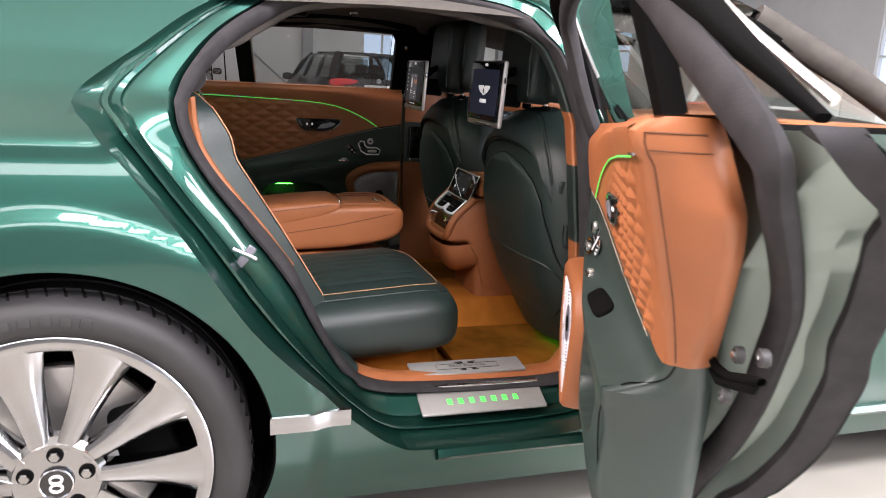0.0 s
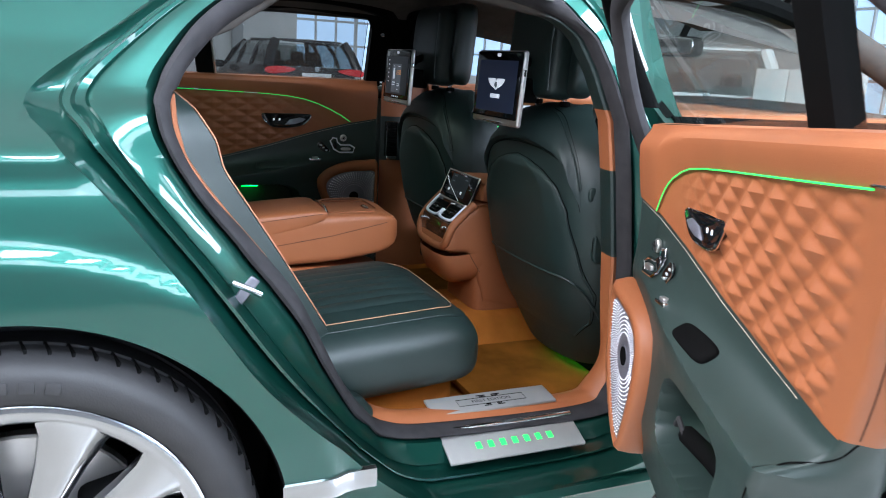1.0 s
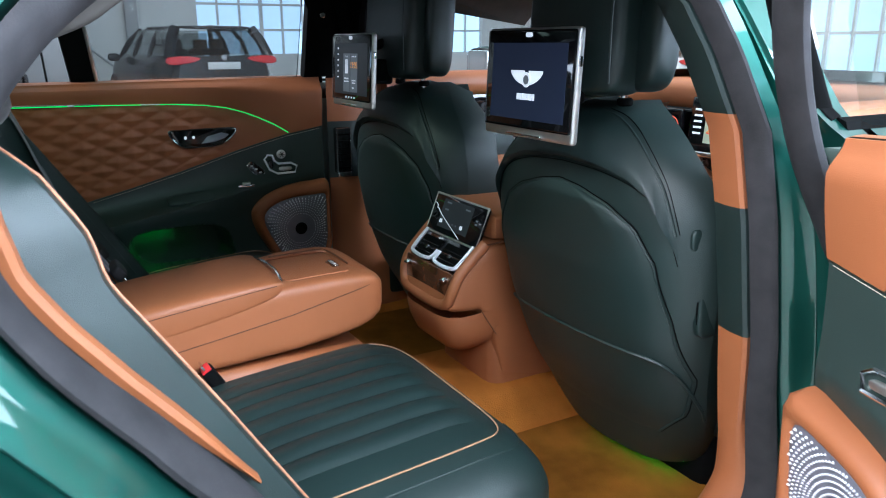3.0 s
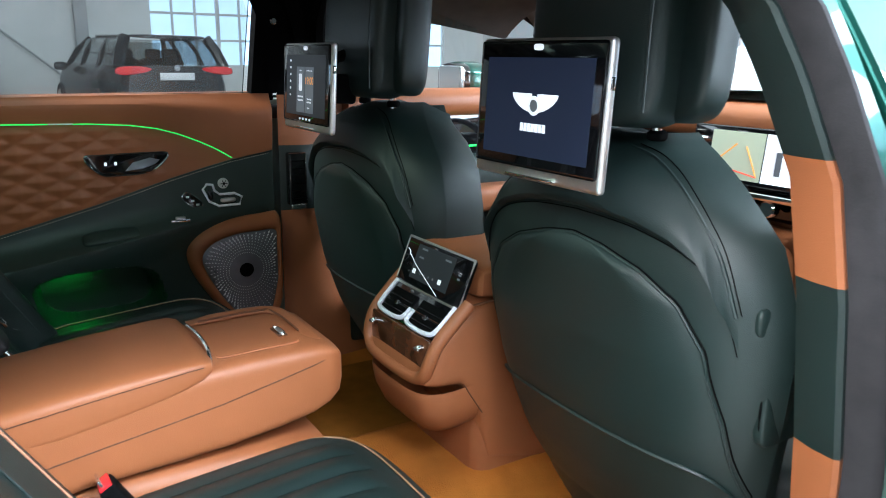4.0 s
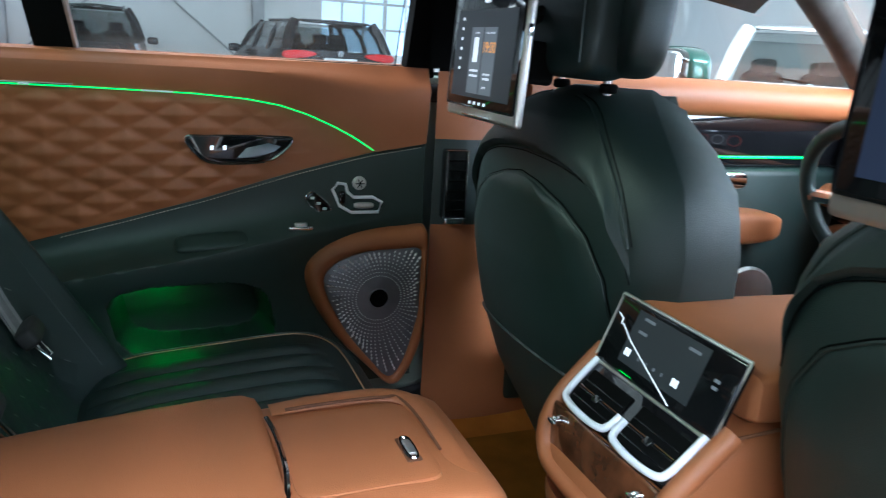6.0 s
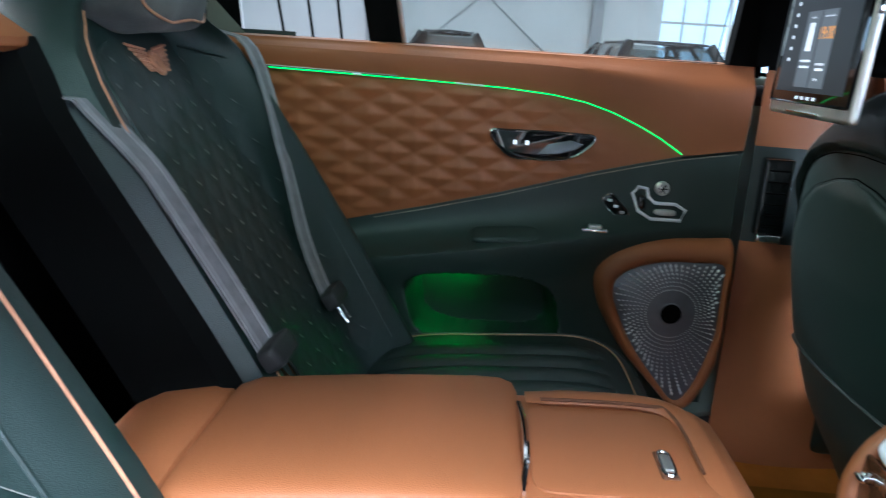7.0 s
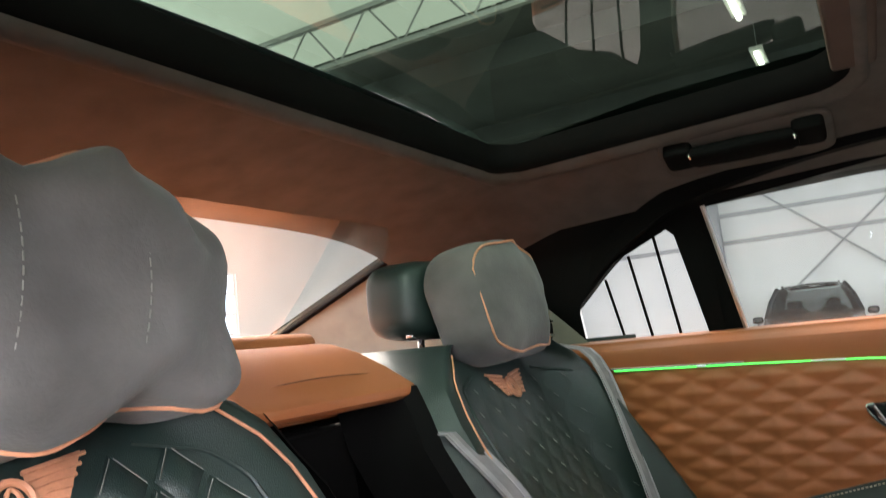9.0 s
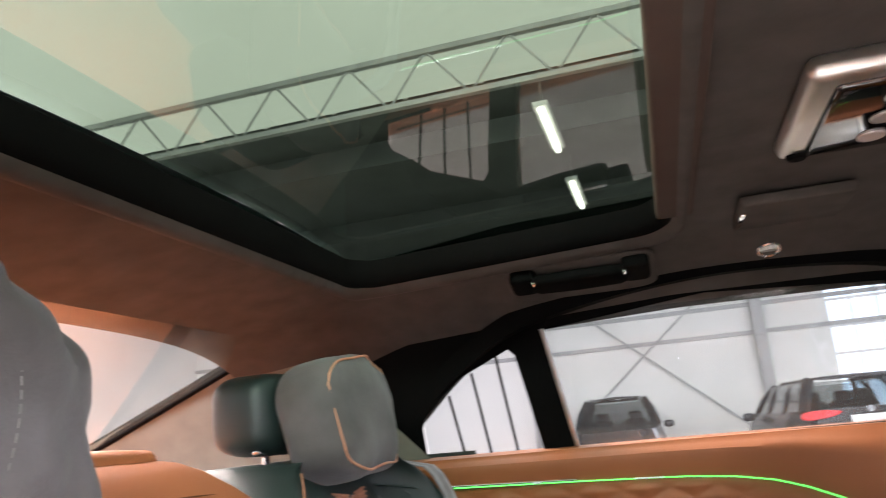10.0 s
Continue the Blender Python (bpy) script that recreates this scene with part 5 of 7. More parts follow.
# ---------- cabin: left wall, floor, shelf ----------
def cabin():
    LOOP_L = [np.array([(x, 0, z) for x, z in w]) for w in ([(0.46, 1.121), (1.098, 1.121), (1.085, 1.25), (1.03, 1.345), (0.75, 1.362), (0.458, 1.332)], [(0.205, 1.121), (0.432, 1.121), (0.404, 1.31), (0.29, 1.262), (0.205, 1.19)])]

    def refine(loop):
        return np.concatenate([np.linspace(a, b, 12, endpoint=False) for a, b in zip(loop, np.roll(loop, -1, axis=0))])

    loops = [refine(l) for l in LOOP_L]

    def outside(x, z):
        return not any(inside_loop(x, z, l) for l in loops)

    def snap(x, z):
        for l in loops:
            if inside_loop(x, z, l):
                return nearest(x, z, l)
        return x, z

    bm = clipped_sheet(bmesh.new(), np.arange(0.10, 1.23, 0.012), np.arange(1.121, 1.376, 0.012), lambda x, z: 0.725 - 0.33 * (z - 1.118), outside, snap)
    tagged(part("window_surround", bm, MATT_BLACK), "black cloth covered window surround", "trim", kind="structure")
    # B-pillar on the closed side
    pil = thing("centre_pillar_trim", "tan and dark green centre pillar trim with an air vent", "pillar trim", kind="structure")
    def band(name, z0, z1, mat, xf=lambda z: 1.245 + 0.26 * max(0, 0.80 - z)):
        part(name, grid_mesh(lambda u, v: (1.122 + (xf(z0 + (z1 - z0) * v) + 0.06 - 1.122) * u, 0.735 - 0.33 * max(0, z0 + (z1 - z0) * v - 1.118) - 0.012 * math.sin(math.pi * min(1, u * 1.1)), z0 + (z1 - z0) * v), 8, 12), mat, pil)
    band("lower_cover", 0.32, 0.812, TAN)
    band("middle_cover", 0.812, 0.985, GREEN_HIDE)
    band("upper_cover", 0.985, 1.115, TAN)
    band("top_cover", 1.115, 1.40, MATT_BLACK, lambda z: 1.22)
    vent = part("air_vent", rbox((1.136, 0.705, 0.828), (1.186, 0.73, 0.968), 0.006), GLOSS_BLACK, pil, "gloss black air vent in a chrome frame")
    part("vent_frame", tube(bmesh.new(), [(1.138, 0.704, 0.830), (1.184, 0.704, 0.830), (1.184, 0.704, 0.966), (1.138, 0.704, 0.966)], 0.0022, 6, True), CHROME, vent)
    part("vent_wheel", rbox((1.139, 0.698, 0.818), (1.18, 0.71, 0.832), 0.003), CHROME, vent)
    for k in range(6):
        part("vent_slat", rbox((1.144, 0.7, 0.845 + 0.02 * k), (1.178, 0.712, 0.848 + 0.02 * k), 0.001), MATT_BLACK, vent)
    hook = thing("coat_hook", "small chrome coat hook beside the window", "hook", "coat hooks")
    part("knob", disc(bmesh.new(), (0, 0, 0), "y", 0.009, 0.02, 14, 0.003), CHROME, hook)
    part("stud", disc(bmesh.new(), (0, 0.012, 0), "y", 0.005, 0.012, 10), CHROME, hook)
    hook.matrix_world = pose(1.09, 0.655, 1.293)
    copy_thing(hook, pose(1.135, -0.648, 1.279, 0, 0, 180))
    # floor, tunnel
    def floor_z(x, y):
        t = smoothstep(0.21, 0.13, abs(y))
        return 0.352 + 0.10 * t + 0.03 * smoothstep(1.45, 1.7, x) + 0.02 * smoothstep(0.62, 0.74, abs(y))
    carpet = part("carpet", grid_mesh(lambda u, v: (0.55 + 1.95 * u, -0.74 + 1.48 * v, floor_z(0.55 + 1.95 * u, -0.74 + 1.48 * v)), 50, 50), CARPET)
    tagged(carpet, "tan pile carpet over the car floor", "carpet", kind="structure")
    for s in (-1, 1):
        mat = part("floor_mat", pillow((1.24, s * 0.425, 0.372), (0.27, 0.20, 0.011), 0.15, 0.12, 48, 8), MAT)
        tagged(mat, "tan deep-pile floor mat on the carpet", "floor mat", "floor mats")
    # walls that close the cabin on the closed side and behind the seats
    part("side_lining", rbox((0.10, 0.83, 0.3), (2.4, 0.84, 1.09), 0), MATT_BLACK, sedan)
    part("side_lining", rbox((1.33, -0.80, 0.3), (2.4, -0.78, 1.09), 0), MATT_BLACK, sedan)
    part("rear_bulkhead", rbox((-0.02, -0.74, 0.3), (0.0, 0.74, 1.06), 0), MATT_BLACK, sedan)
    part("rear_side_lining", grid_mesh(lambda u, v: (-0.02 + 0.23 * u, -0.735, 0.35 + 0.78 * v), 4, 4), GREEN_HIDE, sedan)
    part("rear_side_lining", grid_mesh(lambda u, v: (-0.02 + 0.32 * u, 0.725, 0.35 + 0.78 * v), 4, 4), GREEN_HIDE, sedan)
    shelf = part("parcel_shelf", rbox((-0.80, -0.66, 1.045), (0.0, 0.66, 1.075), 0.01), TAN)
    tagged(shelf, "tan leather covered parcel shelf under the rear pane", "shelf", kind="structure")


cabin()


# ---------- seats ----------
def seam(name, parent, pts, mat=PALE_THREAD, r=0.0022):
    return part(name, tube(bmesh.new(), pts, r, 6), mat, parent)


def front_seat(y0, label):
    root = thing("front_seat", label, "car seat", "front seats")

    def half(z):
        return interp(z, (0.40, 0.46, 0.55, 0.70, 0.82, 0.93, 1.0, 1.05, 1.09, 1.115), (0.15, 0.19, 0.225, 0.262, 0.288, 0.297, 0.270, 0.218, 0.145, 0.06))

    def outboard(z):
        return interp(z, (0.4, 0.75, 0.88, 0.96, 1.04, 1.115), (0.004, 0.004, 0.002, -0.006, -0.012, -0.006))

    def rear_x(z):
        return interp(z, (0.40, 0.50, 0.60, 0.72, 0.84, 0.95, 1.02, 1.07, 1.10, 1.115), (1.29, 1.24, 1.20, 1.163, 1.142, 1.138, 1.145, 1.16, 1.19, 1.225))

    def surf(y, z, out=0.0):
        h = half(z) + (outboard(z) if (y - y0) * y0 > 0 else 0)
        return Vector((rear_x(z) + 0.035 * min(1, abs(y - y0) / h) ** 2 + 0.06 * min(1, abs(y - y0) / h) ** 9 - out, y, z))

    loops = []
    zs = [0.427, 0.44, 0.46, 0.50, 0.55, 0.62, 0.70, 0.78, 0.85, 0.91, 0.96, 1.0, 1.03, 1.06, 1.08, 1.095, 1.107, 1.115]
    for z in zs:
        h = half(z)
        row = []
        for k in range(33):
            across = math.sin(-math.pi / 2 + math.pi * k / 32)
            row.append(surf(y0 + across * (h + (outboard(z) if across * y0 > 0 else 0)), z))
        for k in range(12):
            c = math.cos(math.pi * (k + 1) / 13)
            y = y0 + h * c * (1 - (0.30 if c * y0 > 0 else 0.02) * smoothstep(0.85, 1.04, z))
            row.append(Vector((rear_x(z) + (0.085 if c * y0 > 0 else 0.14) + 0.09 * math.sin(math.pi * (k + 1) / 13) ** 0.4 * (1 - smoothstep(1.05, 1.13, z) * 0.6), y, z - (0.05 if c * y0 > 0 else 0.03) * smoothstep(0.95, 1.1, z) * min(1, 3 * abs(y - y0) / h))))
        loops.append(row)
    bm = bmesh.new()
    skin(bm, loops, True, True)
    part("backrest", bm, GREEN_HIDE, root, "dark green leather backrest")
    # padded centre panel on the back
    A_Z, A_Y = (0.52, 0.57, 0.65, 0.774, 0.867, 0.92, 0.951, 0.971, 0.978), (0.17, 0.216, 0.242, 0.236, 0.218, 0.181, 0.125, 0.055, 0.004)
    def edge(t, k):
        z = 0.52 + 0.458 * (1 - (1 - t) ** 1.7)
        return y0 + k * interp(z, A_Z, A_Y), z
    bm = grid_mesh(lambda u, v: surf(*edge(v, 2 * u - 1), 0.011 * min(1, 7 * u, 7 * (1 - u), 8 * v, 6 * (1 - v)) ** 0.6), 36, 44)
    part("back_panel", bm, GREEN_HIDE, root)
    pts = [surf(*edge(v, -1), 0.0015) for v in np.linspace(0.0, 1.0, 50)] + [surf(*edge(v, 1), 0.0015) for v in np.linspace(1.0, 0.0, 50)]
    seam("panel_welt", root, pts, GREEN_HIDE, 0.0022)
    groove = [surf(y0 + (edge(v, -1)[0] - y0) * 1.016, edge(v, -1)[1] + 0.003 * v, 0.0006) for v in np.linspace(0.0, 1.0, 50)] + [surf(y0 + (edge(v, 1)[0] - y0) * 1.016, edge(v, 1)[1] + 0.003 * v, 0.0006) for v in np.linspace(1.0, 0.0, 50)]
    seam("panel_groove", root, groove, MATT_BLACK, 0.0012)
    # map pocket edge low on the back
    edge_pts = spline([(-0.235, 0.56, 0), (-0.238, 0.62, 0), (-0.232, 0.665, 0), (-0.205, 0.690, 0), (-0.13, 0.694, 0), (0.0, 0.696, 0), (0.13, 0.694, 0), (0.205, 0.690, 0), (0.232, 0.665, 0), (0.238, 0.62, 0), (0.235, 0.56, 0)], 60)
    pts = [surf(y0 + y, z, 0.0115) for y, z, _ in edge_pts]
    seam("pocket_edge", root, pts, GREEN_HIDE, 0.0034)
    # shoulder pad that overhangs the panel, and the welt of the front bolsters
    C = [(0.0, 1.016), (0.06, 1.013), (0.111, 1.007), (0.172, 0.991), (0.210, 0.970), (0.232, 0.941), (0.246, 0.907), (0.254, 0.875)]
    B = [(0.0, 1.104), (0.045, 1.101), (0.085, 1.092), (0.122, 1.076), (0.155, 1.055), (0.192, 1.022), (0.222, 0.985), (0.250, 0.92)]
    def across_pad(u, v):
        k = abs(2 * u - 1) * 7
        i = min(6, int(k))
        f = k - i
        c = [C[i][j] * (1 - f) + C[i + 1][j] * f for j in (0, 1)]
        b = [B[i][j] * (1 - f) + B[i + 1][j] * f for j in (0, 1)]
        y, z = c[0] * (1 - v) + b[0] * v, c[1] * (1 - v) + b[1] * v
        out = 0.015 * min(1, 9 * v) ** 0.5 * (1 - 0.75 * smoothstep(0.25, 1.0, v)) * min(1, 8 * u, 8 * (1 - u))
        return surf(y0 + math.copysign(y, 2 * u - 1), z, out + 0.0005)
    part("shoulder_pad", grid_mesh(across_pad, 56, 16), GREEN_HIDE, root)
    for sg in (-1, 1):
        pts = spline([tuple(surf(y0 + sg * y, z, 0.003)) for y, z in B[1:]], 30)
        seam("bolster_welt", root, pts, GREEN_HIDE, 0.0026)
        seam("bolster_groove", root, spline([tuple(surf(y0 + sg * (y + 0.004), z + 0.003, 0.0012)) for y, z in B[1:]], 30), MATT_BLACK, 0.0008)
        seam("shoulder_groove", root, spline([tuple(surf(y0 + sg * (y - 0.001), z - 0.004, 0.0008)) for y, z in C], 30), MATT_BLACK, 0.0008)
    part("cushion", pillow((1.62, y0, 0.56), (0.27, 0.26, 0.09), 0.35, 0.35), GREEN_HIDE, root)
    part("seat_base", rbox((1.36, y0 - 0.2, 0.36), (1.84, y0 + 0.2, 0.5), 0.03), MATT_BLACK, root)
    # head restraint: deep rear block with a wrapped front pad
    lean = pose(0, 0, 0, 0, 4, 0)
    hy, wide = (y0 + 0.017, 1.0) if y0 < 0 else (y0, 1.07)
    hr = part("head_restraint", pillow((1.205, hy, 1.255), (0.052, 0.128 * wide, 0.130), 0.34, 0.4, 48, 24, lean), GREEN_HIDE, root, "dark green leather head restraint")
    part("front_pad", pillow((1.272, hy, 1.265), (0.045, 0.175 * wide, 0.135), 0.35, 0.5, 48, 24, lean, lambda p: Vector((p.x - 0.25 * p.y * p.y / 0.175, p.y, p.z))), GREEN_HIDE, hr)
    seam("head_seam", hr, [(1.152, hy - 0.118, 1.15), (1.150, hy - 0.121, 1.25), (1.158, hy - 0.118, 1.36)], GREEN_HIDE, 0.002)
    for s in (-1, 1):
        post = part("post", tube(bmesh.new(), [(1.235, hy + s * 0.07, 1.06), (1.232, hy + s * 0.07, 1.14)], 0.0075, 10), CHROME, root)
        part("collar", disc(bmesh.new(), (1.235, hy + s * 0.07, 1.114), "z", 0.014, 0.014, 16, 0.003), MATT_BLACK, post)
    # lever and hinge cover on the outboard side
    out_y = y0 + math.copysign(0.268, y0)
    cover = part("hinge_cover", pillow((1.262, out_y, 0.815), (0.046, 0.010, 0.070), 0.35, 0.4, 32, 16), GREEN_HIDE, root, "dark plastic hinge cover")
    part("cover_edge", tube(bmesh.new(), [(1.262 + 0.047 * signed_pow(math.cos(a), 0.6), out_y + math.copysign(0.002, y0), 0.815 + 0.071 * signed_pow(math.sin(a), 0.6)) for a in np.linspace(0, 2 * math.pi, 36, endpoint=False)], 0.0015, 6, True), MATT_BLACK, cover)
    part("side_handle", pillow((1.205, y0 + math.copysign(0.268, y0), 0.915), (0.014, 0.006, 0.018), 0.7, 0.7), GREEN_HIDE, root)
    return root


front_seat(-0.385, "dark green leather front passenger seat carrying a tablet")
front_seat(0.385, "dark green leather driver seat carrying a tablet")


def tablet(y0, kind):
    root = thing("tablet", "silver-framed seat-back tablet showing " + ("a white winged emblem" if kind else "a grey menu with a clock"), "tablet", "seat-back tablets")
    m = pose(1.068, y0, 1.148, 0, 3, 0) @ Matrix.Diagonal((1, 1, 1.045, 1))
    # local frame: x forward, y to the left, z up
    part("case", rbox((-0.006, -0.128, -0.088), (0.008, 0.128, 0.088), 0.006, m), BRUSHED, root, "satin silver tablet frame")
    scr = part("screen", rbox((-0.0085, -0.1235, -0.072), (-0.005, 0.1235, 0.084), 0.004, m), GLOSS_BLACK, root, "gloss black glass screen")
    part("display", rbox((-0.0092, -0.106, -0.058), (-0.0084, 0.106, 0.064), 0, m), SCREEN_BLUE if kind else SCREEN_DARK, scr)
    part("chin", rbox((-0.011, -0.05, -0.084), (-0.006, 0.05, -0.081), 0.001, m), CHROME, root)
    part("camera_notch", pillow(m @ Vector((-0.009, 0.0, 0.0765)), (0.002, 0.009, 0.004), 0.6, 0.6), SCREEN_WHITE, scr)
    part("side_button", rbox((-0.003, -0.1295, 0.03), (0.003, -0.127, 0.045), 0.0005, m), CHROME, root)
    part("mount", rbox((0.006, -0.03, -0.03), (0.10, 0.03, 0.03), 0.008, m), MATT_BLACK, root)
    part("mount_arm", tube(bmesh.new(), [m @ Vector(p) for p in ((0.02, 0, 0.02), (0.06, 0, 0.06), (0.13, 0, 0.09))], 0.012, 8), MATT_BLACK, root)

    def mark(name, y_a, y_b, z_a, z_b, mat):
        part(name, rbox((-0.0099, y_a, z_a), (-0.0092, y_b, z_b), 0, m), mat, scr, smooth=False)

    if kind:
        for s in (-1, 1):
            bm = bmesh.new()
            tip = [(0.006, 0.0205), (0.046, 0.0205), (0.044, 0.015), (0.038, 0.0095), (0.030, 0.0045), (0.020, 0.0005), (0.009, -0.002)]
            plate(bm, tip, lambda a, b, h: m @ Vector((-0.0092 - h, s * a, b)), 0.0007)
            part("wing", bm, SCREEN_WHITE, scr, smooth=False)
        part("emblem_disc", disc(bmesh.new(), m @ Vector((-0.0098, 0, 0.006)), "x", 0.0125, 0.0008, 24), SCREEN_WHITE, scr, smooth=False)
        part("emblem_core", disc(bmesh.new(), m @ Vector((-0.0102, 0, 0.006)), "x", 0.008, 0.0006, 20), SCREEN_GREY, scr)
        for k in range(7):
            mark("word_bar", -0.0255 + 0.0075 * k, -0.0255 + 0.0075 * k + 0.0055, -0.026, -0.016, SCREEN_WHITE)
    else:
        mark("menu_tile", 0.002, 0.045, -0.052, 0.040, SCREEN_GREY)
        mark("menu_tile", -0.046, -0.002, -0.052, 0.040, SCREEN_GREY)
        bm = moved(text_mesh("19:00", 0.021), m @ Matrix(((0, 0, -1, -0.0102), (-1, 0, 0, -0.024), (0, 1, 0, 0.012), (0, 0, 0, 1))))
        part("clock_digits", bm, SCREEN_ORANGE, scr, smooth=False)
        for y, z, w in ((-0.024, 0.033, 0.03), (0.024, 0.033, 0.014), (0.024, -0.02, 0.03), (0.024, -0.027, 0.03), (-0.024, -0.024, 0.024), (-0.024, -0.030, 0.022), (-0.02, -0.042, 0.012)):
            mark("text_bar", y - w / 2, y + w / 2, z - 0.0015, z + 0.0015, SCREEN_WHITE)
        mark("seat_icon", 0.016, 0.032, -0.008, 0.026, SCREEN_WHITE)
        for k in range(6):
            mark("side_icon", 0.080, 0.085, -0.02 + 0.014 * k, -0.016 + 0.014 * k, SCREEN_WHITE)
        for k in range(4):
            mark("foot_icon", -0.03 + 0.018 * k, -0.025 + 0.018 * k, -0.067, -0.063, SCREEN_WHITE)
    return root


tablet(-0.386, 1)
tablet(0.386, 0)


def back_x(z):
    return interp(z, (0.55, 0.6, 0.7, 0.8, 0.9, 1.0, 1.06, 1.12, 1.135), (0.53, 0.495, 0.435, 0.375, 0.312, 0.248, 0.21, 0.172, 0.155))


def rear_seat(s):
    y0 = s * 0.38
    root = thing("passenger_seat", "dark green quilted leather rear seat with copper piping", "car seat", "rear seats")
    # backrest with side bolsters
    def hw(z):
        return interp(z, (0.55, 0.8, 0.95, 1.05, 1.105, 1.145), (0.285, 0.285, 0.28, 0.265, 0.24, 0.16))

    def face(y, z, out=0.0):
        t = (y - y0) / hw(z)
        outer = smoothstep(0.35, 0.8, t * s)
        inner = smoothstep(0.5, 0.85, -t * s)
        x = back_x(z) - 0.004 + ((0.096 + 0.024 * smoothstep(0.96, 1.04, z) * smoothstep(1.14, 1.08, z)) if s < 0 else 0.075) * outer + 0.028 * inner - 0.07 * smoothstep(0.86, 1.0, abs(t)) ** 2
        return Vector((x + out, y, z))

    loops = []
    for z in np.concatenate([np.linspace(0.55, 1.05, 22), [1.075, 1.095, 1.115, 1.13, 1.14, 1.145]]):
        row = [face(y0 + hw(z) * (2 * k / 40 - 1), z) - Vector((0, 0.05 * smoothstep(0.55, 1.0, 2 * k / 40 - 1) if s > 0 else 0, 0)) for k in range(41)]
        row += [Vector((back_x(z) - 0.12, y0 + hw(z) * (1 - 2 * k / 4), z)) for k in range(5)]
        loops.append(row)
    bm = bmesh.new()
    skin(bm, loops, True, True)
    part("backrest", bm, GREEN_HIDE, root, "dark green leather backrest")
    # thin black sheet laid over the green inner side
    part("side_sheet", grid_mesh(lambda u, v: (back_x(0.52 + 0.58 * v) - 0.125 + (0.125 + 0.004 * math.sin(math.pi * v)) * u, y0 - s * (0.2925 - 0.018 * smoothstep(0.9, 1.0, u) - 0.03 * smoothstep(0.85, 1.0, v)), 0.52 + 0.58 * v), 8, 16), MATT_BLACK, root, "black sheet over the inner side of the backrest")
    # quilted centre: separate raised lozenges
    pitch = 0.051
    for i in range(-8, 9):
        for j in range(-8, 9):
            cy, cz = (i - j) * pitch / 2 * 1.0, (i + j) * pitch / 2 * 1.15
            z = 0.86 + cz
            if abs(cy) > interp(z, (0.6, 0.95, 1.03, 1.06, 1.09), (0.165, 0.168, 0.175, 0.16, 0.11)) or not (0.77 if s < 0 else 0.64) < z < 1.078 or (z > 1.04 and abs(cy) < 0.075) or (s > 0 and cy > 0.13):
                continue
            n, lo = 5, []
            for r in range(n + 1):
                row = []
                for q in range(n + 1):
                    a, b = (r / n - 0.5) * 0.88, (q / n - 0.5) * 0.88
                    y, zz = y0 + cy + (a - b) * pitch / 2, z + (a + b) * pitch / 2 * 1.15
                    bulge = (0.0075 if s < 0 else 0.0014) * (1 - (2 * abs(r / n - 0.5)) ** 4) * (1 - (2 * abs(q / n - 0.5)) ** 4)
                    row.append(face(y, zz, 0.0005 + bulge))
                lo.append(row)
            bm = bmesh.new()
            skin(bm, lo, closed=False)
            loz = part("quilt_lozenge", bm, GREEN_HIDE, root)
            st = bmesh.new()
            for a0, b0, a1, b1 in ((0.42, -0.36, 0.42, 0.36), (-0.36, 0.42, 0.36, 0.42)) if s < 0 else ((0.42, -0.1, 0.42, 0.1),):
                pts = []
                for k in range(4):
                    a, b = a0 + (a1 - a0) * k / 3, b0 + (b1 - b0) * k / 3
                    pts.append(face(y0 + cy + (a - b) * pitch / 2, z + (a + b) * pitch / 2 * 1.15, 0.0045))
                tube(st, pts, 0.00055, 4)
            part("stitching", st, DIM_THREAD, loz)
    for sg in (-1, 1):
        pts = [face(y0 + sg * interp(z, (0.62, 0.95, 1.026, 1.06, 1.085, 1.096), (0.175, 0.178, 0.188, 0.18, 0.15, 0.10)), z, 0.001) for z in np.linspace(0.64, 1.096, 34)]
        part("quilt_seam", tube(bmesh.new(), spline([tuple(p) for p in pts], 80), 0.0024, 6), GREEN_HIDE, root)
    # copper piping round the centre and on the bolster
    for sg in (-1, 1) if s < 0 else (-1,):
        pts = [face(y0 + sg * interp(z, (0.60, 0.8, 0.95, 1.02, 1.06, 1.09, 1.115, 1.13), (0.226, 0.228, 0.23, 0.228, 0.218, 0.200, 0.17, 0.14)), z, 0.002) for z in np.linspace(0.62, 1.13, 36)]
        part("piping", tube(bmesh.new(), pts, 0.0017 if s < 0 else 0.0014, 8), COPPER_THREAD, root, "copper leather piping")
    # crease shade drawn as a thin black line across the bolster
    part("bolster_crease", tube(bmesh.new(), [face(y0 - s * (0.185 + 0.052 * k), 0.955 - 0.006 * math.sin(math.pi * k) - 0.004 * k, 0.0004) for k in np.linspace(0, 1, 12)], 0.0009, 6), MATT_BLACK, root)
    # tan outer edge strip beside the door
    pts = [(back_x(z) + interp(z, (0.72, 0.76, 0.82, 0.884, 0.948, 1.0, 1.06, 1.118), (0.070, 0.061, 0.049, 0.037, 0.030, 0.031, 0.055, 0.088)), y0 + s * (interp(z, (0.55, 0.95, 1.12), (0.285, 0.28, 0.275)) + 0.006), z) for z in np.linspace(0.725, 1.115, 26)]
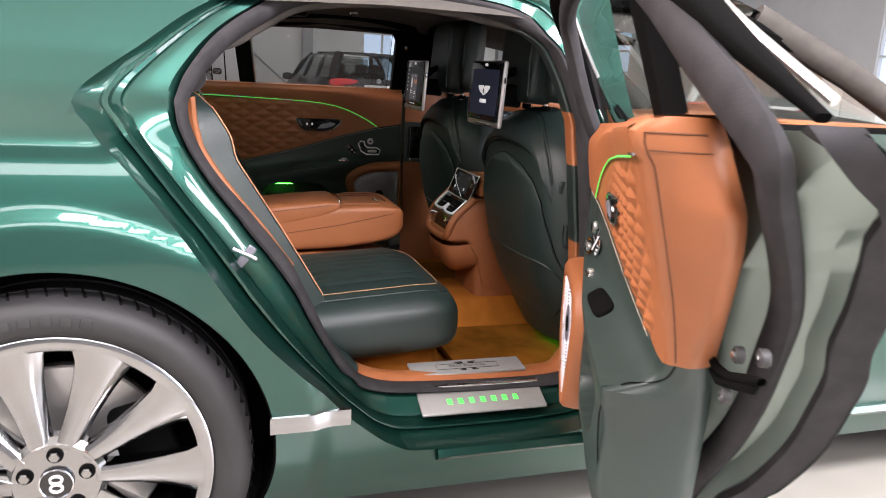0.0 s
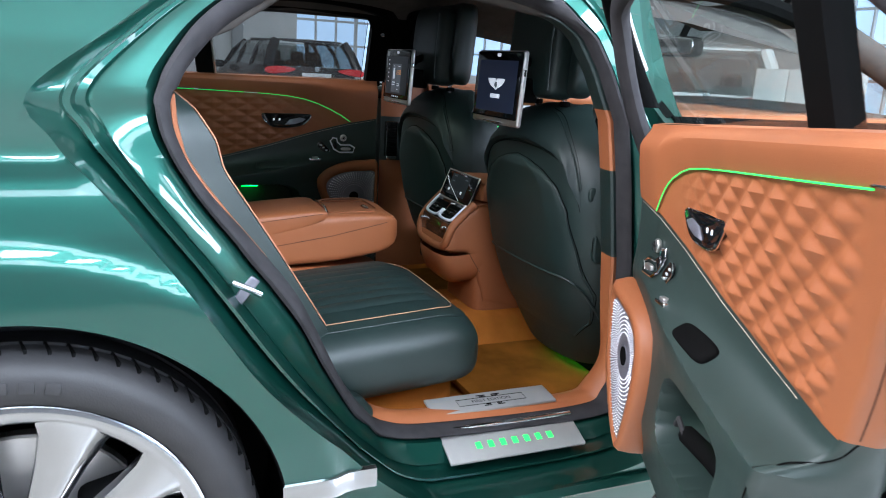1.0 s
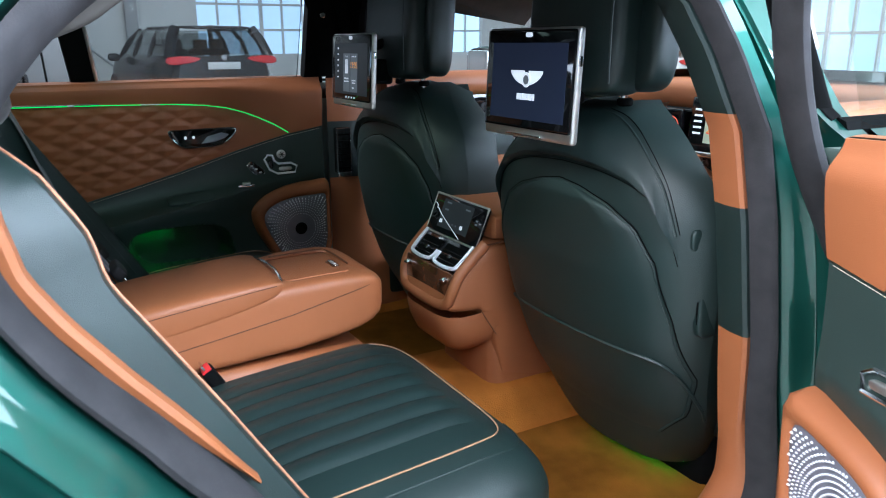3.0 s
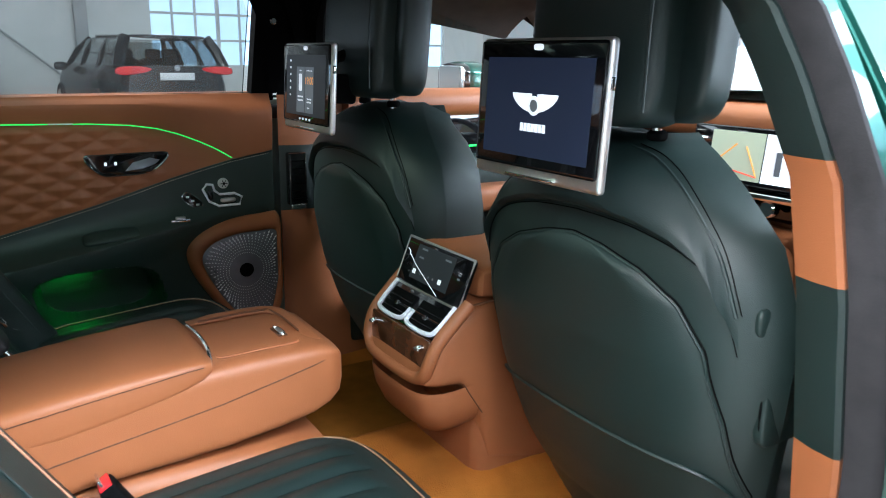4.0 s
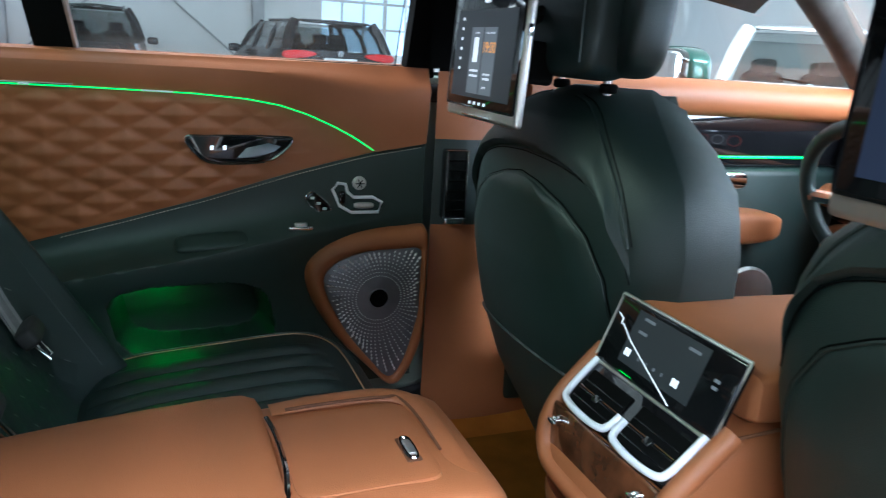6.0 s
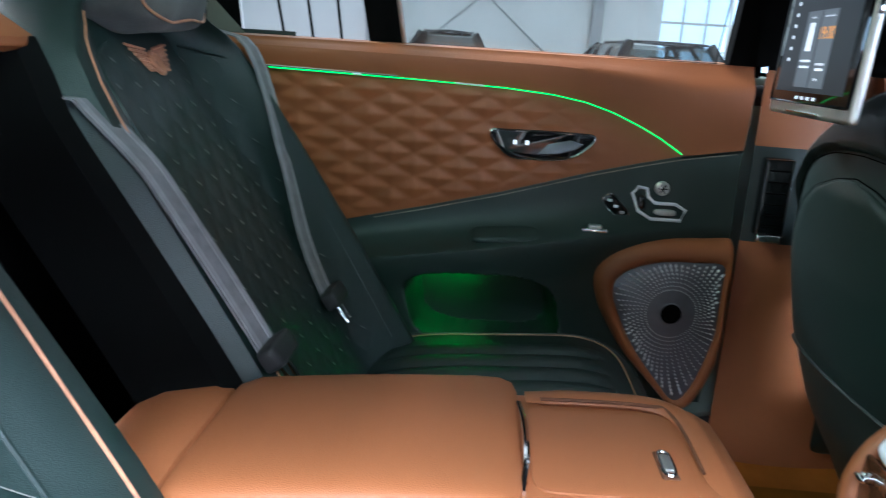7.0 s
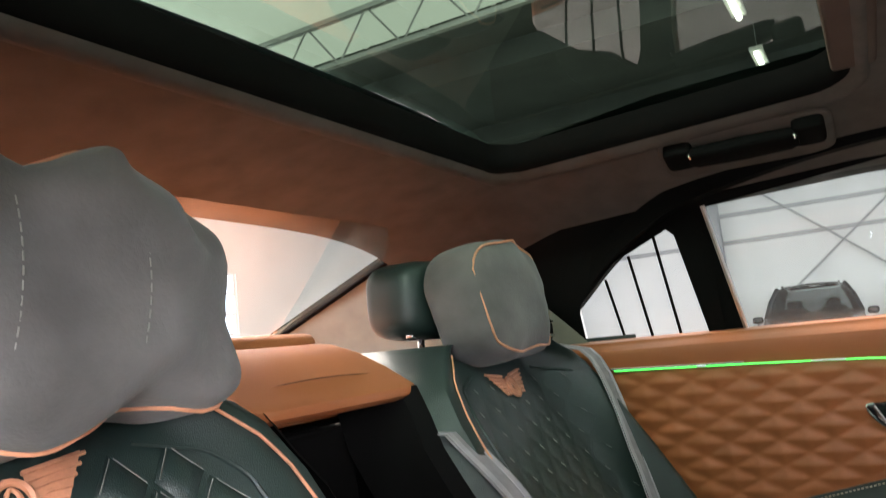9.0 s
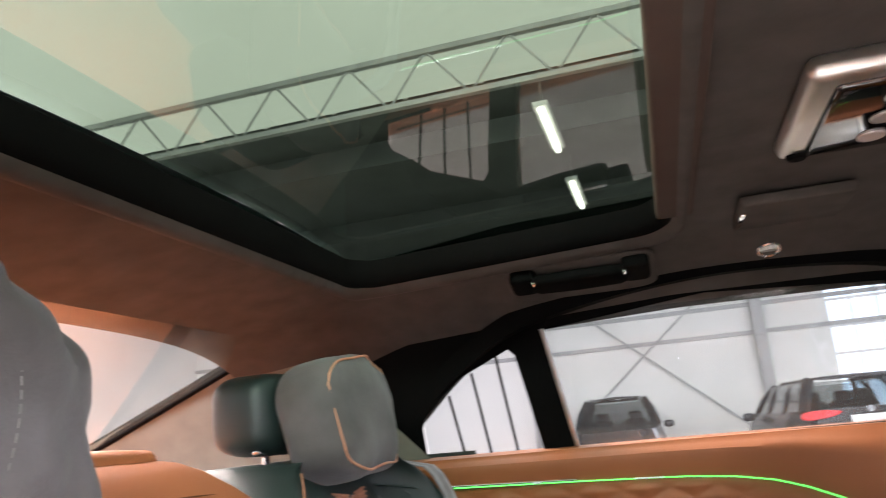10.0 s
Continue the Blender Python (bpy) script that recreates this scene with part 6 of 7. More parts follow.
    if s < 0:
        bm = bmesh.new()
        loops = []
        for x, y, z in pts:
            w = 0.25 + 0.75 * smoothstep(0.72, 0.84, z)
            loops.append([Vector((x + dx * w, y + s * dy, z + dz * w)) for dx, dy, dz in ((-0.012, -0.01, -0.004), (-0.009, 0.008, -0.003), (0.0, 0.011, 0), (0.007, 0.006, 0.002), (0.009, -0.012, 0.003))])
        skin(bm, loops, True, True)
        part("edge_strip", bm, TAN, root, "tan leather outer edge strip")
    # embroidered emblem
    em = part("emblem_roundel", tube(bmesh.new(), [face(y0 + 0.0135 * math.cos(a), 1.073 + 0.0135 * math.sin(a), 0.004) for a in np.linspace(0, 2 * math.pi, 22, endpoint=False)], 0.003, 6, True), COPPER_THREAD, root, "copper embroidered winged emblem")
    part("emblem_core", tube(bmesh.new(), [face(y0 + 0.005 * math.cos(a), 1.073 + 0.009 * math.sin(a), 0.004) for a in np.linspace(0, 2 * math.pi, 14, endpoint=False)], 0.0018, 5, True), COPPER_THREAD, em)
    for sg in (-1, 1):
        part("wing_ground", grid_mesh(lambda u, v: face(y0 + sg * (0.012 + (0.046 - 0.026 * v) * u), 1.092 - 0.03 * v + 0.006 * u * (1 - v), 0.002), 8, 6), COPPER_THREAD, em)
        for k in range(6):
            y_a, y_b = y0 + sg * 0.011, y0 + sg * (0.060 - 0.0062 * k)
            z = 1.090 - 0.0054 * k
            part("feather", tube(bmesh.new(), [face(y_a, z, 0.003), face((y_a + y_b) / 2, z + 0.003, 0.003), face(y_b, z + 0.006 - 0.001 * k, 0.003)], 0.0017, 5), COPPER_THREAD, em)
    # cushion
    def cush(p):
        # p in a box of half sizes; soft crown and dropped front
        return Vector((p.x, p.y, p.z + 0.022 * (p.x / 0.28) - 0.018 * smoothstep(0.12, 0.29, p.x)))
    part("cushion", pillow((0.695, y0 + s * 0.025, 0.545), (0.250, 0.302, 0.100), 0.62, 0.36, 72, 36, None, cush), GREEN_HIDE, root, "dark green leather seat cushion")
    def top(x, y):
        a = abs((x - 0.695) / 0.250) ** (2 / 0.36) + abs((y - y0 - s * 0.025) / 0.302) ** (2 / 0.36)
        rr = a ** (0.36 / 2)
        zz = 0.100 * (max(0.0, 1 - rr ** (2 / 0.62))) ** (0.62 / 2)
        return 0.545 + zz + 0.022 * (x - 0.695) / 0.28 - 0.018 * smoothstep(0.12, 0.29, x - 0.695)
    # fluted centre
    for k in range(8):
        x_a, x_b = 0.50, 0.865
        y = y0 + s * 0.175 - s * (0.41 * (k + 0.5) / 8)
        w = 0.41 / 8 * 0.95
        bm = grid_mesh(lambda u, v: (x_a + (x_b - x_a) * u, y + w * (v - 0.5), top(x_a + (x_b - x_a) * u, y + w * (v - 0.5)) + 0.0012 + 0.006 * (1 - (2 * v - 1) ** 2) * min(1, 12 * u, 12 * (1 - u))), 20, 6)
        part("flute", bm, GREEN_HIDE, root)
    def on_top(k, a, lift=0.003):
        th = math.radians(a)
        x, y = 0.695 + k * 0.250 * signed_pow(math.cos(th), 0.36), y0 + s * (0.025 + k * (0.84 if th > 0 else 1.04) * 0.302 * signed_pow(math.sin(th), 0.36))
        return (x, y, top(x, y) + lift)
    pts = [on_top(0.82, a) for a in np.linspace(118, -75, 70)]
    part("cushion_piping", tube(bmesh.new(), pts, 0.0014, 8), PIPING, root)
    pts = [on_top(0.93, a, 0.001) for a in np.linspace(110, 10, 50)]
    part("cushion_seam", tube(bmesh.new(), pts, 0.0016, 6), GREEN_HIDE, root)
    part("plinth", rbox((0.45, y0 - 0.25, 0.36), (0.88, y0 + 0.27, 0.5), 0.02), CARPET, root, "tan carpeted plinth")
    # head restraint and soft pillow in front of it
    hr = part("head_restraint", pillow((0.085, y0 - s * 0.012, 1.216), (0.054, 0.140, 0.060), 0.5, 0.5, 40, 20), GREEN_HIDE, root, "dark green leather head restraint")
    for sg in (-1, 1):
        part("post", tube(bmesh.new(), [(0.085, y0 + sg * 0.07, 1.08), (0.085, y0 + sg * 0.06, 1.18)], 0.006, 8), CHROME, root)

    for off in (0.104, 0.122):
        part("post_collar", rbox((0.098, y0 - s * off - 0.004, 1.159), (0.110, y0 - s * off + 0.004, 1.167), 0.002), CHROME, root)

    def lump(p):
        q, r = p.y / 0.15, p.z / 0.09
        fold = 0.008 * math.sin(6.3 * q + 2.2 * r + s) * (0.5 + 0.5 * math.sin(3.1 * r - 1.7 * q)) + 0.0035 * math.sin(17 * q + 9 * r + 2 * math.sin(5 * r)) * (0.4 + 0.6 * math.sin(4 * q - 2.5 * r) ** 2) + 0.005 * math.sin(11 * q - 7 * r) * smoothstep(0.2, 0.9, abs(r))
        pinch = 0.008 * math.sin(7 * q + 0.6 * s) * smoothstep(0.2, 0.95, abs(r))
        fold, pinch = fold * crease, pinch * crease
        return Vector((p.x * (1 - 0.15 * q * q) - 0.08 * p.y * p.y / 0.15 + fold, p.y * (1 + 0.03 * math.sin(5 * r)), p.z * (1 - 0.06 * q * q) + pinch))
    py, ph, px, pd, crease = (y0 + 0.008, 0.160, 0.205, 0.084, 1.25) if s < 0 else (y0 - 0.010, 0.126, 0.190, 0.060, 0.4)
    cushion_ob = thing("head_pillow", "soft dark suede head pillow edged with copper piping", "pillow", "head pillows")
    part("cover", pillow((px, py, 1.203), (pd, ph, 0.092), 0.55 if s < 0 else 0.62, 0.6 if s < 0 else 0.5, 84, 44, pose(0, 0, 0, 0, -8, 0), lump), SUEDE, cushion_ob)
    tilt = pose(0, 0, 0, 0, -8, 0)
    edge_in = 0.030 if s < 0 else 0.044
    most = math.acos((edge_in / pd) ** (1 / 0.55))
    rim = []
    for k in range(72):
        th = 2 * math.pi * k / 72
        up = most * math.sin(math.pi / 2 * signed_pow(math.sin(th), 0.8)) * 0.9999
        c = math.cos(up) ** 0.55
        p = Vector((edge_in, math.copysign(ph * c * max(0.0, 1 - (edge_in / (pd * c)) ** (2 / 0.6)) ** 0.3, math.cos(th)), 0.090 * signed_pow(math.sin(up), 0.55)))
        rim.append(tilt @ lump(p * (1.028 if s < 0 else 1.02)) + Vector((px, py, 1.203)))
    part("edge_piping", tube(bmesh.new(), rim, 0.0019, 6, True), COPPER_THREAD, cushion_ob, "wavy copper piping")
    if s < 0:
        bm = bmesh.new()
        for yy in (-0.045, 0.04):
            for k in range(14):
                z0, z1 = 1.14 + k * 0.0085, 1.1455 + k * 0.0085
                tube(bm, [(0.290 - 0.14 * (z0 - 1.215) - 4 * (z0 - 1.215) ** 2, y0 + yy + 0.1 * (z0 - 1.2), z0), (0.290 - 0.14 * (z1 - 1.215) - 4 * (z1 - 1.215) ** 2, y0 + yy + 0.1 * (z1 - 1.2), z1)], 0.0006, 4)
        tagged(part("fold_stitching", bm, DIM_THREAD, cushion_ob), kind="stuff")
    # belts hanging down the backrest
    for zs, ys in (((0.775, 0.85, 0.92, 1.0, 1.04), (0.148, 0.146, 0.142, 0.138, 0.137)), ((0.735, 0.80, 0.873, 0.924, 1.0, 1.047, 1.13), (0.472, 0.495, 0.522, 0.538, 0.558, 0.570, 0.585))) if s > 0 else ():
        belt = thing("seat_belt", "grey webbing seat belt hanging on the backrest", "seat belt", "seat belts")
        pts = [face(interp(z, zs, ys), z, 0.010 - (0.016 * smoothstep(0.96, 1.04, z) if ys[0] < 0.3 else 0)) for z in np.linspace(zs[-1], zs[0], 26)]
        if ys[0] < 0.3:
            pts = [pts[0] + Vector((-0.035, -0.004, 0.004))] + pts
        else:
            pts = [Vector((0.145, 0.615, 1.158))] + pts
        part("webbing", ribbon(bmesh.new(), pts, (0.12, 1, 0), 0.047, 0.0016), BELT, belt)
        for off in (-0.015, 0.015):
            part("woven_stripe", ribbon(bmesh.new(), [p + Vector((0.0014 + 0.12 * off, off, 0.0006)) for p in pts], (0.12, 1, 0), 0.009, 0.0008), BELT_PALE, belt)
        end = pts[-1] + Vector((0.012, 0, -0.01))
        part("stopper", pillow(end + Vector((0, 0, 0.008)), (0.013, 0.036, 0.015), 0.4, 0.4, m=pose(0, 0, 0, 0, -35, 0)), RUBBER, belt)
        tm = Matrix.Translation(end + Vector((0.006, 0, -0.006))) @ pose(0, 0, 0, 0, -35, 0)
        part("tongue", tube(bmesh.new(), [tm @ Vector(p) for p in ((0, -0.011, 0), (0, -0.011, -0.03), (0, 0.011, -0.03), (0, 0.011, 0))], 0.0032, 6, True), CHROME, belt)
    return root


for s in (-1, 1):
    rear_seat(s)


def centre_seat():
    root = thing("centre_backrest", "tan leather top of the centre backrest over a dark armrest recess", "backrest")
    WEDGE = ((-0.06, 0.10, 1.09, 1.160), (-0.05, 0.12, 1.085, 1.171), (0.03, 0.125, 1.082, 1.169), (0.075, 0.130, 1.080, 1.162), (0.105, 0.137, 1.080, 1.150), (0.14, 0.143, 1.081, 1.129), (0.166, 0.146, 1.083, 1.110), (0.177, 0.142, 1.086, 1.104), (0.182, 0.125, 1.090, 1.099))
    part("top_block", lofted(WEDGE, 0.22), TAN, root, "wedge-shaped tan leather top")
    seam("block_seam", root, [(0.150, y, 1.1235 - 0.00004 * abs(y * 100) ** 2) for y in np.linspace(-0.125, 0.125, 24)], SEAM_TAN, 0.0009)
    part("top_flap", lofted(((-0.09, 0.09, 1.150, 1.168), (-0.08, 0.112, 1.148, 1.178), (0.0, 0.116, 1.148, 1.182), (0.045, 0.112, 1.148, 1.179), (0.058, 0.10, 1.150, 1.173), (0.062, 0.08, 1.155, 1.167)), 0.3), TAN, root)
    part("recess_back", rbox((0.06, -0.13, 0.5), (0.09, 0.13, 1.06), 0.01), MATT_BLACK, root)
    part("seat_cushion", lofted(((0.40, 0.105, 0.50, 0.60), (0.46, 0.112, 0.47, 0.618), (0.70, 0.112, 0.42, 0.616), (0.84, 0.112, 0.40, 0.606), (0.885, 0.108, 0.41, 0.59), (0.90, 0.10, 0.43, 0.56)), 0.3), TAN, root, "narrow tan centre seat cushion")
    arm = thing("armrest", "folded-down tan leather centre armrest with a lidded box", "armrest")
    part("body", lofted(((0.36, 0.108, 0.60, 0.738), (0.42, 0.118, 0.606, 0.748), (0.52, 0.118, 0.620, 0.756), (0.63, 0.118, 0.624, 0.763), (0.72, 0.118, 0.629, 0.768), (0.80, 0.118, 0.639, 0.770), (0.855, 0.118, 0.650, 0.769), (0.885, 0.115, 0.662, 0.765), (0.903, 0.108, 0.675, 0.757), (0.913, 0.094, 0.69, 0.745), (0.917, 0.07, 0.705, 0.73)), 0.24), TAN, arm, "tan leather armrest box")
    PAD = ((0.402, 0.09, 0.708, 0.737), (0.41, 0.112, 0.693, 0.755), (0.43, 0.118, 0.689, 0.763), (0.5, 0.1195, 0.699, 0.771), (0.56, 0.1195, 0.71, 0.777), (0.62, 0.1195, 0.724, 0.781), (0.66, 0.1195, 0.737, 0.783), (0.685, 0.118, 0.748, 0.782), (0.698, 0.112, 0.758, 0.778), (0.703, 0.095, 0.765, 0.773))
    part("rear_pad", lofted(PAD, 0.34), TAN, arm, "padded tan leather rest")
    part("hinge_pad", lofted(((0.30, 0.112, 0.65, 0.726), (0.33, 0.117, 0.65, 0.742), (0.385, 0.118, 0.66, 0.754), (0.402, 0.112, 0.68, 0.750), (0.409, 0.10, 0.69, 0.738)), 0.34), TAN, arm)
    seam("pad_seam", arm, [(x, -0.1194, z0 + (z1 - z0) * 0.74) for x, _, z0, z1 in PAD[2:8]], SEAM_TAN, 0.0009)
    seam("box_seam", arm, [(0.42, -0.1185, 0.664), (0.48, -0.1185, 0.675), (0.59, -0.1185, 0.691), (0.71, -0.1185, 0.709), (0.80, -0.1185, 0.728), (0.855, -0.1185, 0.740), (0.886, -0.113, 0.746), (0.904, -0.10, 0.745), (0.910, -0.05, 0.742), (0.911, 0.05, 0.742)], SEAM_TAN, 0.0011)
    rim = spline([(0.712, 0.086, 0.772), (0.77, 0.088, 0.774), (0.83, 0.088, 0.7745), (0.86, 0.078, 0.772), (0.872, 0.05, 0.769), (0.874, -0.02, 0.768), (0.873, -0.075, 0.766)], 50)
    loops = []
    for k, p in enumerate(rim):
        d = Vector(rim[min(k + 1, 49)]) - Vector(rim[max(k - 1, 0)])
        side = d.cross(Vector((0, 0, 1))).normalized()
        thin = min(1, 0.15 + k / 6, 0.1 + (49 - k) / 12)
        loops.append([Vector(p) + side * 0.0135 * math.cos(a) + Vector((0, 0, 0.0065 * thin * math.sin(a) - 0.001)) for a in np.linspace(0, 2 * math.pi, 14, endpoint=False)])
    bm = bmesh.new()
    skin(bm, loops, True, True)
    part("lid_rim", bm, TAN, arm)
    lid = part("lid", pillow((0.782, -0.006, 0.7665), (0.070, 0.079, 0.0055), 0.3, 0.2, 56, 10, pose(0, 0, 0, 0, -1.2, 0)), TAN, arm, "sunken tan leather lid with a chrome latch")
    seam("lid_groove", arm, [(x - 0.012 * smoothstep(0.84, 0.87, x), y - 0.0135 * smoothstep(0.873, 0.83, x), z + 0.0035) for x, y, z in rim[2:44]], SEAM_TAN, 0.0018)
    slot = pose(0.830, -0.032, 0.7722)
    part("latch_recess", rbox((-0.008, -0.023, -0.002), (0.008, 0.023, 0.0022), 0.002, slot), SEAM_TAN, lid)
    part("latch", tube(bmesh.new(), [slot @ Vector((0.0055 * signed_pow(math.cos(a), 0.7), 0.020 * signed_pow(math.sin(a), 0.6), 0.003)) for a in np.linspace(0, 2 * math.pi, 24, endpoint=False)], 0.0017, 6, True), CHROME, lid)
    part("latch_bar", rbox((-0.0035, -0.013, 0.001), (0.0035, 0.013, 0.005), 0.001, slot), BRUSHED, lid)
    part("hinge_bar", tube(bmesh.new(), spline([(0.703, 0.050, 0.780), (0.7075, 0.01, 0.779), (0.708, -0.045, 0.776), (0.703, -0.088, 0.768)], 16), 0.0036, 8), CHROME, arm)
    buckle = thing("belt_buckle", "black seat belt buckle with a red button", "belt buckle")
    bk = pose(0.545, -0.150, 0.632, 0, -30, 0)
    part("housing", rbox((-0.012, -0.02, -0.045), (0.012, 0.02, 0.02), 0.006, bk), MATT_BLACK, buckle)
    part("button", rbox((-0.009, -0.016, 0.016), (0.009, 0.016, 0.0235), 0.002, bk), TAIL_RED, buckle)
    part("tongue", rbox((-0.004, -0.013, 0.022), (0.0, 0.013, 0.034), 0.001, bk), CHROME, buckle)


centre_seat()


def console():
    root = thing("rear_console", "tan leather rear console with vents and a tilted touch screen", "console")
    part("body", lofted(((1.060, 0.080, 0.652, 0.668), (1.066, 0.104, 0.646, 0.676), (1.078, 0.114, 0.640, 0.712), (1.10, 0.120, 0.637, 0.742), (1.135, 0.124, 0.634, 0.778), (1.165, 0.126, 0.60, 0.792), (1.20, 0.127, 0.45, 0.796), (1.40, 0.13, 0.40, 0.80), (1.9, 0.13, 0.40, 0.78), (2.1, 0.13, 0.40, 0.78)), 0.3), TAN, root, "tan leather console body")
    part("foot", rbox((1.172, -0.121, 0.36), (1.9, 0.121, 0.62), 0.03), TAN, root)
    part("arm_box", lofted(((1.172, 0.112, 0.800, 0.838), (1.178, 0.120, 0.796, 0.852), (1.20, 0.125, 0.795, 0.858), (1.40, 0.126, 0.795, 0.852), (1.60, 0.126, 0.795, 0.845), (1.63, 0.118, 0.80, 0.835)), 0.26), TAN, root, "tan leather front armrest")
    # padded rim round the vents and the veneer
    rim = spline([(1.150, 0.120, 0.792), (1.118, 0.119, 0.762), (1.086, 0.117, 0.728), (1.071, 0.114, 0.695), (1.066, 0.103, 0.668), (1.063, 0.075, 0.656), (1.061, 0.0, 0.653), (1.063, -0.075, 0.656), (1.066, -0.103, 0.668), (1.071, -0.114, 0.695), (1.086, -0.117, 0.728), (1.118, -0.119, 0.762), (1.150, -0.120, 0.792)], 80)
    part("rim", tube(bmesh.new(), rim, 0.0125, 12), TAN, root, "padded tan leather rim")
    # open tray with a rolled lip
    tray = bmesh.new()
    skin(tray, [[(1.185 - (0.132 * signed_pow(math.cos(a), 0.55)) * k, 0.128 * signed_pow(math.sin(a), 0.5) * min(1, k + 0.04), z + 0.012 * (1 - math.cos(a)) ** 2) for a in np.linspace(-math.pi / 2, math.pi / 2, 48)] for k, z in ((0.42, 0.530), (0.66, 0.535), (0.84, 0.555), (0.95, 0.588), (0.99, 0.612), (1.0, 0.624), (0.99, 0.630), (0.97, 0.628), (0.95, 0.618), (0.92, 0.592), (0.84, 0.575), (0.3, 0.57))], closed=False)
    part("tray", tray, TAN, root, "tan open tray")
    for s in (-1, 1):
        seam("side_seam", root, [(1.136, s * 0.1285, 0.645), (1.150, s * 0.1285, 0.622), (1.178, s * 0.1275, 0.580)], SEAM_TAN, 0.0012)
        seam("lid_seam", root, [(1.150, s * 0.126, 0.791), (1.20, s * 0.128, 0.7955), (1.32, s * 0.129, 0.797)], SEAM_TAN, 0.002)
    # upright veneer under a slanting vent panel
    wm = pose(1.0735, 0.0, 0.697, 0, -83, 0)
    veneer = part("veneer_face", rbox((-0.042, -0.108, -0.004), (0.034, 0.108, 0.004), 0.003, wm), WALNUT, root, "dark gloss veneer face")
    for s in (-1, 1):
        kn = part("vent_knob", disc(bmesh.new(), (1.069, 0.086 * s, 0.714), "x", 0.0065, 0.016, 14, 0.002), CHROME, veneer)
        part("knob_tip", pillow((1.060, 0.086 * s, 0.714), (0.003, 0.009, 0.0035), 0.8, 0.8), CHROME, kn)
    fm = pose(1.108, 0.0, 0.756, 0, -46, 0)
    part("vent_panel", rbox((-0.036, -0.111, -0.012), (0.046, 0.111, 0.001), 0.004, fm), GLOSS_BLACK, root, "gloss black vent panel")
    for s in (-1, 1):
        c = 0.0525 * s
        inner = c - s * 0.047
        outer = c + s * 0.052
        vent = part("air_vent", rbox((-0.028, c - 0.043, 0.001), (0.022, c + 0.043, 0.004), 0.002, fm), MATT_BLACK, root, "air vent in a chrome frame")
        path = spline([(0.036, outer, 0.004), (0.010, outer, 0.005), (-0.018, outer - s * 0.002, 0.006), (-0.030, outer - s * 0.012, 0.007), (-0.034, c, 0.007), (-0.031, inner + s * 0.010, 0.007), (-0.022, inner + s * 0.001, 0.006), (-0.004, inner, 0.004)], 40)
        part("vent_frame", tube(bmesh.new(), [fm @ Vector(p) for p in path], 0.0046, 10), SHINE_WHITE, vent, "bright chrome surround")
        part("frame_edge", tube(bmesh.new(), [fm @ Vector((-0.004, inner, 0.004)), fm @ Vector((-0.004, outer - s * 0.01, 0.004))], 0.0011, 6), CHROME, vent)
        for k in range(3):
            part("slat", rbox((-0.020 + 0.012 * k, c - 0.040, 0.003), (-0.018 + 0.012 * k, c + 0.040, 0.0055), 0.0008, fm), GLOSS_BLACK, vent)
        part("slat_tab", rbox((-0.012, c - 0.006, 0.004), (-0.002, c + 0.006, 0.008), 0.001, fm), GLOSS_BLACK, vent)
    # touch screen
    sm = pose(1.1515, 0.0, 0.823, 0, -68, 0)
    sc = part("touch_screen", rbox((-0.046, -0.113, -0.006), (0.046, 0.113, 0.006), 0.005, sm), GLOSS_BLACK, root, "black touch screen in a bright frame")
    part("bright_frame", tube(bmesh.new(), [sm @ Vector(p) for p in ((-0.046, -0.113, 0.004), (0.046, -0.113, 0.004), (0.046, 0.113, 0.004), (-0.046, 0.113, 0.004))], 0.0028, 6, True), BRUSHED, sc)
    part("display", rbox((-0.030, -0.062, 0.0058), (0.038, 0.070, 0.0064), 0, sm), SCREEN_DARK, sc, smooth=False)
    part("screen_line", tube(bmesh.new(), [sm @ Vector(p) for p in ((0.012, 0.088, 0.0066), (-0.002, 0.062, 0.0066), (-0.041, -0.038, 0.0066))], 0.0007, 4), SCREEN_WHITE, sc)
    part("screen_line", tube(bmesh.new(), [sm @ Vector(p) for p in ((0.022, 0.104, 0.0066), (0.018, 0.093, 0.0066), (0.010, 0.091, 0.0066))], 0.0007, 4), SCREEN_WHITE, sc)
    for y in (0.062, 0.056, -0.030, -0.036):
        part("screen_digit", rbox((-0.020, y - 0.002, 0.006), (-0.011, y + 0.002, 0.0068), 0, sm), SCREEN_WHITE, sc, smooth=False)
    for k in range(4):
        part("screen_mark", rbox((-0.018, 0.034 - 0.015 * k, 0.006), (-0.014, 0.037 - 0.015 * k, 0.0068), 0, sm), SCREEN_GREY, sc, smooth=False)
    for a, b, w in ((0.029, 0.045, 0.010), (0.012, 0.048, 0.008), (0.026, -0.040, 0.010), (0.002, -0.086, 0.004), (0.010, -0.086, 0.004)):
        part("screen_word", rbox((a, b - w, 0.006), (a + 0.0035, b + w, 0.0068), 0, sm), SCREEN_GREY, sc, smooth=False)


console()


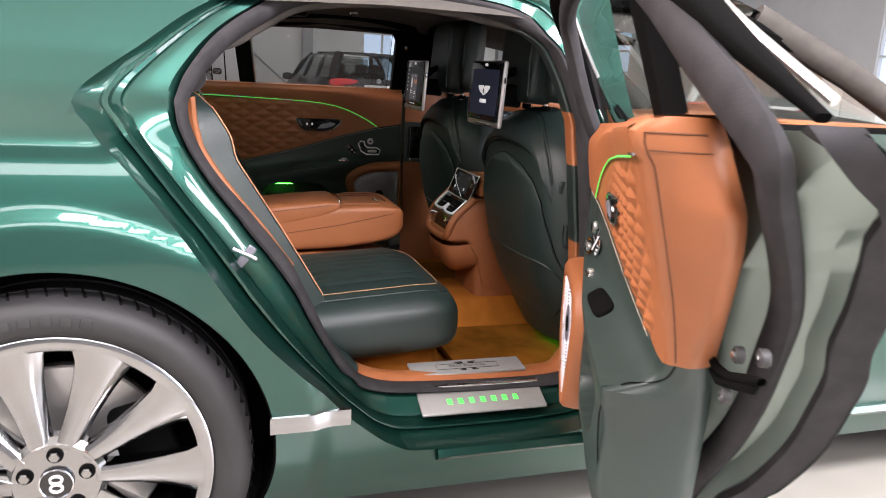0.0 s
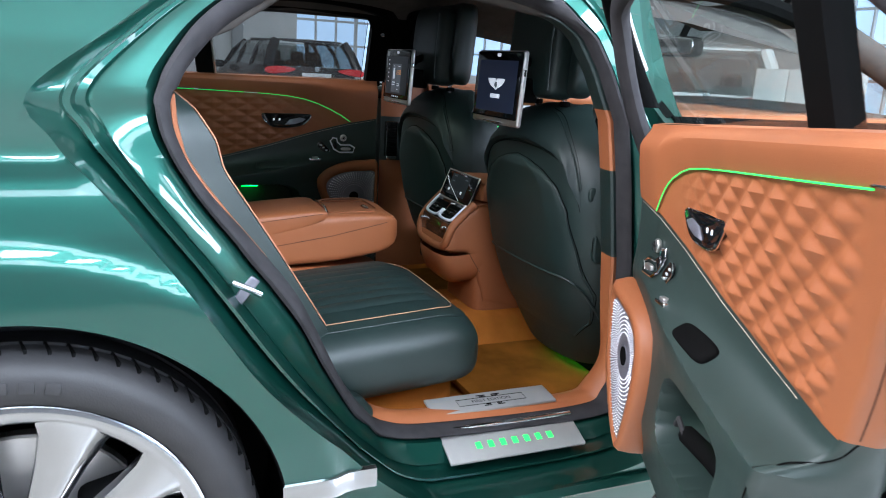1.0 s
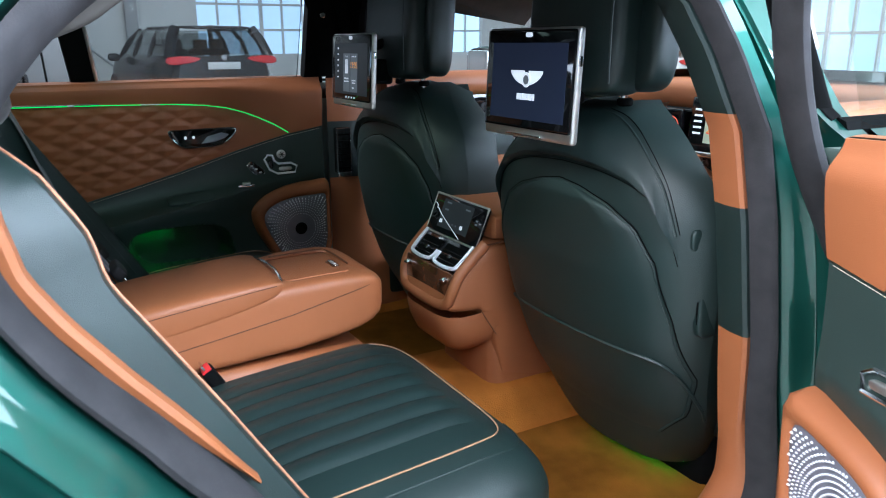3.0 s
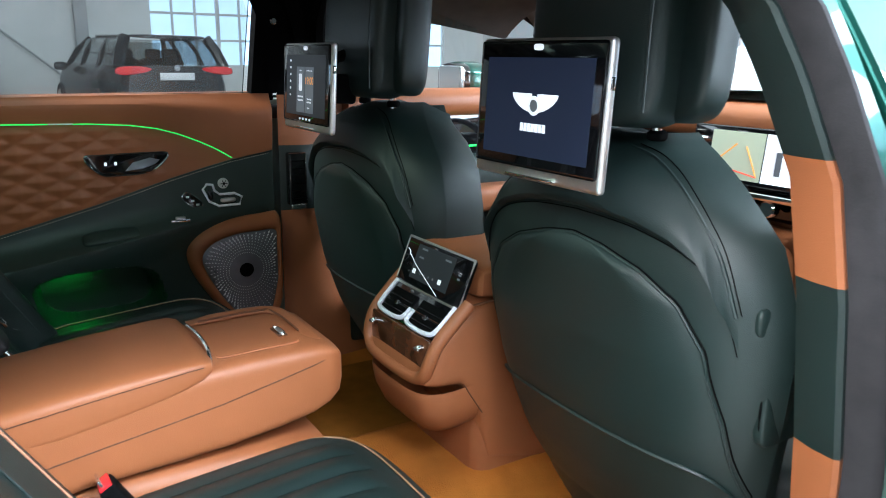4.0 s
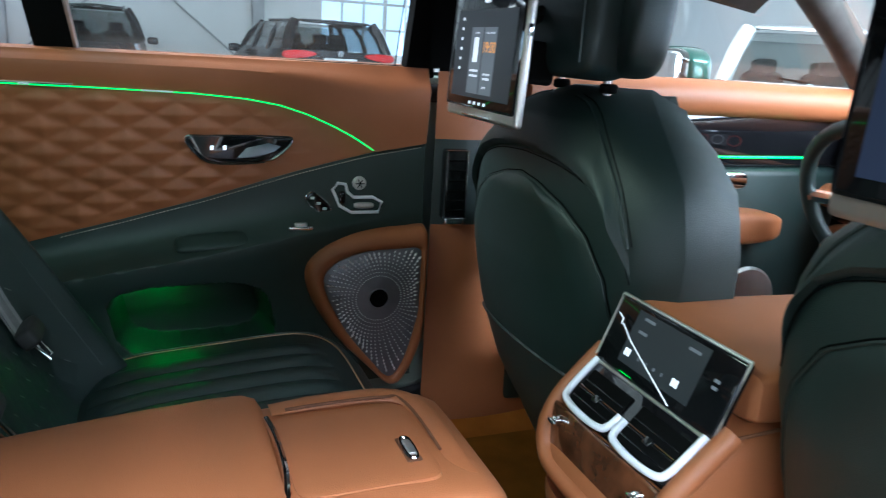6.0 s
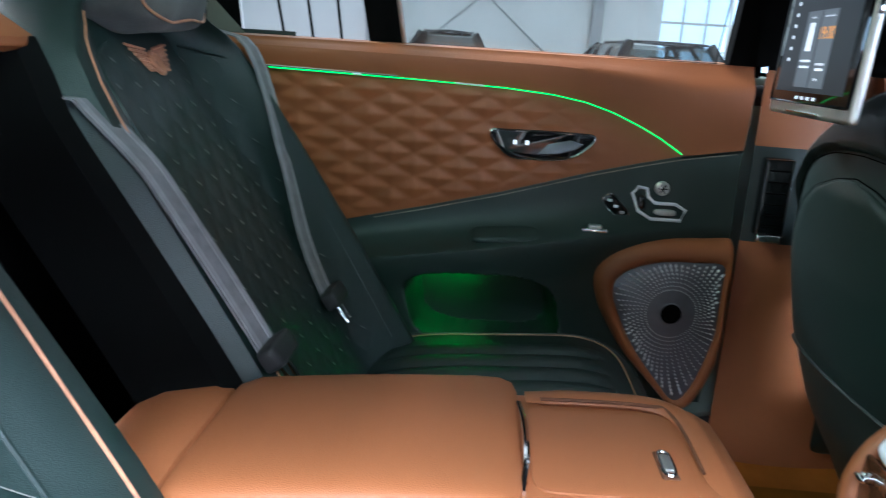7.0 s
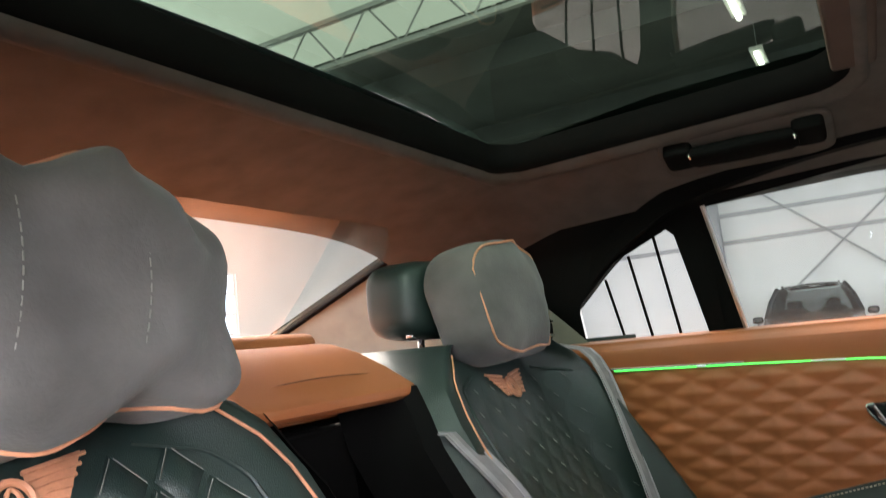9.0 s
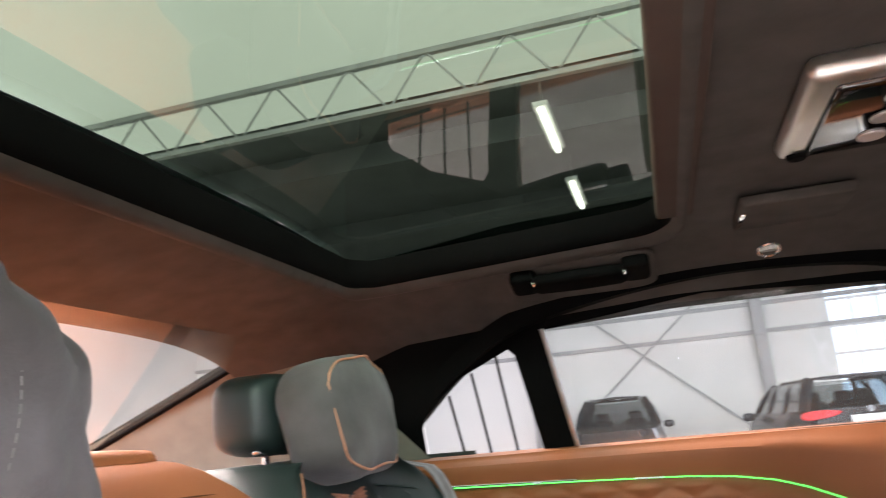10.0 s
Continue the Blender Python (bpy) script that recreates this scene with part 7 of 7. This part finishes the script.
# ---------- front cabin seen past the seats ----------
def front_cabin():
    dash = thing("dashboard", "tan topped dashboard with black fascia and screens", "dashboard")
    part("top_pad", pillow((2.38, 0.0, 1.045), (0.22, 0.74, 0.055), 0.5, 0.2, 56, 16), TAN, dash, "tan leather dashboard top")
    part("fascia", rbox((2.16, -0.72, 0.80), (2.32, 0.72, 1.025), 0.03), GLOSS_BLACK, dash)
    part("knee_pad", rbox((2.14, -0.72, 0.55), (2.36, 0.72, 0.80), 0.04), TAN, dash)
    sm = pose(2.142, 0.075, 0.975, 0, 6, 0)
    scr = part("centre_display", rbox((-0.008, -0.165, -0.075), (0.01, 0.165, 0.075), 0.006, sm), GLOSS_BLACK, dash, "wide screen with a pale parking camera picture")
    part("picture", rbox((-0.0095, -0.06, -0.062), (-0.0082, 0.10, 0.062), 0, sm), SCREEN_GREENISH, scr)
    part("side_picture", rbox((-0.0095, -0.150, -0.062), (-0.0082, -0.064, 0.062), 0, sm), SCREEN_WHITE, scr)
    part("car_picture", rbox((-0.0105, -0.115, -0.04), (-0.0095, -0.098, 0.02), 0.0, sm), SCREEN_GREY, scr)
    for a, b in (((0.09, -0.03), (0.02, 0.03)), ((-0.05, -0.05), (-0.01, 0.025))):
        part("guide_line", tube(bmesh.new(), [sm @ Vector((-0.0105, *a)), sm @ Vector((-0.0105, *b))], 0.002, 4), SCREEN_ORANGE, scr)
    part("stop_line", tube(bmesh.new(), [sm @ Vector((-0.0105, 0.09, -0.03)), sm @ Vector((-0.0105, -0.05, -0.05))], 0.002, 4), SCREEN_RED, scr)
    for k in range(5):
        part("menu_bar", rbox((-0.0105, 0.115, 0.035 - 0.018 * k), (-0.0095, 0.145, 0.041 - 0.018 * k), 0, sm), SCREEN_WHITE, scr)
    part("chrome_ledge", rbox((2.10, -0.14, 0.875), (2.16, 0.27, 0.892), 0.006), CHROME, dash)
    for y in (-0.03, 0.07, 0.17):
        part("round_knob", disc(bmesh.new(), (2.12, y, 0.855), "x", 0.022, 0.03, 20, 0.004), CHROME, dash)
    # driver's instruments
    ins = part("instrument_display", rbox((2.13, 0.27, 0.90), (2.15, 0.55, 1.01), 0.006), GLOSS_BLACK, dash, "lit instrument display")
    part("dial_picture", rbox((2.1285, 0.32, 0.92), (2.1295, 0.44, 0.99), 0), SCREEN_GREY, ins)
    for y, mat in ((0.31, SCREEN_RED), (0.39, SCREEN_WHITE), (0.47, SCREEN_RED)):
        part("dial", tube(bmesh.new(), [(2.1285, y + 0.03 * math.cos(a), 0.955 + 0.03 * math.sin(a)) for a in np.linspace(0, 2 * math.pi, 20, endpoint=False)], 0.002, 4, True), mat, ins)
    for s in (-1, 1):
        part("wing_roll", tube(bmesh.new(), [(2.13, s * 0.14, 0.80), (2.08, s * 0.22, 0.86), (2.09, s * 0.40, 0.875), (2.14, s * 0.70, 0.87)], 0.03, 10), TAN, dash)
    wheel_root = thing("steering_wheel", "dark leather steering wheel with chrome accents", "steering wheel")
    wm = pose(1.93, 0.385, 0.90, 0, -24, 0)
    part("rim", tube(bmesh.new(), [wm @ Vector((0, 0.18 * math.cos(a), 0.18 * math.sin(a))) for a in np.linspace(0, 2 * math.pi, 40, endpoint=False)], 0.016, 10, True), GREEN_HIDE, wheel_root)
    part("boss", pillow(wm @ Vector((0.02, 0, -0.01)), (0.03, 0.07, 0.06), 0.5, 0.5, m=wm.to_3x3().to_4x4()), GREEN_HIDE, wheel_root)
    for a in (0, 180, 270):
        e = Vector((0, 0.17 * math.cos(math.radians(a)), 0.17 * math.sin(math.radians(a))))
        part("spoke", tube(bmesh.new(), [wm @ Vector((0.015, 0, 0)), wm @ e], 0.014, 8), CHROME, wheel_root)
    for s in (-1, 1):
        d = thing("front_door_trim", "front door trim with tan top, black band and light guide", "door trim", "front doors")
        part("top_roll", tube(bmesh.new(), [(1.31, s * 0.745, 1.085), (1.8, s * 0.75, 1.085), (2.2, s * 0.745, 1.08)], 0.042, 12), TAN, d)
        part("middle_band", rbox((1.31, s * 0.735, 0.93), (2.2, s * 0.765, 1.06), 0.01), GLOSS_BLACK, d)
        part("light_guide", tube(bmesh.new(), [(1.36, s * 0.732, 0.955), (2.1, s * 0.732, 0.955)], 0.003, 6), LED, d)
        part("lower_panel", rbox((1.31, s * 0.72, 0.40), (2.2, s * 0.765, 0.93), 0.02), GREEN_HIDE, d)
        part("arm_pad", pillow((1.72, s * 0.70, 0.80), (0.26, 0.055, 0.04), 0.5, 0.4), TAN, d)
        part("inner_handle", pillow((1.85, s * 0.73, 0.90), (0.06, 0.012, 0.022), 0.6, 0.5), CHROME, d)
        part("speaker", disc(bmesh.new(), (1.95, s * 0.722, 0.60), "y", 0.09, 0.02, 32, 0.006), BRUSHED, d)
    outer = part("door_mirror", pillow((1.90, 1.03, 1.13), (0.05, 0.095, 0.072), 0.6, 0.5), PAINT, sedan, "green exterior door mirror")
    part("mirror_rim", pillow((1.862, 1.03, 1.13), (0.02, 0.088, 0.066), 0.5, 0.5), GLOSS_BLACK, outer)
    part("mirror_glass", pillow((1.846, 1.03, 1.13), (0.006, 0.08, 0.058), 0.3, 0.6), CHROME, outer)
    part("mirror_arm", tube(bmesh.new(), [(1.92, 0.95, 1.10), (1.96, 0.84, 1.085)], 0.022, 8), GLOSS_BLACK, outer)
    mir = thing("interior_mirror", "rear-view mirror hanging from the windscreen", "mirror")
    part("housing", pillow((1.93, -0.0, 1.30), (0.022, 0.115, 0.034), 0.5, 0.4), MATT_BLACK, mir)
    part("mirror_face", pillow((1.906, -0.0, 1.30), (0.004, 0.106, 0.028), 0.5, 0.4), CHROME, mir)
    part("stalk", tube(bmesh.new(), [(1.94, 0, 1.32), (1.97, 0, 1.385)], 0.012, 8), MATT_BLACK, mir)
    vis = thing("sun_visor", "pale folded sun visor under the roof edge", "sun visor", "sun visors")
    part("flap", rbox((-0.08, -0.19, -0.012), (0.08, 0.19, 0.012), 0.01), GREY_HEADLINING, vis)
    part("pivot", tube(bmesh.new(), [(0.06, -0.2, 0), (0.08, -0.24, 0.01)], 0.006, 6), MATT_BLACK, vis)
    vis.matrix_world = pose(1.80, -0.36, 1.372, 0, 14, 0)
    copy_thing(vis, pose(1.80, 0.36, 1.372, 0, 14, 0))


front_cabin()


# ---------- roof fittings ----------
def roof_fittings():
    grab = thing("grab_handle", "black folding grab handle over the door", "grab handle", "grab handles")
    part("recess", pillow((0, -0.001, -0.004), (0.125, 0.006, 0.056), 0.35, 0.3), HEADLINING, grab)
    part("bar", lofted(((-0.078, 0.008, 0.004, 0.036), (-0.066, 0.010, -0.002, 0.040), (0.0, 0.011, -0.004, 0.042), (0.066, 0.010, -0.002, 0.040), (0.078, 0.008, 0.004, 0.036)), 0.6, 24), MATT_BLACK, grab).matrix_local = pose(0, -0.022, 0)
    for x in (-0.092, 0.092):
        b = part("bracket", pillow((x, -0.012, 0.018), (0.022, 0.014, 0.026), 0.4, 0.4), MATT_BLACK, grab)
        part("hinge_pin", tube(bmesh.new(), [(x * 0.8, -0.030, 0.030), (x * 0.8, -0.031, 0.040)], 0.0016, 5), CHROME, b)
    grab.matrix_world = pose(0.555, 0.545, 1.405, 68, 0, 0)
    copy_thing(grab, pose(0.555, -0.545, 1.405, -68, 0, 0) @ pose(0, 0, 0, 0, 0, 180))
    con = thing("roof_console", "black roof console with chrome frame and lamps", "roof console")
    part("frame", rbox((0.825, -0.035, 1.435), (0.985, 0.195, 1.462), 0.012), BRUSHED, con)
    part("face", rbox((0.850, -0.015, 1.429), (0.98, 0.172, 1.442), 0.006), GLOSS_BLACK, con)
    for y in (0.02, 0.075, 0.13):
        part("lamp_lens", disc(bmesh.new(), (0.91, y, 1.4285), "z", 0.014, 0.004, 20, 0.001), BRUSHED, con)
    part("round_grip", disc(bmesh.new(), (0.845, 0.178, 1.436), "z", 0.012, 0.012, 16, 0.003), MATT_BLACK, con)
    van = thing("vanity_mirror", "black flap of a folded roof vanity mirror", "mirror flap")
    part("flap", rbox((0.80, 0.36, 1.430), (0.95, 0.52, 1.446), 0.004), HEADLINING, van)
    part("chrome_pull", rbox((0.802, 0.40, 1.427), (0.810, 0.47, 1.434), 0.002), CHROME, van)
    lam = thing("reading_lamp", "small round chrome reading lamp in the roof", "lamp")
    part("ring", tube(bmesh.new(), [(0.855 + 0.016 * math.cos(a), 0.565 + 0.016 * math.sin(a), head_height(0.855, 0.565 + 0.016 * math.sin(a)) - 0.002) for a in np.linspace(0, 2 * math.pi, 24, endpoint=False)], 0.003, 6, True), CHROME, lam)
    part("lens", disc(bmesh.new(), (0.855, 0.565, head_height(0.855, 0.565) - 0.001), "z", 0.013, 0.006, 20), WHITE_PAINT, lam)
    anc = thing("belt_guide", "black seat belt guide with chrome slots", "belt guide")
    part("body", rbox((0.12, 0.615, 1.135), (0.165, 0.665, 1.175), 0.008), MATT_BLACK, anc)
    for z in (1.14, 1.165):
        part("slot", rbox((0.16, 0.62, z), (0.168, 0.66, z + 0.006), 0.002), CHROME, anc)
    foot = part("footwell_lamp", rbox((1.355, -0.535, 0.416), (1.41, -0.33, 0.420), 0.001), glowing("green_footwell_lamp", (0.02, 0.9, 0.05), 30.0), sedan)


roof_fittings()


# ---------- other cars in the hall ----------
def parked_car(name, label, paint, m, length, width, height, wagon, tail=True):
    root = thing(name, label, "car", "parked cars")
    hl, hw = length / 2, width / 2

    def section(x):
        """Belt height, roof height (or belt), half widths."""
        t = x / hl
        belt = (1.03 if wagon else 0.92) - 0.10 * smoothstep(0.35, 1.0, t)
        if wagon:
            up = smoothstep(-0.985, -0.80, t) * (1 - smoothstep(0.12, 0.46, t))
        else:
            up = smoothstep(-0.80, -0.30, t) * (1 - smoothstep(0.12, 0.46, t))
        return belt, belt + (height - belt) * up, hw * (1 - 0.14 * smoothstep(0.6, 1.0, abs(t)))

    lower, upper = [], []
    for x in np.linspace(-hl, hl, 44):
        b, r, w = section(x)
        end = 1 - 0.10 * smoothstep(0.93, 1.0, abs(x) / hl)
        lower.append([(x, w * sy * end, z) for sy, z in ((-0.9, 0.2), (-1, 0.32), (-1.0, 0.55), (-0.985, 0.75), (-0.9, b), (0.9, b), (0.985, 0.75), (1.0, 0.55), (1, 0.32), (0.9, 0.2))])
        upper.append([(x, w * sy, b - 0.02 + (r - b + 0.02) * k) for sy, k in ((-0.90, 0), (-0.80, 0.45), (-0.67, 0.86), (-0.54, 0.98), (0, 1.03), (0.54, 0.98), (0.67, 0.86), (0.80, 0.45), (0.90, 0))])
    bm = bmesh.new()
    skin(bm, lower, True, True)
    part("body", bm, paint, root)
    bm = bmesh.new()
    first, last = (-0.86, 0.16) if wagon else (-0.34, 0.16)
    skin(bm, [row[2:7] for row in upper if first * hl < row[0][0] < last * hl], closed=False)
    part("roof", bm, paint, root)
    part("cabin_floor", rbox((-0.9 * hl, -0.8 * hw, 0.70), (0.4 * hl, 0.8 * hw, 0.80), 0.02), MATT_BLACK, root)
    tail_x, rear_top = (-0.965, -0.85) if wagon else (-0.72, -0.33)
    belt = section(-0.5 * hl)[0]
    for s in (-1, 1):
        for (xa, xb, r) in ((tail_x + 0.03, rear_top + 0.02, 0.085), (-0.46, -0.42, 0.035), (0.0, -0.03, 0.035), (0.45, 0.14, 0.045)):
            za = section(xa * hl)[0]
            part("pillar", tube(bmesh.new(), [(xa * hl, s * 0.90 * hw * (0.95 if xa < -0.8 else 1), za - 0.03), ((xa + xb) / 2 * hl, s * 0.80 * hw * (0.96 if xa < -0.8 else 1), (za + height) / 2), (xb * hl, s * 0.66 * hw, height - 0.05)], r, 8), paint, root)
        bm = bmesh.new()
        rows = []
        for x in np.linspace(tail_x * hl * 0.97, 0.42 * hl, 18):
            t = x / hl
            top = height - 0.05 - (height - belt) * max(0, (t - 0.14) / 0.31) - (height - belt) * max(0, (rear_top - t) / (rear_top - tail_x) if t < rear_top else 0) * 0.9
            rows.append([(x, s * hw * (0.885 - 0.20 * k * (top - belt) / (height - belt)), belt + (top - belt) * k) for k in (0, 0.5, 1)])
        skin(bm, rows, closed=False)
        part("side_glass", bm, CAR_GLASS, root)
        part("door_mirror", pillow((0.34 * hl, s * (hw + 0.09), 0.98), (0.07, 0.1, 0.07), 0.6, 0.6), paint, root)
        for x in (-0.35 * hl, 0.05 * hl):
            seat_back = part("seat_back", pillow((x, s * 0.36, 0.92), (0.09, 0.24, 0.22), 0.5, 0.5), MATT_BLACK, root)
            part("head_rest", pillow((x - 0.02, s * 0.36, 1.20), (0.05, 0.13, 0.09), 0.5, 0.5), MATT_BLACK, seat_back)
    back = bmesh.new()
    skin(back, [[((tail_x + (rear_top - tail_x) * k) * hl - 0.03 * (1 - y * y), hw * y * (0.84 - 0.22 * k), belt - 0.02 + (height - 0.06 - belt) * k) for y in np.linspace(-1, 1, 11)] for k in (0, 0.33, 0.66, 1)], closed=False)
    part("rear_glass", back, CAR_GLASS, root)
    front = bmesh.new()
    skin(front, [[((0.47 - 0.31 * k) * hl + 0.05 * (1 - y * y), hw * y * (0.86 - 0.24 * k), belt - 0.05 + (height - 0.04 - belt) * k) for y in np.linspace(-1, 1, 11)] for k in (0, 0.5, 1)], closed=False)
    part("windscreen", front, CAR_GLASS, root)
    if wagon:
        part("tail_spoiler", lofted(((-0.925 * hl, 0.52 * hw, height - 0.055, height - 0.03), (-0.89 * hl, 0.58 * hw, height - 0.06, height - 0.005), (-0.82 * hl, 0.60 * hw, height - 0.05, height + 0.0)), 0.5), paint, root)
        part("wiper", tube(bmesh.new(), [(-hl * 0.975, 0.0, belt + 0.02), (-hl * 0.96, 0.30, belt + 0.05)], 0.012, 6), MATT_BLACK, root)
    part("front_grille", rbox((hl - 0.02, -0.35, 0.52), (hl + 0.012, 0.35, 0.72), 0.02), GLOSS_BLACK, root)
    for s in (-1, 1):
        zl = 0.97 if wagon else 0.83
        wedge = spline([(0.42, 0.03, 0), (0.60, 0.055, 0), (0.84, 0.05, 0), (0.93, 0.02, 0), (0.935, -0.05, 0), (0.80, -0.075, 0), (0.56, -0.045, 0), (0.43, -0.01, 0)], 28, True)
        part("tail_lamp", plate(bmesh.new(), wedge[:, :2], lambda a, b, h: Vector((-hl * (1.0 - 0.10 * max(0, a - 0.55) ** 1.5) - 0.005 - h, s * hw * a, zl + b)), 0.05, 0.02), TAIL_RED, root, "red wedge-shaped tail lamp")
        part("head_lamp", pillow((hl * 0.95, s * hw * 0.68, 0.68), (0.08, 0.16, 0.06), 0.6, 0.6), PLATE_WHITE, root)
        for x in (-0.58 * hl, 0.62 * hl):
            t = part("wheel", disc(bmesh.new(), (x, s * (hw - 0.09), 0.34), "y", 0.34, 0.22, 36, 0.03), RUBBER, root)
            part("rim", disc(bmesh.new(), (x, s * (hw - 0.01), 0.34), "y", 0.23, 0.08, 30, 0.02), ALLOY, t)
    part("number_plate", rbox((-hl - 0.012, -0.26, 0.82 if wagon else 0.66), (-hl + 0.02, 0.26, 0.93 if wagon else 0.77), 0.004), PLATE_WHITE, root)
    part("badge", disc(bmesh.new(), (-hl - 0.01, 0, 1.0 if wagon else 0.86), "x", 0.045, 0.02, 20), CHROME, root)
    part("bumper_strip", rbox((-hl - 0.02, -hw * 0.7, 0.36), (-hl + 0.05, hw * 0.7, 0.42), 0.01), CHROME, root)
    for s in (-1, 1):
        part("roof_rail", tube(bmesh.new(), [(-0.7 * hl, s * 0.56 * hw, height - 0.02), (0.1 * hl, s * 0.56 * hw, height + 0.0)], 0.018, 8), GLOSS_BLACK, root)
    root.matrix_world = m
    return root


parked_car("parked_wagon", "dark grey estate car parked by the wall", DARK_PAINT, pose(3.08, 13.15, 0, 0, 0, 95), 4.5, 1.88, 1.49, True)
parked_car("parked_suv", "dark off-road car parked beside the white wall", DARK_PAINT, pose(-0.42, 16.3, 0, 0, 0, 272), 4.3, 1.85, 1.60, True)
parked_car("parked_suv", "white off-road car seen through the windows", WHITE_PAINT, pose(8.4, 7.2, 0, 0, 0, 50), 4.8, 1.95, 1.62, True)
parked_car("parked_sedan", "brown saloon car parked beside a white cabinet", BROWN_PAINT, pose(10.4, 2.9, 0, 0, 0, 12), 4.7, 1.85, 1.45, False)
cabinet = thing("steel_cabinet", "pale grey steel cabinet with a small black lock", "cabinet")
part("carcass", rbox((7.0, 3.75, 0.05), (7.6, 4.75, 1.36), 0.01), WHITE_PAINT, cabinet)
part("cabinet_door", rbox((6.975, 3.77, 0.1), (7.0, 4.24, 1.34), 0.006), WHITE_PAINT, cabinet)
part("cabinet_door", rbox((6.975, 4.26, 0.1), (7.0, 4.73, 1.34), 0.006), WHITE_PAINT, cabinet)
part("lock", rbox((6.96, 4.19, 0.82), (6.98, 4.22, 0.9), 0.003), MATT_BLACK, cabinet)
